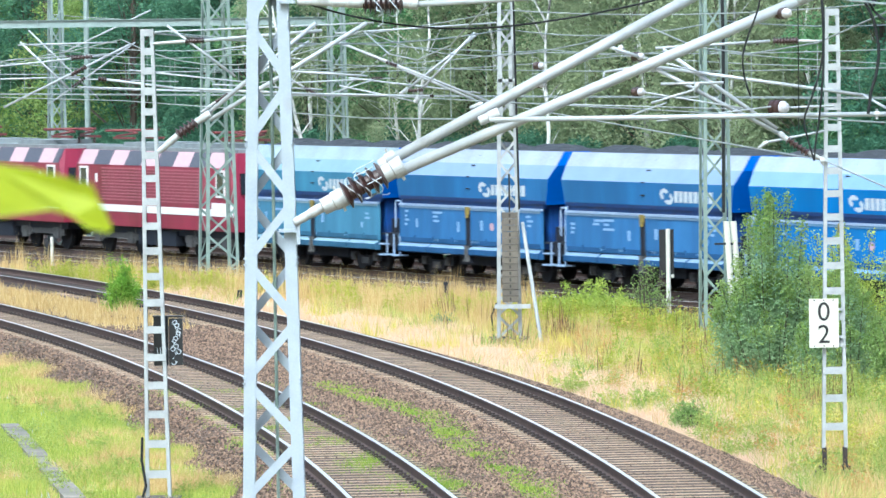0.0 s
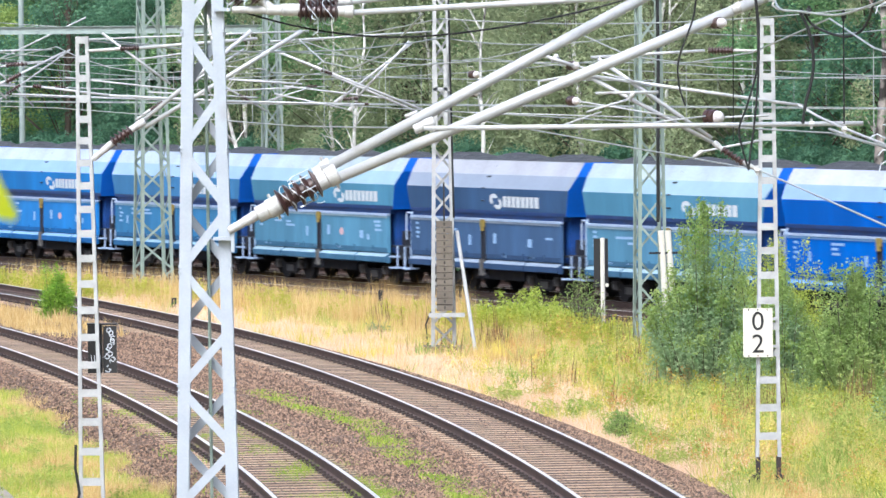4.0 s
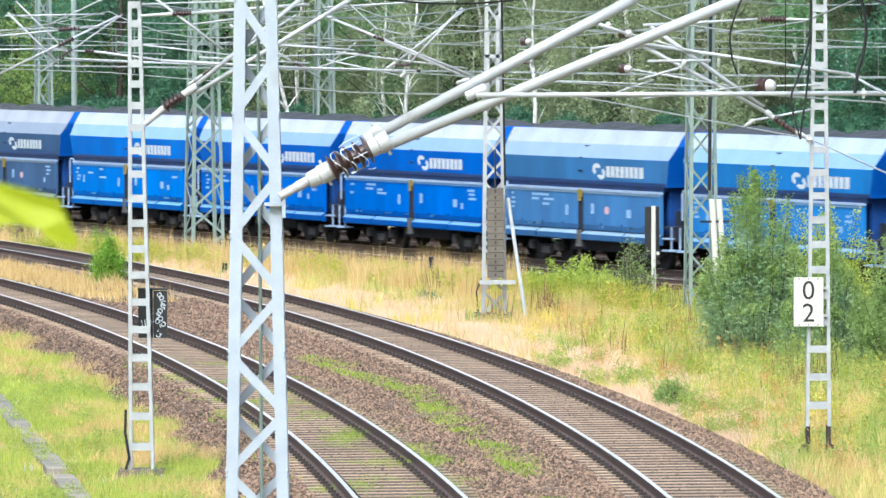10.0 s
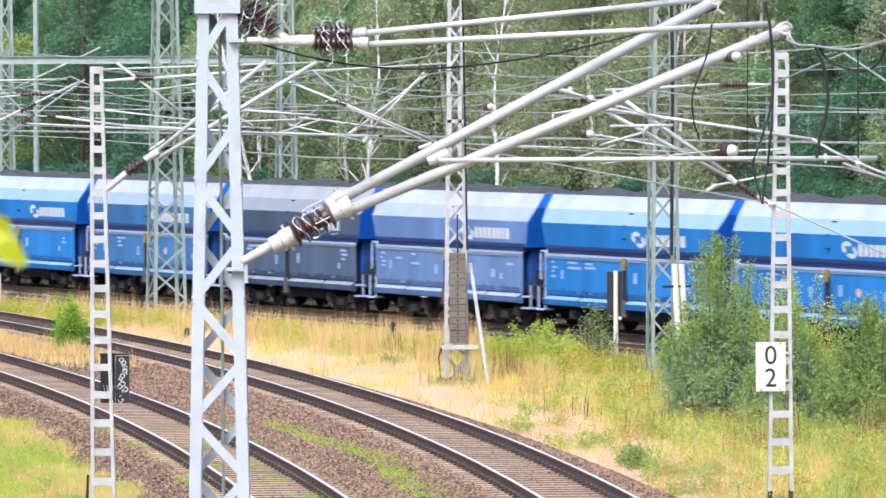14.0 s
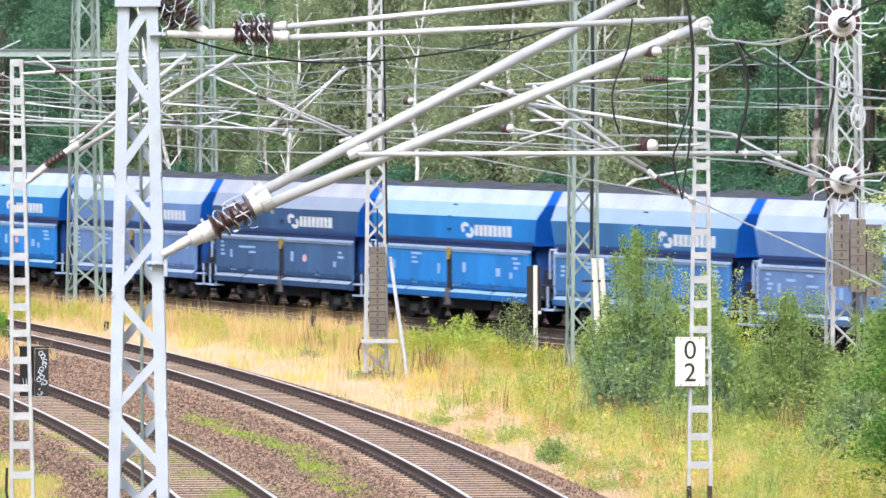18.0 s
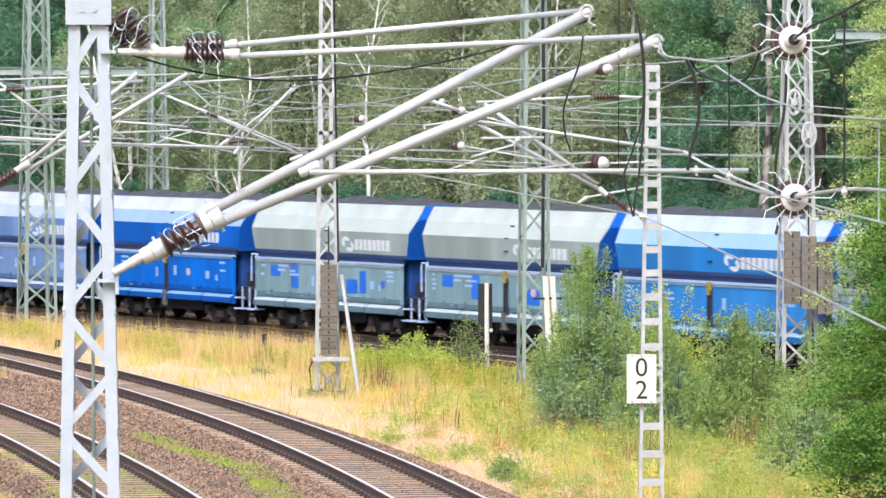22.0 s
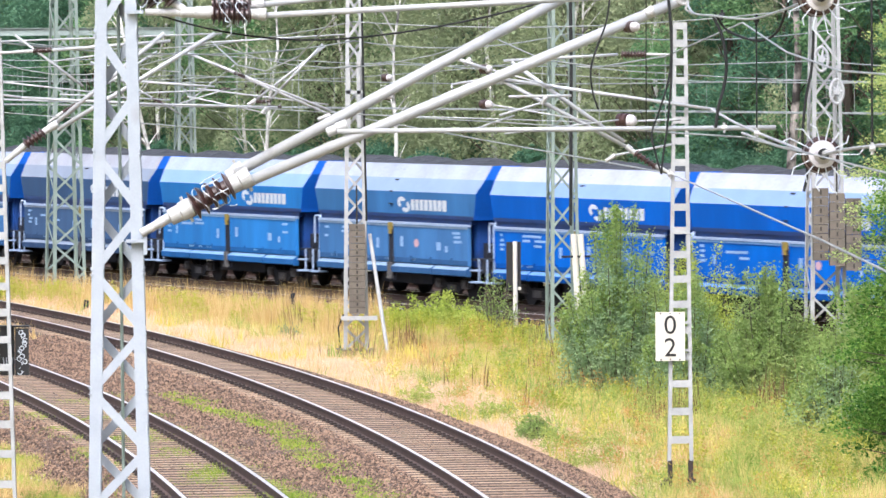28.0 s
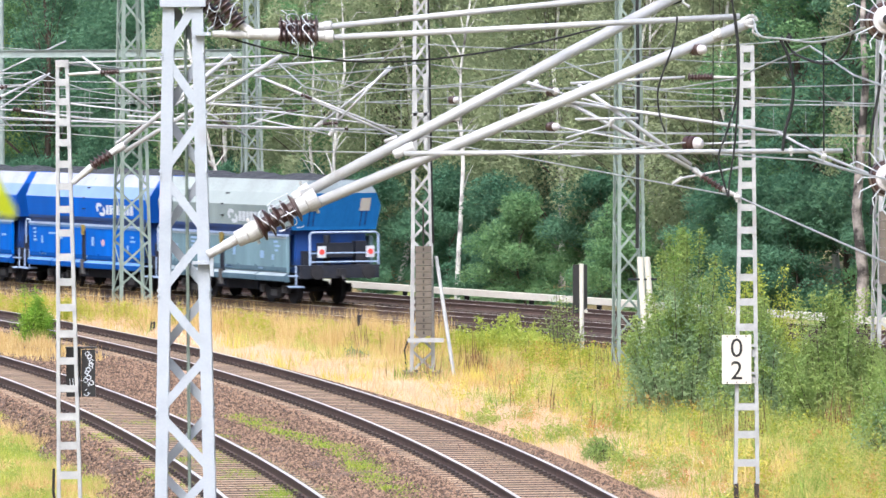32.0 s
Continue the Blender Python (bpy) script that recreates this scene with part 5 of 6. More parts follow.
def door_mesh(key, x0, x1, s):
    g = Geo()
    a, b = (-1.46, -1.38) if s < 0 else (1.38, 1.46)
    g.box(x0, x1, a, b, 1.03, 2.15)
    y = a if s < 0 else b
    o = y + s * 0.022
    lo, hi = min(y, o), max(y, o)
    g.box(x0 + 0.06, x1 - 0.06, min(y, y + s * 0.006), max(y, y + s * 0.006), 1.04, 1.18, 1)
    g.box(x0, x1, lo, hi, 2.09, 2.15, 2)
    for x in (x0, x1 - 0.06):
        g.box(x, x + 0.06, lo, hi, 1.18, 2.09)
    for k in range(3):
        x = x0 + (x1 - x0) * (k + 0.8) / 3.6
        g.box(x - 0.05, x + 0.05, lo, o + 0.02 if s > 0 else hi, 1.05, 1.24, 1)
    return g.mesh("discharge_door", [PM[key][2], PM[key][4], PM[key][5]])


def door_foot(key):
    """The folded ledge under the doors: a dusty slope over a short apron."""
    g = Geo()
    for x0, x1 in ((0.05, BODY * 0.22), (BODY * 0.22 + 0.08, BODY / 2 - 0.16), (BODY / 2 + 0.16, BODY * 0.78 - 0.08), (BODY * 0.78, BODY - 0.05)):
        pr = [(-1.38, 1.04), (-1.57, 0.91), (-1.57, 0.75), (-1.5, 0.72), (-1.38, 0.72)]
        n = len(pr)
        g.add([(x, y, z) for x in (x0, x1) for y, z in pr], [(0, 1, n + 1, n)], 1)
        g.add([(x, y, z) for x in (x0, x1) for y, z in pr], [(k, (k + 1) % n, n + (k + 1) % n, n + k) for k in range(1, n)] + [tuple(range(n - 1, -1, -1)), tuple(range(n, 2 * n))])
    return g.mesh("door_foot", [PM[key][4], PM[key][5]])


RUNGS = [Geo().box(BODY / 2 + dx - 0.1, BODY / 2 + dx + 0.1, -y - 0.03, -y + 0.02, z - 0.02, z + 0.02).mesh("rung", UNDER) for dx, y, z in ((0.0, 1.49, 2.75), (0.05, 1.48, 3.12), (0.1, 1.32, 3.46), (0.15, 1.1, 3.74))]
KIT = {}


def kit(key):
    if key not in KIT:
        KIT[key] = (hopper(key), [door_mesh(key, 0.04, BODY / 2 - 0.16, -1), door_mesh(key, BODY / 2 + 0.16, BODY - 0.04, -1), door_mesh(key, 0.04, BODY - 0.04, 1)],
                    door_foot(key))
    return KIT[key]


def wagon(key, seed, last=False):
    t = thing("hopper_wagon", Matrix.Identity(4), "%s four-axle hopper wagon heaped with coal%s" % (PAINT[key][3], ", tail of the train" if last else ""), "hopper wagon", "wagons of the coal train")
    shell, doors, foot = kit(key)
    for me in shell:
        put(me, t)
    for wall, slope in (END_MESH[0], END_FADED if last else END_MESH[1]):
        put(wall, t)
        put(slope, t)
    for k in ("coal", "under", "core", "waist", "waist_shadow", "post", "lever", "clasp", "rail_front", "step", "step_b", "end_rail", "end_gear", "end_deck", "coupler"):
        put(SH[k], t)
    put(foot, t)
    for d in doors:
        put(d, t)
    for k in ("buffer_l", "buffer_r"):
        put(SH[k], t)
    put(EMBLEM, t, Matrix.Translation((BODY / 2 + 0.75 + 0.35 * (seed % 3), 0, 0)))
    for me in BARS:
        put(me, t, Matrix.Translation((BODY / 2 + 0.75 + 0.35 * (seed % 3), 0, 0)))
    for me in PANELS[seed % 7]:
        put(me, t)
    if key == "grey" and not last:
        for me in PATCHES[seed % 3]:
            put(me, t)
    for me in RUNGS:
        put(me, t)
    if seed % 2:
        put(ROUND_MARK, t)
    for xb in (2.0, BODY - 2.0):
        bo = new("bogie")
        bo.parent, bo.matrix_basis = t, Matrix.Translation((xb, 0, 0))
        for s in (-1, 1):
            put(SH["bogie_side"], bo, Matrix.Translation((0, s * 1.0, 0)))
            put(SH["spring"], bo, Matrix.Translation((0, s * 1.03, 0)))
            for x in (-0.9, 0.9):
                put(SH["wheel"], bo, Matrix.Translation((x, s * 0.75, 0.46)) @ (Matrix.Rotation(math.pi, 4, "Z") if s > 0 else Matrix.Identity(4)))
                put(SH["axlebox"], bo, Matrix.Translation((x, s * 1.03, 0.47)) @ (Matrix.Rotation(math.pi, 4, "Z") if s > 0 else Matrix.Identity(4)))
        for x in (-0.9, 0.9):
            put(SH["axle"], bo, Matrix.Translation((x, 0, 0.46)))
    if last:
        for y in (-0.62, 1.04):
            part("tail_board", Geo().box(BODY + 0.76, BODY + 0.78, y - 0.14, y + 0.14, 1.5, 1.86).box(BODY + 0.781, BODY + 0.784, y - 0.14, y + 0.14, 1.58, 1.78), [MARK], t, "white reflective tail board")
            part("tail_lamp", Geo().tube((BODY + 0.785, y, 1.68), (BODY + 0.80, y, 1.68), 0.09, None, 12), MARK_RED, t, "red tail reflector")
        for y in (-0.83, 0.95):
            part("end_placard", Geo().add([(BODY + 0.53, y - 0.17, 2.96), (BODY + 0.53, y + 0.17, 2.96), (BODY + 0.69, y + 0.17, 3.36), (BODY + 0.69, y - 0.17, 3.36)], [(0, 1, 2, 3)]), SIGN, t, "grimy white square placard")
            part("end_stiffener", Geo().bar((BODY + 0.34, y - 0.08, 2.48), (BODY + 0.52, y - 0.08, 2.96), 0.04, 0.02, (1, 0, 0)).bar((BODY + 0.34, y + 0.08, 2.48), (BODY + 0.52, y + 0.08, 2.96), 0.04, 0.02, (1, 0, 0)), END_DARK, t)
    return t


RED = mat("crimson_loco_paint", srgb(140, 40, 68), srgb(118, 34, 58), 0.4, 0, 1.0, 16, stain=srgb(104, 30, 44), stain_at=0.62, streak=True)
WHITE_BAND = mat("white_stripe_paint", srgb(226, 224, 222), srgb(200, 198, 196), 0.5)
ROOF_GREY = mat("grey_loco_roof", srgb(130, 136, 138), srgb(104, 108, 110), 0.6, 0, 2, 20)
# Pale pink paints the highlight onto the crimson body's ribs.
RIB = mat("pink_rib_highlight", srgb(176, 112, 124), srgb(150, 84, 100), 0.5)
PINK = mat("faded_roof_band", srgb(188, 158, 162), srgb(170, 142, 148), 0.5)
DARK_BAND = mat("dark_roof_band", srgb(84, 84, 92), srgb(70, 70, 78), 0.5)
GLASS = mat("cab_glass", srgb(44, 48, 54), srgb(34, 38, 44), 0.08)
PANTO = mat("red_brown_pantograph", srgb(120, 60, 58), srgb(84, 44, 44), 0.6)


def locomotive(flip):
    L = 15.4
    t = thing("electric_locomotive", Matrix.Identity(4), "crimson electric locomotive with a white stripe and ribbed sides", "locomotive", "locomotives of the coal train")
    g = Geo()
    prof = [(-1.46, 1.0), (-1.5, 1.6), (-1.5, 3.1), (-1.25, 3.62), (1.25, 3.62), (1.5, 3.1), (1.5, 1.6), (1.46, 1.0)]
    ends = [[(0.3 if z > 2.2 else 0.0) * min(1, max(0, (z - 1.6) / 1.6)) for _, z in prof], [L - 0.3 * min(1, max(0, (z - 1.6) / 1.6)) for _, z in prof]]
    vs = [(ends[k][i], y, z) for k in (0, 1) for i, (y, z) in enumerate(prof)]
    n = len(prof)
    g.add(vs, [tuple(range(n - 1, -1, -1)), tuple(range(n, 2 * n))] + [(k, n + k, n + (k + 1) % n, (k + 1) % n) for k in range(n)])
    part("body", g, RED, t)
    part("stripe", Geo().box(0.02, L - 0.02, -1.508, -1.5, 1.5, 1.74).box(-0.008, 0.0, -1.4, 1.4, 1.5, 1.68).box(0.02, 2.0, -1.509, -1.5, 1.5, 1.95).box(L - 2.0, L - 0.02, -1.509, -1.5, 1.5, 1.95), WHITE_BAND, t)
    for k in range(11):
        z = 1.9 + k * 0.108
        part("side_rib", Geo().box(2.9, L - 2.9, -1.53, -1.502, z, z + 0.035), RIB, t)
    part("roof", Geo().box(0.4, L - 0.4, -1.15, 1.15, 3.62, 3.74).box(3.5, 6.5, -0.9, 0.9, 3.74, 3.9).box(9, 12, -0.9, 0.9, 3.74, 3.9), ROOF_GREY, t)
    k = 0
    x = 0.5
    while x < L - 1.0:
        w = 1.6 if k % 2 else 1.5
        g = Geo().add([(x, -1.505, 3.12), (min(x + w, L - 0.4), -1.505, 3.12), (min(x + w, L - 0.4), -1.262, 3.62), (x, -1.262, 3.62)], [(0, 1, 2, 3)])
        part("roof_band", g, DARK_BAND if k % 2 else PINK, t)
        x += w
        k += 1
    for xw in (0.75, L - 1.45):
        w = part("cab_window", Geo().box(xw, xw + 0.66, -1.53, -1.5, 2.2, 2.98), GLASS, t)
        part("window_frame", Geo().box(xw - 0.07, xw, -1.545, -1.5, 2.13, 3.05).box(xw + 0.66, xw + 0.73, -1.545, -1.5, 2.13, 3.05).box(xw, xw + 0.66, -1.545, -1.5, 2.98, 3.05).box(xw, xw + 0.66, -1.545, -1.5, 2.13, 2.2), WHITE_BAND, w)
    for xw in (2.2, L - 2.45):
        part("number_plate", Geo().box(xw, xw + 0.22, -1.512, -1.5, 2.5, 2.8), WHITE_BAND, t)
    part("windscreen", Geo().box(L - 0.2, L - 0.05, -1.2, 1.2, 2.25, 2.95), GLASS, t)
    part("underframe", Geo().box(0.3, L - 0.3, -1.2, 1.2, 0.75, 1.0).box(5.9, 9.5, -1.3, 1.3, 0.4, 0.9), UNDER, t)
    for xb in (3.2, L - 3.2):
        bo = new("bogie")
        bo.parent, bo.matrix_basis = t, Matrix.Translation((xb, 0, 0))
        for s in (-1, 1):
            part("side_frame", Geo().box(-2.2, 2.2, s * 1.1 - 0.06, s * 1.1 + 0.06, 0.55, 0.85), AXLEBOX, bo)
            for x in (-1.65, 1.65):
                part("wheel", Geo().tube((x, s * 0.69, 0.6), (x, s * 0.82, 0.6), 0.6, None, 20), BOGIE, bo)
                part("axle_box", Geo().box(x - 0.28, x + 0.28, s * 1.16 - 0.06, s * 1.16 + 0.06, 0.4, 0.8), AXLEBOX, bo)
                part("spring", Geo().tube((x + 0.5, s * 1.12, 0.5), (x + 0.5, s * 1.12, 1.0), 0.12), AXLEBOX, bo)
    for xp in (2.6, L - 2.6):
        pg = new("pantograph")
        pg.parent, pg.matrix_basis = t, Matrix.Translation((xp, 0, 3.78))
        for s in (-0.5, 0.5):
            part("arm", Geo().tube((-0.9, s, 0.3), (0.8, s * 0.7, 0.42), 0.035).tube((0.8, s * 0.7, 0.42), (-0.8, s * 0.6, 0.52), 0.03), PANTO, pg)
        part("base", Geo().box(-1.0, 1.0, -0.6, -0.5, 0.2, 0.28).box(-1.0, 1.0, 0.5, 0.6, 0.2, 0.28), PANTO, pg)
        part("collector", Geo().tube((-0.8, -0.95, 0.5), (-0.8, 0.95, 0.5), 0.045).tube((-0.5, -0.95, 0.5), (-0.5, 0.95, 0.5), 0.045), PANTO, pg)
        for q in (-0.8, 0.8):
            part("post_insulator", Geo().sheds((q, 0.4, 0), (q, 0.4, 0.22), 0.08, 3, n=8), BROWN_GLAZE, pg)
    for xb, d in ((0, -1), (L, 1)):
        for s in (-0.88, 0.88):
            part("buffer", Geo().tube((xb, s, 1.05), (xb + d * 0.4, s, 1.05), 0.12).tube((xb + d * 0.4, s, 1.05), (xb + d * 0.46, s, 1.05), 0.24, None, 14), BOGIE, t)
    return t


# seconds and wagon lengths run since the start
RUN = ((0.0, 0.0), (6.0, 6.77), (9.0, 10.13), (13.0, 14.68), (19.0, 21.45), (23.0, 25.88), (28.0, 31.55), (32.0, 36.03))
HEADING = math.degrees(math.atan2(U.y, U.x))
TRAIN = [(wagon(k, i, i == len(ORDER) - 1), (1.13 + i) * PITCH) for i, k in enumerate(ORDER)]
TRAIN += [(locomotive(False), 1.13 * PITCH - 0.95 - 16.0), (locomotive(True), 1.13 * PITCH - 0.95 - 32.6)]


def run_train():
    for ob, s in TRAIN:
        walk(ob, [(t, pose(*(S0 + U * (s - d * PITCH)), 0, 0, HEADING)) for t, d in RUN])


# ---- trees and plants ----
def leaf_cloud(rng, centres, count, size, droop=0.0, tri=False):
    """count small folded leaves scattered over a set of ellipsoid clumps (centre, radii)."""
    c = np.array([q[0] for q in centres])
    r = np.array([q[1] for q in centres])
    vol = r.prod(axis=1)
    idx = rng.choice(len(c), count, p=vol / vol.sum())
    d = rng.normal(size=(count, 3))
    d /= np.linalg.norm(d, axis=1)[:, None]
    rad = rng.random(count) ** 0.38
    p = c[idx] + d * r[idx] * rad[:, None]
    a = rng.normal(size=(count, 3))
    a[:, 2] = a[:, 2] * 0.5 - droop
    a /= np.linalg.norm(a, axis=1)[:, None]
    b = np.cross(a, d + rng.normal(size=(count, 3)) * 0.6)
    b /= np.linalg.norm(b, axis=1)[:, None] + 1e-9
    s = size * rng.uniform(0.6, 1.4, count)[:, None]
    if tri:
        v = np.stack([p - a * s - b * s * 0.4, p - a * s * 0.6 + b * s * 0.6, p + a * s], axis=1).reshape(-1, 3)
        return v, np.arange(count * 3).reshape(-1, 3)
    v = np.stack([p - a * s, p + b * s * 0.45, p + a * s, p - b * s * 0.45], axis=1).reshape(-1, 3)
    f = np.arange(count * 4).reshape(-1, 4)
    return v, f


def np_mesh(name, v, f, m):
    me = bpy.data.meshes.new(name)
    me.from_pydata(v.tolist(), [], f.tolist())
    for q in m if isinstance(m, (list, tuple)) else [m]:
        me.materials.append(q)
    return me


def tree_proto(seed, height, spread, leaves, size, leaf, bark, low=0.12, droop=0.0, clumps=60):
    rng = np.random.default_rng(seed)
    t = thing("tree", Matrix.Identity(4), "leafy deciduous tree at the edge of a dense wood", "tree", "trees of the wood")
    g = Geo()
    r0 = height * (0.008 if bark == BIRCH else 0.014)
    pts, q = [Vector((0, 0, -0.3))], Vector((0, 0, -0.3))
    n = 8
    for k in range(n):
        q = q + Vector((rng.normal() * 0.12, rng.normal() * 0.12, height * 0.95 / n))
        pts.append(q.copy())
    for k in range(n):
        g.tube(pts[k], pts[k + 1], r0 * (1 - k / (n + 1)), r0 * (1 - (k + 1) / (n + 1)), 8, caps=False)
    cl, lg = [], Geo()
    for k in range(clumps):
        h = low + (1 - low) * (k + rng.random()) / clumps
        w = spread * (0.55 + 0.45 * math.sin(min(1, h * 1.25) * math.pi)) * (1 - 0.55 * max(0, h - 0.6) / 0.4)
        a = rng.random() * math.tau
        rr = w * rng.random() ** 0.6
        c = Vector((rr * math.cos(a), rr * math.sin(a), h * height))
        base = pts[min(n - 1, int(h * n * 0.85))]
        lg.tube(base, c, r0 * 0.24 * (1.2 - h), r0 * 0.05, 5, caps=False)
        e = spread * rng.uniform(0.2, 0.42)
        cl.append(((c.x, c.y, c.z - droop * e), (e, e, e * (0.65 + droop * 1.2))))
    part("trunk", g, bark, t)
    part("limb_work", lg, BARK, t)
    v, f = leaf_cloud(rng, cl, leaves, size, droop, True)
    part("crown", np_mesh("crown", v, f, leaf), None, t)
    return t


def wood():
    protos = [tree_proto(1, 15, 3.4, 36000, 0.075, LEAF_DARK, BARK), tree_proto(2, 14, 3.0, 34000, 0.07, LEAF_MID, BARK), tree_proto(3, 16, 3.2, 40000, 0.064, LEAF_PALE, BIRCH, 0.15, 0.5),
              tree_proto(4, 15, 3.6, 36000, 0.075, LEAF_DARK, BARK, 0.05), tree_proto(5, 13, 2.6, 32000, 0.066, LEAF_PALE, BIRCH, 0.2, 0.3), tree_proto(6, 9, 3.2, 30000, 0.07, LEAF_LIGHT, BARK, 0.05),
              tree_proto(7, 16, 3.6, 12000, 0.13, LEAF_DARK, BARK, 0.05), tree_proto(8, 16, 3.4, 12000, 0.13, LEAF_MID, BARK, 0.05)]
    under = [tree_proto(11, 4.2, 2.0, 18000, 0.058, LEAF_DARK, BARK, 0.0, 0, 34), tree_proto(12, 3.6, 1.9, 16000, 0.058, LEAF_MID, BARK, 0.0, 0, 30)]
    rng = random.Random(12)
    spots = []
    for row, (d0, step, jit) in enumerate(((13.5, 4.0, 1.2), (18, 4.2, 1.8), (25, 4.4, 2.2))):
        s = -86.0
        while s < 60:
            spots.append((s + rng.uniform(-jit, jit), d0 + rng.uniform(-jit, jit), row))
            s += step
    used = set()
    for s, d, row in spots:
        p = S0 + U * s + N * d
        if not -0.1 < p.x / p.y < 0.125:
            continue
        if row == 2:
            k = rng.choice((6, 7))
        elif p.x / p.y < -0.035:
            k = rng.choice((0, 0, 3, 1, 3, 5) if row == 0 else (0, 3, 1))
        elif p.x / p.y < 0.03:
            k = rng.choice((2, 2, 4, 1, 2) if row == 0 else (2, 0, 3))
        else:
            k = rng.choice((0, 1, 2, 4, 5) if row == 0 else (0, 3, 2))
        m = Matrix.Translation((p.x, p.y, hz(p.x, p.y))) @ Matrix.Rotation(rng.random() * math.tau, 4, "Z")
        o = protos[k] if k not in used else copy_thing(protos[k], m)
        used.add(k)
        o.matrix_basis = m
    s = -86.0
    used = set()
    while s < 60:
        d = rng.uniform(10.0, 13.5)
        p = S0 + U * s + N * d
        s += rng.uniform(1.6, 3.0)
        if not -0.1 < p.x / p.y < 0.125:
            continue
        k = rng.choice((0, 0, 1))
        m = Matrix.Translation((p.x, p.y, hz(p.x, p.y))) @ Matrix.Rotation(rng.random() * math.tau, 4, "Z") 
        o = under[k] if k not in used else copy_thing(under[k], m)
        used.add(k)
        o.matrix_basis = m
        tagged(o, "dense dark undergrowth shrub at the foot of the wood", "shrub", "undergrowth")
        o.name = "shrub"
    for o, k in ((protos, range(8)), (under, range(2))):
        for i in k:
            if o[i].matrix_basis.translation.y < 10:
                o[i].matrix_basis = Matrix.Translation((-30 + 4 * i, 330, 0))


wood()


def birch(x, y, lean, seed, h=13.0, r=0.1, bark=None):
    """A slim birch with a bare white lower trunk and a thin drooping crown."""
    rng = np.random.default_rng(seed)
    t = thing("birch_tree", pose(x, y, hz(x, y)), "slim birch with a white black-marked trunk at the wood's edge", "tree", "birch trees")
    g, cl = Geo(), []
    pts, bend = [], 0.0
    for k in range(9):
        bend += rng.normal() * 0.13
        pts.append(Vector((lean * (k / 8) * h * 0.6 + bend, rng.normal() * 0.1, h * k / 8 - 0.2)))
    for k in range(8):
        g.tube(pts[k], pts[k + 1], r * (1 - k / 9), r * (1 - (k + 1) / 9), 10, caps=False)
    for k in range(20):
        u = 0.3 + 0.68 * rng.random()
        j = int(u * 7.9)
        b = pts[j].lerp(pts[j + 1], u * 7.9 - j)
        a = rng.random() * math.tau
        ln = rng.uniform(0.7, 1.7)
        m = b + Vector((ln * 0.55 * math.cos(a), ln * 0.55 * math.sin(a), ln * 0.65))
        c = m + Vector((ln * 0.6 * math.cos(a), ln * 0.6 * math.sin(a), rng.uniform(-0.1, 0.5)))
        g.tube(b, m, 0.035 * (1.2 - u), 0.02 * (1.2 - u), 5, caps=False).tube(m, c, 0.02 * (1.2 - u), 0.006, 5, caps=False)
        if rng.random() < 0.7:
            cl.append(((c.x, c.y, c.z - 0.4), (0.4, 0.4, 0.7)))
    part("trunk", g, bark or BIRCH, t)
    v, f = leaf_cloud(rng, cl, 6000, 0.055, 0.6)
    part("crown", np_mesh("crown", v, f, LEAF_PALE), None, t)


birch(-5.2, 228.5, -0.3, 51, 14)
birch(2.45, 213.5, 0.06, 52)
birch(14.1, 188.9, -0.03, 53, 15, 0.2, OLD_BIRCH)
birch(-1.7, 222.0, -0.02, 54)
birch(-3.0, 226.0, 0.05, 56, 11)
birch(8.2, 207, 0.03, 55)


def sprays(rng, shoots, leaves, size, full=0.2, tip=0.05, low=0.1):
    """Small leaves scattered round a set of shoots (foot, tip), thick at the foot and thin at the tip; gives them with their share of the way up."""
    a = np.array([q[0] for q in shoots])
    b = np.array([q[1] for q in shoots])
    ln = np.linalg.norm(b - a, axis=1)
    i = rng.choice(len(a), leaves, p=ln / ln.sum())
    u = low + (1 - low) * rng.random(leaves) ** 0.85
    r = full * (1 - u) + tip
    p = a[i] + (b[i] - a[i]) * u[:, None] + rng.normal(size=(leaves, 3)) * r[:, None] * 0.75
    d = rng.normal(size=(leaves, 3))
    d[:, 2] = d[:, 2] * 0.5 + 0.35
    d /= np.linalg.norm(d, axis=1)[:, None]
    e = np.cross(d, rng.normal(size=(leaves, 3)))
    e /= np.linalg.norm(e, axis=1)[:, None] + 1e-9
    s = size * rng.uniform(0.6, 1.4, leaves)[:, None]
    keep = p[:, 2] > 0.02
    v = np.stack([p - d * s, p + e * s * 0.5, p + d * s, p - e * s * 0.5], axis=1)[keep]
    return v, u[keep]


def quads(name, v, m):
    return np_mesh(name, v.reshape(-1, 3), np.arange(len(v) * 4).reshape(-1, 4), m)


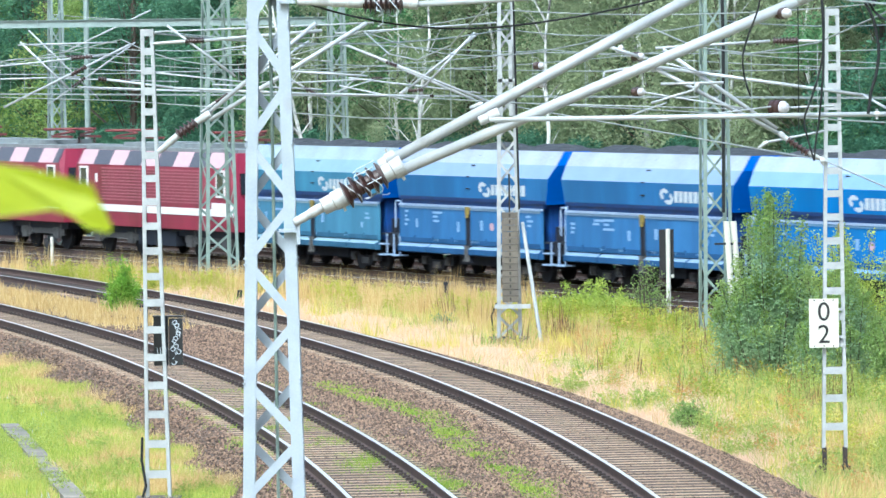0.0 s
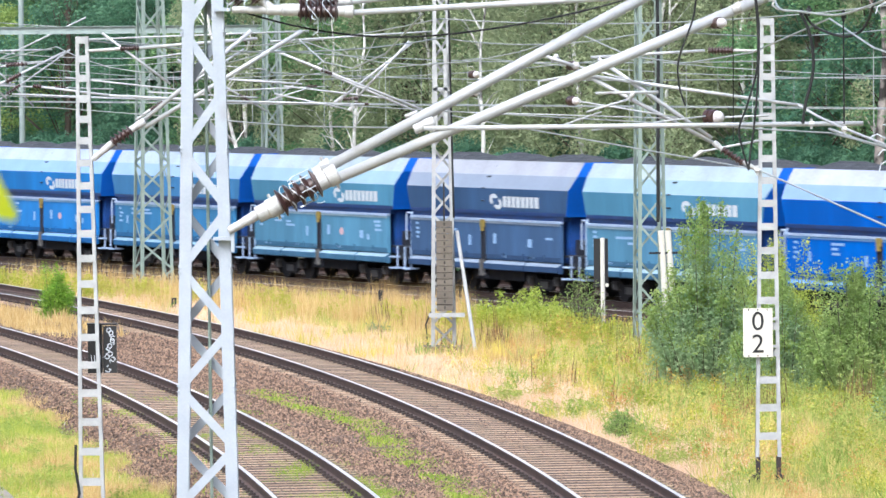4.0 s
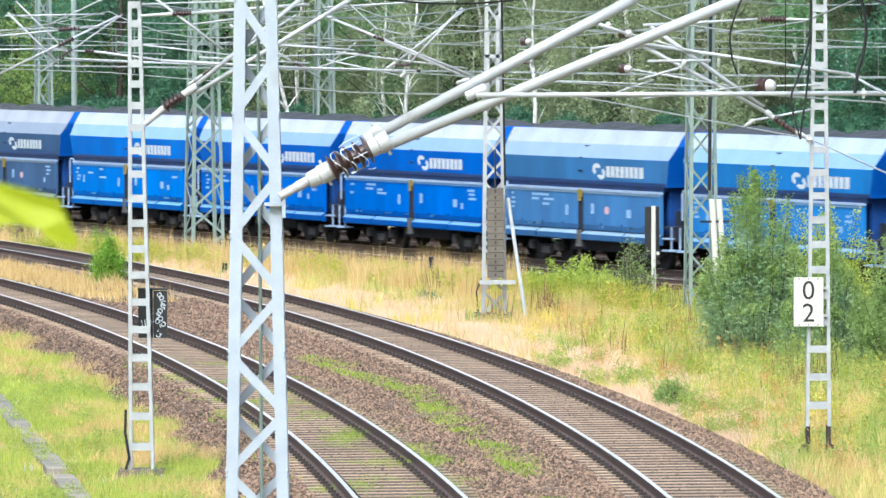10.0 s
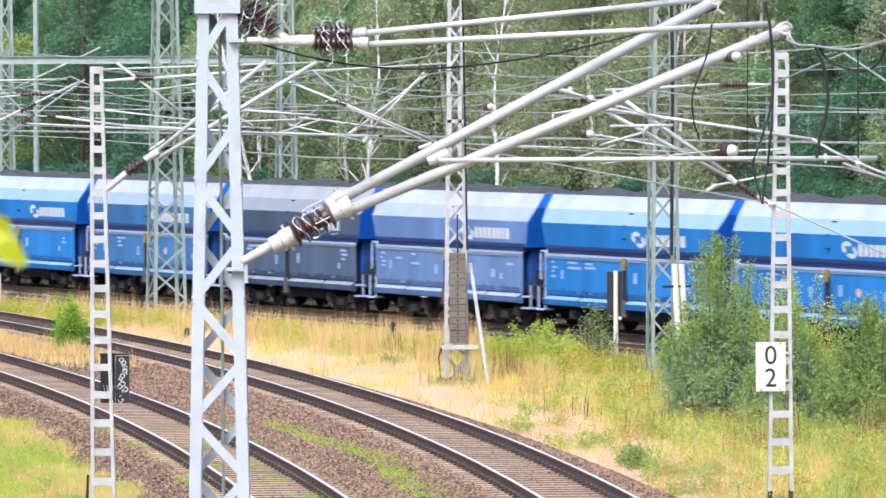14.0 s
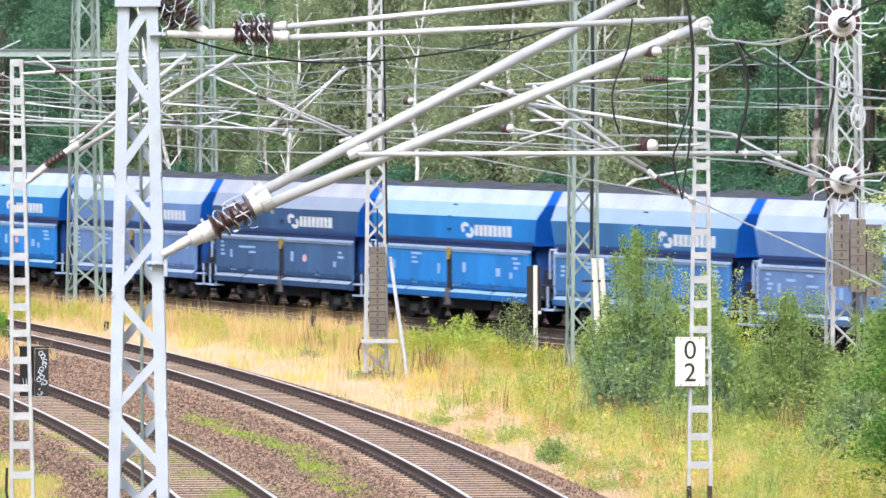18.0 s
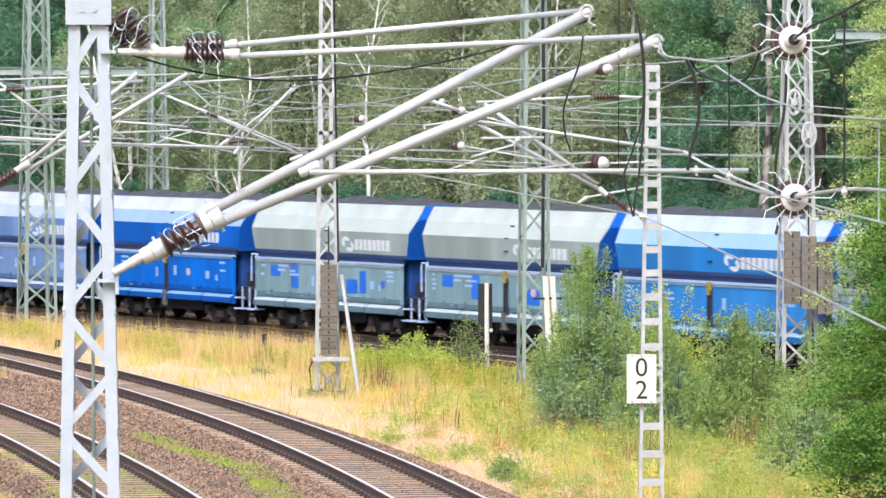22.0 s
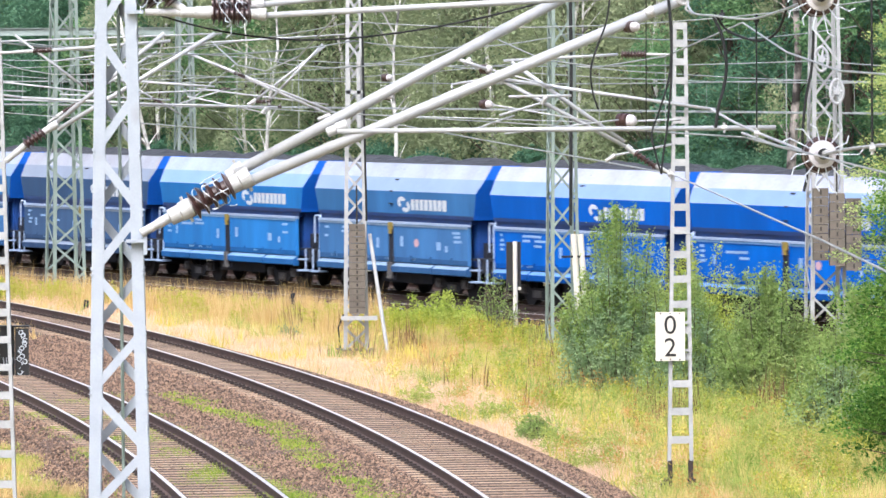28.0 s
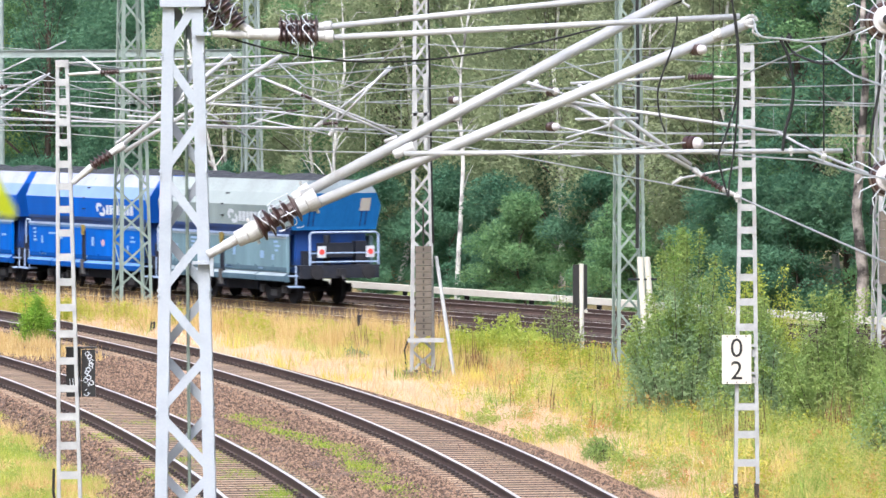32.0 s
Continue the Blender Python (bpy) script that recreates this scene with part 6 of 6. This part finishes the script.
def shrub(x, y, w, h, leaves, size, leaf, label, seed, shoots=8, name="shrub", z=None, young=None):
    """A shrub of many upright shoots that fan out from its foot, ragged at the top."""
    rng = np.random.default_rng(seed)
    t = thing(name, pose(x, y, hz(x, y) if z is None else z), label, "shrub", "meadow shrubs")
    g, st = Geo(), []
    for k in range(int(34 + 26 * w)):
        a, rr = rng.random() * math.tau, w * rng.random() ** 0.55
        hh = h * rng.uniform(0.5, 0.78) * (1 - 0.42 * (rr / w) ** 2)
        st.append(((rr * 0.5 * math.cos(a), rr * 0.5 * math.sin(a), 0.0), (rr * math.cos(a) + rng.normal() * 0.08, rr * math.sin(a) + rng.normal() * 0.08, hh)))
    for k in range(shoots):
        a, rr = rng.random() * math.tau, w * 0.7 * rng.random()
        st.append(((rr * 0.6 * math.cos(a), rr * 0.6 * math.sin(a), 0.1), (rr * 1.1 * math.cos(a), rr * 1.1 * math.sin(a), h * rng.uniform(0.72, 1.04))))
    for p, q in st:
        g.tube(p, q, 0.014, 0.004, 5, caps=False)
    part("branching", g, BARK, t)
    v, u = sprays(rng, st, leaves, size, 0.3 * w ** 0.5, 0.07, 0.03)
    late = u > (0.78 if young else 2)
    part("leaves", quads("leaves", v[~late], leaf), None, t)
    if young:
        part("young_leaves", quads("young_leaves", v[late], young), None, t, "yellow-green young shoots")
    return t


YG = {"young": LEAF_LIGHT}
shrub(6.15, 131, 1.35, 3.9, 65000, 0.031, LEAF_BUSH, "tall bushy shrub with thin upright shoots", 21, 14, **YG)
shrub(7.5, 128, 1.1, 2.8, 39000, 0.031, LEAF_BUSH, "bushy green shrub in the meadow", 22, 12, **YG)
shrub(9.0, 126, 1.3, 2.8, 50000, 0.031, LEAF_HEDGE, "bushy green shrub in the meadow", 23, 14, **YG)
shrub(10.6, 124, 1.4, 2.7, 50000, 0.031, LEAF_HEDGE, "bushy green shrub in the meadow", 24, 14, **YG)
shrub(8.2, 140, 1.3, 2.9, 26000, 0.03, LEAF_YOUNG, "yellow-green shrub behind the others", 25, 12)
shrub(12.2, 128, 1.5, 2.9, 46000, 0.031, LEAF_HEDGE, "bushy green shrub in the meadow", 26, 10, **YG)
shrub(9.35, 116, 0.8, 1.9, 14000, 0.034, LEAF_BUSH, "mixed low shrub at the meadow edge", 27, 8, **YG)
shrub(10.2, 112, 0.9, 2.2, 18000, 0.029, LEAF_FRESH, "low green shrub under a tree", 34, 8)
shrub(3.1, 164, 1.25, 1.2, 20000, 0.034, LEAF_YOUNG, "low bright yellow-green shrub beside the siding", 28, 6)
shrub(1.9, 166, 0.8, 0.8, 7000, 0.034, LEAF_YOUNG, "low bright green shrub beside the siding", 29, 3)
shrub(4.5, 164.5, 0.9, 1.9, 2600, 0.032, LEAF_LIGHT, "thin upright weeds beside the siding", 30, 12, **YG)
shrub(6.9, 163, 0.9, 1.6, 5000, 0.04, LEAF_YOUNG, "thin upright weeds beside the siding", 35, 10)
shrub(-9.15, 164.5, 0.42, 1.6, 11000, 0.028, LEAF_BRIGHT, "small dense green bush between the tracks", 31, 3, z=0.26)
shrub(-0.83, 160, 0.18, 0.28, 900, 0.026, LEAF_DARK, "tiny dark green plant in dry grass", 32, 1)
shrub(3.95, 115.5, 0.4, 0.55, 2600, 0.026, LEAF_LIGHT, "low leafy weed beside the ballast", 33, 4, **YG)


def side_tree(x, y, height, spread, low, leaves, size, leaf, seed, label, layers):
    """A young tree with feathery layered sprays of leaves."""
    rng = np.random.default_rng(seed)
    t = thing("tree", pose(x, y, 0), label, "tree")
    g, cl = Geo(), []
    g.tube((0, 0, -0.2), (0.1, 0, height * 0.45), 0.1, 0.06, 8).tube((0.1, 0, height * 0.45), (0.0, 0, height), 0.06, 0.015, 8)
    for k in range(layers):
        z = low + (height - low) * k / (layers - 1)
        a = rng.random() * math.tau
        rr = spread * (1 - 0.45 * (z / height) ** 2) * rng.uniform(0.5, 1.08)
        c = (rr * math.cos(a), rr * math.sin(a), z - 0.15)
        g.tube((0.05, 0, max(0.2, z - 0.5)), c, 0.025, 0.006, 5, caps=False)
        cl.append((c, (0.5, 0.5, 0.17)))
        cl.append(((c[0] * 0.75, c[1] * 0.75, z + 0.05), (0.5, 0.5, 0.24)))
        cl.append(((c[0] * 0.4, c[1] * 0.4, z + 0.1), (0.45, 0.45, 0.3)))
    part("trunk", g, BARK, t)
    v, f = leaf_cloud(rng, cl, leaves, size, 0.2)
    part("crown", np_mesh("crown", v, f, leaf), None, t)


side_tree(10.6, 102.8, 6.0, 2.1, 0.1, 170000, 0.034, LEAF_FRESH, 41, "young tree with deep green feathery leaves down to the ground", 240)
side_tree(13.3, 135, 9.4, 2.3, 1.0, 70000, 0.036, LEAF_SUNNY, 42, "taller tree with thin yellow-green leaves", 90)


def near_leaf():
    """One lime-green leaf of a twig close to the camera."""
    t = thing("leaf", Matrix.Identity(4), "out-of-focus lime green leaf close to the camera", "leaf")
    g = Geo()
    out = [(-0.34, 0.05), (-0.25, 0.085), (-0.16, 0.09), (-0.1, 0.08), (-0.05, 0.068), (-0.025, 0.06), (-0.014, 0.035), (0.0, 0.006), (-0.004, -0.002), (-0.03, 0.004), (-0.05, 0.02), (-0.075, 0.028), (-0.14, 0.02), (-0.25, 0.01)]
    mid = [(x, 0.004, z) for x, z in out]
    n = len(out)
    g.add([(x, -0.002 + 0.01 * math.sin(x * 40), z) for x, z in out] + [(x, 0.001 + 0.01 * math.sin(x * 40), z) for x, z in out], [tuple(range(n)), tuple(range(2 * n - 1, n - 1, -1))] + [(k, n + k, n + (k + 1) % n, (k + 1) % n) for k in range(n)])
    part("blade", g, LEAF_NEAR, t)
    part("stalk", Geo().path([Vector((-0.33, 0, 0.05)), Vector((-0.6, 0.05, -0.2)), Vector((-0.9, 0.1, -1.5)), Vector((-1.0, 0.1, -7.2))], 0.006, 5), LEAF_NEAR, t)
    return t


NEAR_LEAF = near_leaf()


# ---- grass ----
def blades(name, pts, hts, width, m, label, seed, lean=0.25):
    """Slender triangular blades, one island each."""
    rng = np.random.default_rng(seed)
    n = len(pts)
    a = rng.random(n) * math.tau
    d = np.stack([np.cos(a), np.sin(a) * 0.4, np.zeros(n)], axis=1)
    h = hts * rng.uniform(0.4, 1.25, n) * np.array([0.5 + 1.1 * max(0.0, 0.42 + noise.noise((p[0] * 0.9, p[1] * 0.45, seed)) + 0.6 * noise.noise((p[0] * 2.6, p[1] * 1.2, seed + 5))) for p in pts])
    tip = pts + np.stack([rng.normal(size=n) * lean * h, rng.normal(size=n) * lean * h, h], axis=1)
    w = width * rng.uniform(0.6, 1.4, n)[:, None]
    v = np.stack([pts - d * w, pts + d * w, tip], axis=1).reshape(-1, 3)
    me = bpy.data.meshes.new(name)
    me.vertices.add(n * 3)
    me.vertices.foreach_set("co", v.ravel())
    me.loops.add(n * 3)
    me.loops.foreach_set("vertex_index", np.arange(n * 3))
    me.polygons.add(n)
    me.polygons.foreach_set("loop_start", np.arange(n) * 3)
    me.polygons.foreach_set("loop_total", np.full(n, 3))
    me.update()
    me.materials.append(m)
    return tagged(new(name, me), label, "grass", kind="stuff")


def scatter(rng, n, zone, keep, per=5, spread=0.06):
    out = []
    y0, y1 = zone
    while len(out) < n:
        y = rng.uniform(y0, y1)
        x = rng.uniform(-0.082, 0.104) * y
        k = keep(x, y)
        if k and rng.random() < k:
            z = hz(x, y) - 0.02
            for _ in range(per):
                out.append((x + rng.gauss(0, spread), y + rng.gauss(0, spread * 1.6), z))
    return np.array(out)


def right_of(x, y):
    return x - cx(C2, R2, y)


def left_of(x, y):
    return cx(C1, R1, y) - x


def patch(x, y, s=0.22, o=0.0):
    return noise.noise((x * s + o, y * s * 0.55 + o, o))


DRY = mat("dry_straw_grass", srgb(206, 182, 126), srgb(176, 146, 88), 0.8, 0, 0.3, 4, island=0.9, trans=0.3)
BLEACHED = mat("bleached_straw", srgb(222, 194, 168), srgb(210, 176, 144), 0.8, 0, 0.3, 4, island=0.9, trans=0.3)
GREENGRASS = mat("green_grass", srgb(146, 154, 72), srgb(210, 196, 118), 0.7, 0, 0.3, 4, island=0.9, trans=0.3)
MOSS = mat("fresh_moss_grass", srgb(104, 134, 30), srgb(142, 156, 52), 0.8, 0, 0.5, 6, island=0.8, trans=0.2)
BANK = mat("fresh_bank_grass", srgb(128, 150, 48), srgb(180, 182, 82), 0.7, 0, 0.3, 4, island=0.9, trans=0.3)
DOCK = mat("brown_dock_stalk", srgb(112, 82, 54), srgb(84, 64, 46), 0.9, 0, 0.5, 6, island=0.8)
WEED = mat("leafy_weed", srgb(104, 138, 52), srgb(160, 174, 82), 0.8, 0, 0.5, 6, island=0.9, trans=0.3)
GOLD = mat("yellow_flowering_weed", srgb(204, 186, 84), srgb(184, 174, 80), 0.8, 0, 0.5, 6, island=0.8, trans=0.2)


def meadow():
    rng = random.Random(5)
    verge = lambda x, y: right_of(x, y) > 2.1 and across(x, y) < -7.4
    strip = lambda x, y: smooth(6.5, 3.4, right_of(x, y) + 1.0 * patch(x, y, 0.5, 33)) * (1 - 0.8 * smooth(0.042, 0.06, x / y))
    dryk = lambda x, y: verge(x, y) * (1 - 0.9 * strip(x, y)) * max(smooth(-0.5, 0.2, patch(x, y)), 0.9 * smooth(-0.1, 0.3, patch(x, y, 0.6, 51)))
    pale = lambda x, y: verge(x, y) * strip(x, y) * smooth(-0.9, -0.1, patch(x, y, 0.3, 2))
    greenk = lambda x, y: verge(x, y) * (1 - 0.93 * strip(x, y)) * max(smooth(0.15, -0.45, patch(x, y)), smooth(0.03, 0.06, x / y + 0.012 * patch(x, y, 0.5, 3)))
    tall = lambda x, y: verge(x, y) * (1 - strip(x, y)) * (across(x, y) > -13.5) * (0.9 if patch(x, y, 0.3, 4) > -0.1 else 0.2) * (x / y < 0.01)
    weed = lambda x, y: verge(x, y) * (1 - 0.9 * strip(x, y)) * smooth(-0.1, 0.6, patch(x, y, 0.5, 11) + 0.4 * (x / y > 0.03) + 0.35 * (across(x, y) > -12.5))
    gold = lambda x, y: verge(x, y) * smooth(0.25, 0.7, patch(x, y, 0.6, 17))
    blades("dry_grass", scatter(rng, 130000, (88, 205), dryk), 0.3, 0.007, DRY, "bleached dry summer grass on the verge", 1)
    blades("bleached_grass", scatter(rng, 150000, (88, 190), pale), 0.17, 0.007, BLEACHED, "pale bleached straw beside the ballast", 6, 0.4)
    blades("meadow_grass", scatter(rng, 110000, (88, 205), greenk), 0.32, 0.008, GREENGRASS, "green and yellow meadow grass on the verge", 2)
    blades("tall_grass", scatter(rng, 34000, (120, 215), tall), 0.68, 0.008, DRY, "tall yellow seeding grass along the siding", 3, 0.14)
    blades("weeds", scatter(rng, 26000, (95, 200), weed, 8), 0.34, 0.016, WEED, "leafy green weeds in the dry meadow", 7, 0.5)
    blades("flowering_weeds", scatter(rng, 5000, (95, 190), gold, 6), 0.4, 0.01, GOLD, "yellow flowering weeds in the meadow", 8, 0.25)
    blades("brown_stalks", scatter(rng, 2600, (120, 185), lambda x, y: verge(x, y) * (1 - strip(x, y)) * (x / y > -0.03) * smooth(0.2, 0.55, patch(x, y, 0.7, 41)), 3, 0.1), 0.75, 0.012, DOCK, "dark brown seeding dock stalks in the meadow", 14, 0.12)
    trough = lambda x, y: abs(x + 8.78 - 4.0 * (119 - y) / 33.5) > 0.16 + 0.22 * patch(x, y, 1.0, 31) or y > 119
    left = lambda x, y: (left_of(x, y) > 2.0 + 0.7 * patch(x, y, 0.6, 9)) * trough(x, y)
    blades("bank_grass", scatter(rng, 160000, (76, 165), lambda x, y: left(x, y) * smooth(0.55, 0.1, patch(x, y, 0.3, 7))), 0.17, 0.009, BANK, "short green grass on the near bank", 4)
    blades("bank_dry_grass", scatter(rng, 60000, (76, 180), lambda x, y: left(x, y) * smooth(-0.2, 0.4, patch(x, y, 0.3, 7) + 0.45 * smooth(2.2, 0.4, left_of(x, y) - 2.2) * smooth(-0.3, 0.2, patch(x, y, 0.2, 19)))), 0.2, 0.006, DRY, "dry yellow grass on the near bank", 5, 0.45)
    blades("bank_flowers", scatter(rng, 1500, (76, 130), lambda x, y: left(x, y) * 0.5, 1), 0.1, 0.013, MARK, "tiny white clover flowers on the near bank", 12, 0.1)

    def moss(x, y):
        a, b = cx(C1, R1, y), cx(C2, R2, y)
        u = (x - a) / (b - a)
        if abs(x - a) < 1.4:
            return smooth(-0.3, 0.45, patch(x, y, 0.8, 21) + 0.5 * patch(x, y, 3.0, 22))
        return smooth(0.09, 0.03, abs(u - 0.54 - 0.1 * patch(0, y, 0.15, 23))) * smooth(-0.5, 0.15, patch(x, y, 0.4, 25) + 0.5 * patch(x, y, 2.4, 26))
    pts = scatter(rng, 70000, (78, 128), moss, 3, 0.1)
    pts[:, 2] = 0.28
    blades("moss_grass", pts, 0.06, 0.009, MOSS, "fresh green moss and grass tufts in the ballast", 9, 0.5)
    pts = scatter(rng, 9000, (140, 205), lambda x, y: (cx(C1, R1, y) + 1.6 < x < cx(C2, R2, y) - 1.7) * smooth(150, 160, y))
    pts[:, 2] = 0.26
    blades("dry_grass", pts, 0.25, 0.012, DRY, "dry grass between the two curving tracks", 10)


meadow()


def weed_plants():
    """Upright leafy weeds, each a few stems, one joined mesh of each colour."""
    for seed, n, keep, m, size, tall, label in (
            (61, 330, lambda x, y: x / y > 0.02 and right_of(x, y) > 4.2, WEED_YELLOW, 0.024, 0.5, "low yellow-green leafy weeds in the meadow"),
            (62, 260, lambda x, y: x / y > 0.028 and right_of(x, y) > 4.6, WEED_GREEN, 0.024, 0.55, "darker green leafy weeds in the meadow"),
            (63, 90, lambda x, y: x / y > 0.0, GOLD, 0.02, 0.6, "yellow flowering weed clumps in the meadow"),
            (64, 110, lambda x, y: x / y > 0.015, RUSTY, 0.02, 0.6, "reddish-brown seeding weed clumps in the meadow"),
            (65, 320, lambda x, y: across(x, y) > -13.5 and x / y < 0.045, WEED_YELLOW, 0.03, 0.62, "bright green weeds along the siding"),
            (66, 170, lambda x, y: 2.3 < right_of(x, y) < 4.2 and x / y > 0.012, WEED_GREEN, 0.022, 0.3, "small leafy weeds at the foot of the ballast"),
            (67, 260, lambda x, y: x / y > 0.05 and right_of(x, y) > 6 and y < 150, WEED_GREEN, 0.026, 0.9, "tall leafy weeds round the shrubs"),
            (68, 150, lambda x, y: left_of(x, y) > 2.3, WEED_GREEN, 0.02, 0.3, "leafy green weeds on the near bank")):
        rng = random.Random(seed)
        nr = np.random.default_rng(seed)
        st = []
        count = 0
        while count < n:
            y = rng.uniform(78, 125) if seed == 68 else rng.uniform(97, 200 if seed == 65 else 160)
            x = rng.uniform(-0.08, 0.104) * y
            if (right_of(x, y) > 2.3 or seed == 68) and not (x / y > 0.084 and y < 108) and across(x, y) < -7.6 and keep(x, y) and patch(x, y, 0.5, seed) > -0.12:
                count += 1
                z = hz(x, y)
                for _ in range(rng.randint(3, 8)):
                    a, r, h = rng.random() * math.tau, rng.uniform(0.05, 0.3), tall * rng.uniform(0.4, 1.15)
                    st.append(((x + r * 0.4 * math.cos(a), y + r * 0.4 * math.sin(a), z), (x + r * math.cos(a), y + r * math.sin(a), z + h)))
        v, u = sprays(nr, st, n * 170, size, 0.13, 0.03, 0.05)
        tagged(new("weeds", quads("weeds", v, m)), label, "weeds", kind="stuff")


WEED_YELLOW = leafy("yellow_green_weed_leaves", srgb(136, 150, 50), srgb(190, 188, 84))
WEED_GREEN = leafy("meadow_green_weed_leaves", srgb(132, 152, 72), srgb(174, 182, 100))
RUSTY = leafy("rusty_seed_heads", srgb(176, 128, 78), srgb(206, 164, 100))
weed_plants()


def stones(name, pts, small, large, seed, m, label):
    """Loose six-cornered stones, one joined mesh."""
    n, r = len(pts), np.random.default_rng(seed)
    base = np.array([(1, 0, 0), (-1, 0, 0), (0, 1, 0), (0, -1, 0), (0, 0, 0.8), (0, 0, -0.8)])
    v = pts[:, None, :] + base[None] * (r.uniform(small, large, (n, 1, 1))) * r.uniform(0.6, 1.4, (n, 6, 1)) + r.normal(size=(n, 6, 3)) * 0.006
    tri = np.array([(0, 2, 4), (2, 1, 4), (1, 3, 4), (3, 0, 4), (2, 0, 5), (1, 2, 5), (3, 1, 5), (0, 3, 5)])
    f = (np.arange(n)[:, None, None] * 6 + tri[None]).reshape(-1, 3)
    tagged(new(name, np_mesh(name, v.reshape(-1, 3), f, m)), label, "stone", kind="stuff")


def ballast_stones():
    rng = random.Random(15)
    rows, pts, crib = {}, [], []
    while len(pts) < 76000:
        y = rng.uniform(78, 155)
        x = rng.uniform(-0.075, 0.07) * y
        near = min(abs(x - cx(C1, R1, y)), abs(x - cx(C2, R2, y)))
        if left_of(x, y) < 2.3 and right_of(x, y) < 2.3 and near > 1.16:
            j = int(y * 2)
            if j not in rows:
                rows[j] = np.array(bed(j / 2 + 0.25)).T
            pts.append((x, y, np.interp(x, rows[j][0], rows[j][1]) + 0.014))
    while len(crib) < 11000:
        y = rng.uniform(76, 135)
        x = cx(*rng.choice(((C1, R1), (C2, R2))), y) + rng.uniform(-1.3, 1.3)
        crib.append((x, y, 0.318))
    stones("ballast_stones", np.array(pts), 0.014, 0.034, 3, STONE, "loose brown ballast stones")
    stones("crib_stones", np.array(crib), 0.01, 0.022, 4, STONE, "small stones strewn over the sleepers")


ballast_stones()


# ---- pieces of the tracks, last ----
curved_sleepers(TRACK_A, C1, R1)
curved_sleepers(TRACK_B, C2, R2)


def motions():
    run_train()
    sway = [(0, -0.456, 6.775), (0.5, -0.469, 6.797), (1, -0.482, 6.802), (1.5, -0.482, 6.798), (2, -0.482, 6.789), (2.5, -0.486, 6.801), (3, -0.494, 6.800), (3.5, -0.493, 6.813), (5.5, -0.489, 6.725), (6, -0.478, 6.760), (6.5, -0.458, 6.745), (7, -0.476, 6.718), (7.5, -0.474, 6.728), (8, -0.487, 6.714), (8.5, -0.483, 6.710), (9, -0.491, 6.711), (9.5, -0.484, 6.718), (10, -0.481, 6.721), (10.5, -0.490, 6.726), (11, -0.492, 6.731), (11.5, -0.511, 6.737), (12, -0.507, 6.742), (12.5, -0.509, 6.737), (13, -0.500, 6.740), (13.5, -0.505, 6.737), (14, -0.497, 6.779), (14.5, -0.480, 6.800), (15, -0.484, 6.854), (15.5, -0.522, 6.806), (27.5, -0.448, 6.833), (30, -0.448, 6.850), (30.5, -0.433, 6.868), (31, -0.477, 6.817), (31.5, -0.444, 6.858), (32, -0.467, 6.832)]
    walk(NEAR_LEAF, [(t, pose(x, 8.0, z)) for t, x, z in sway])


motions()
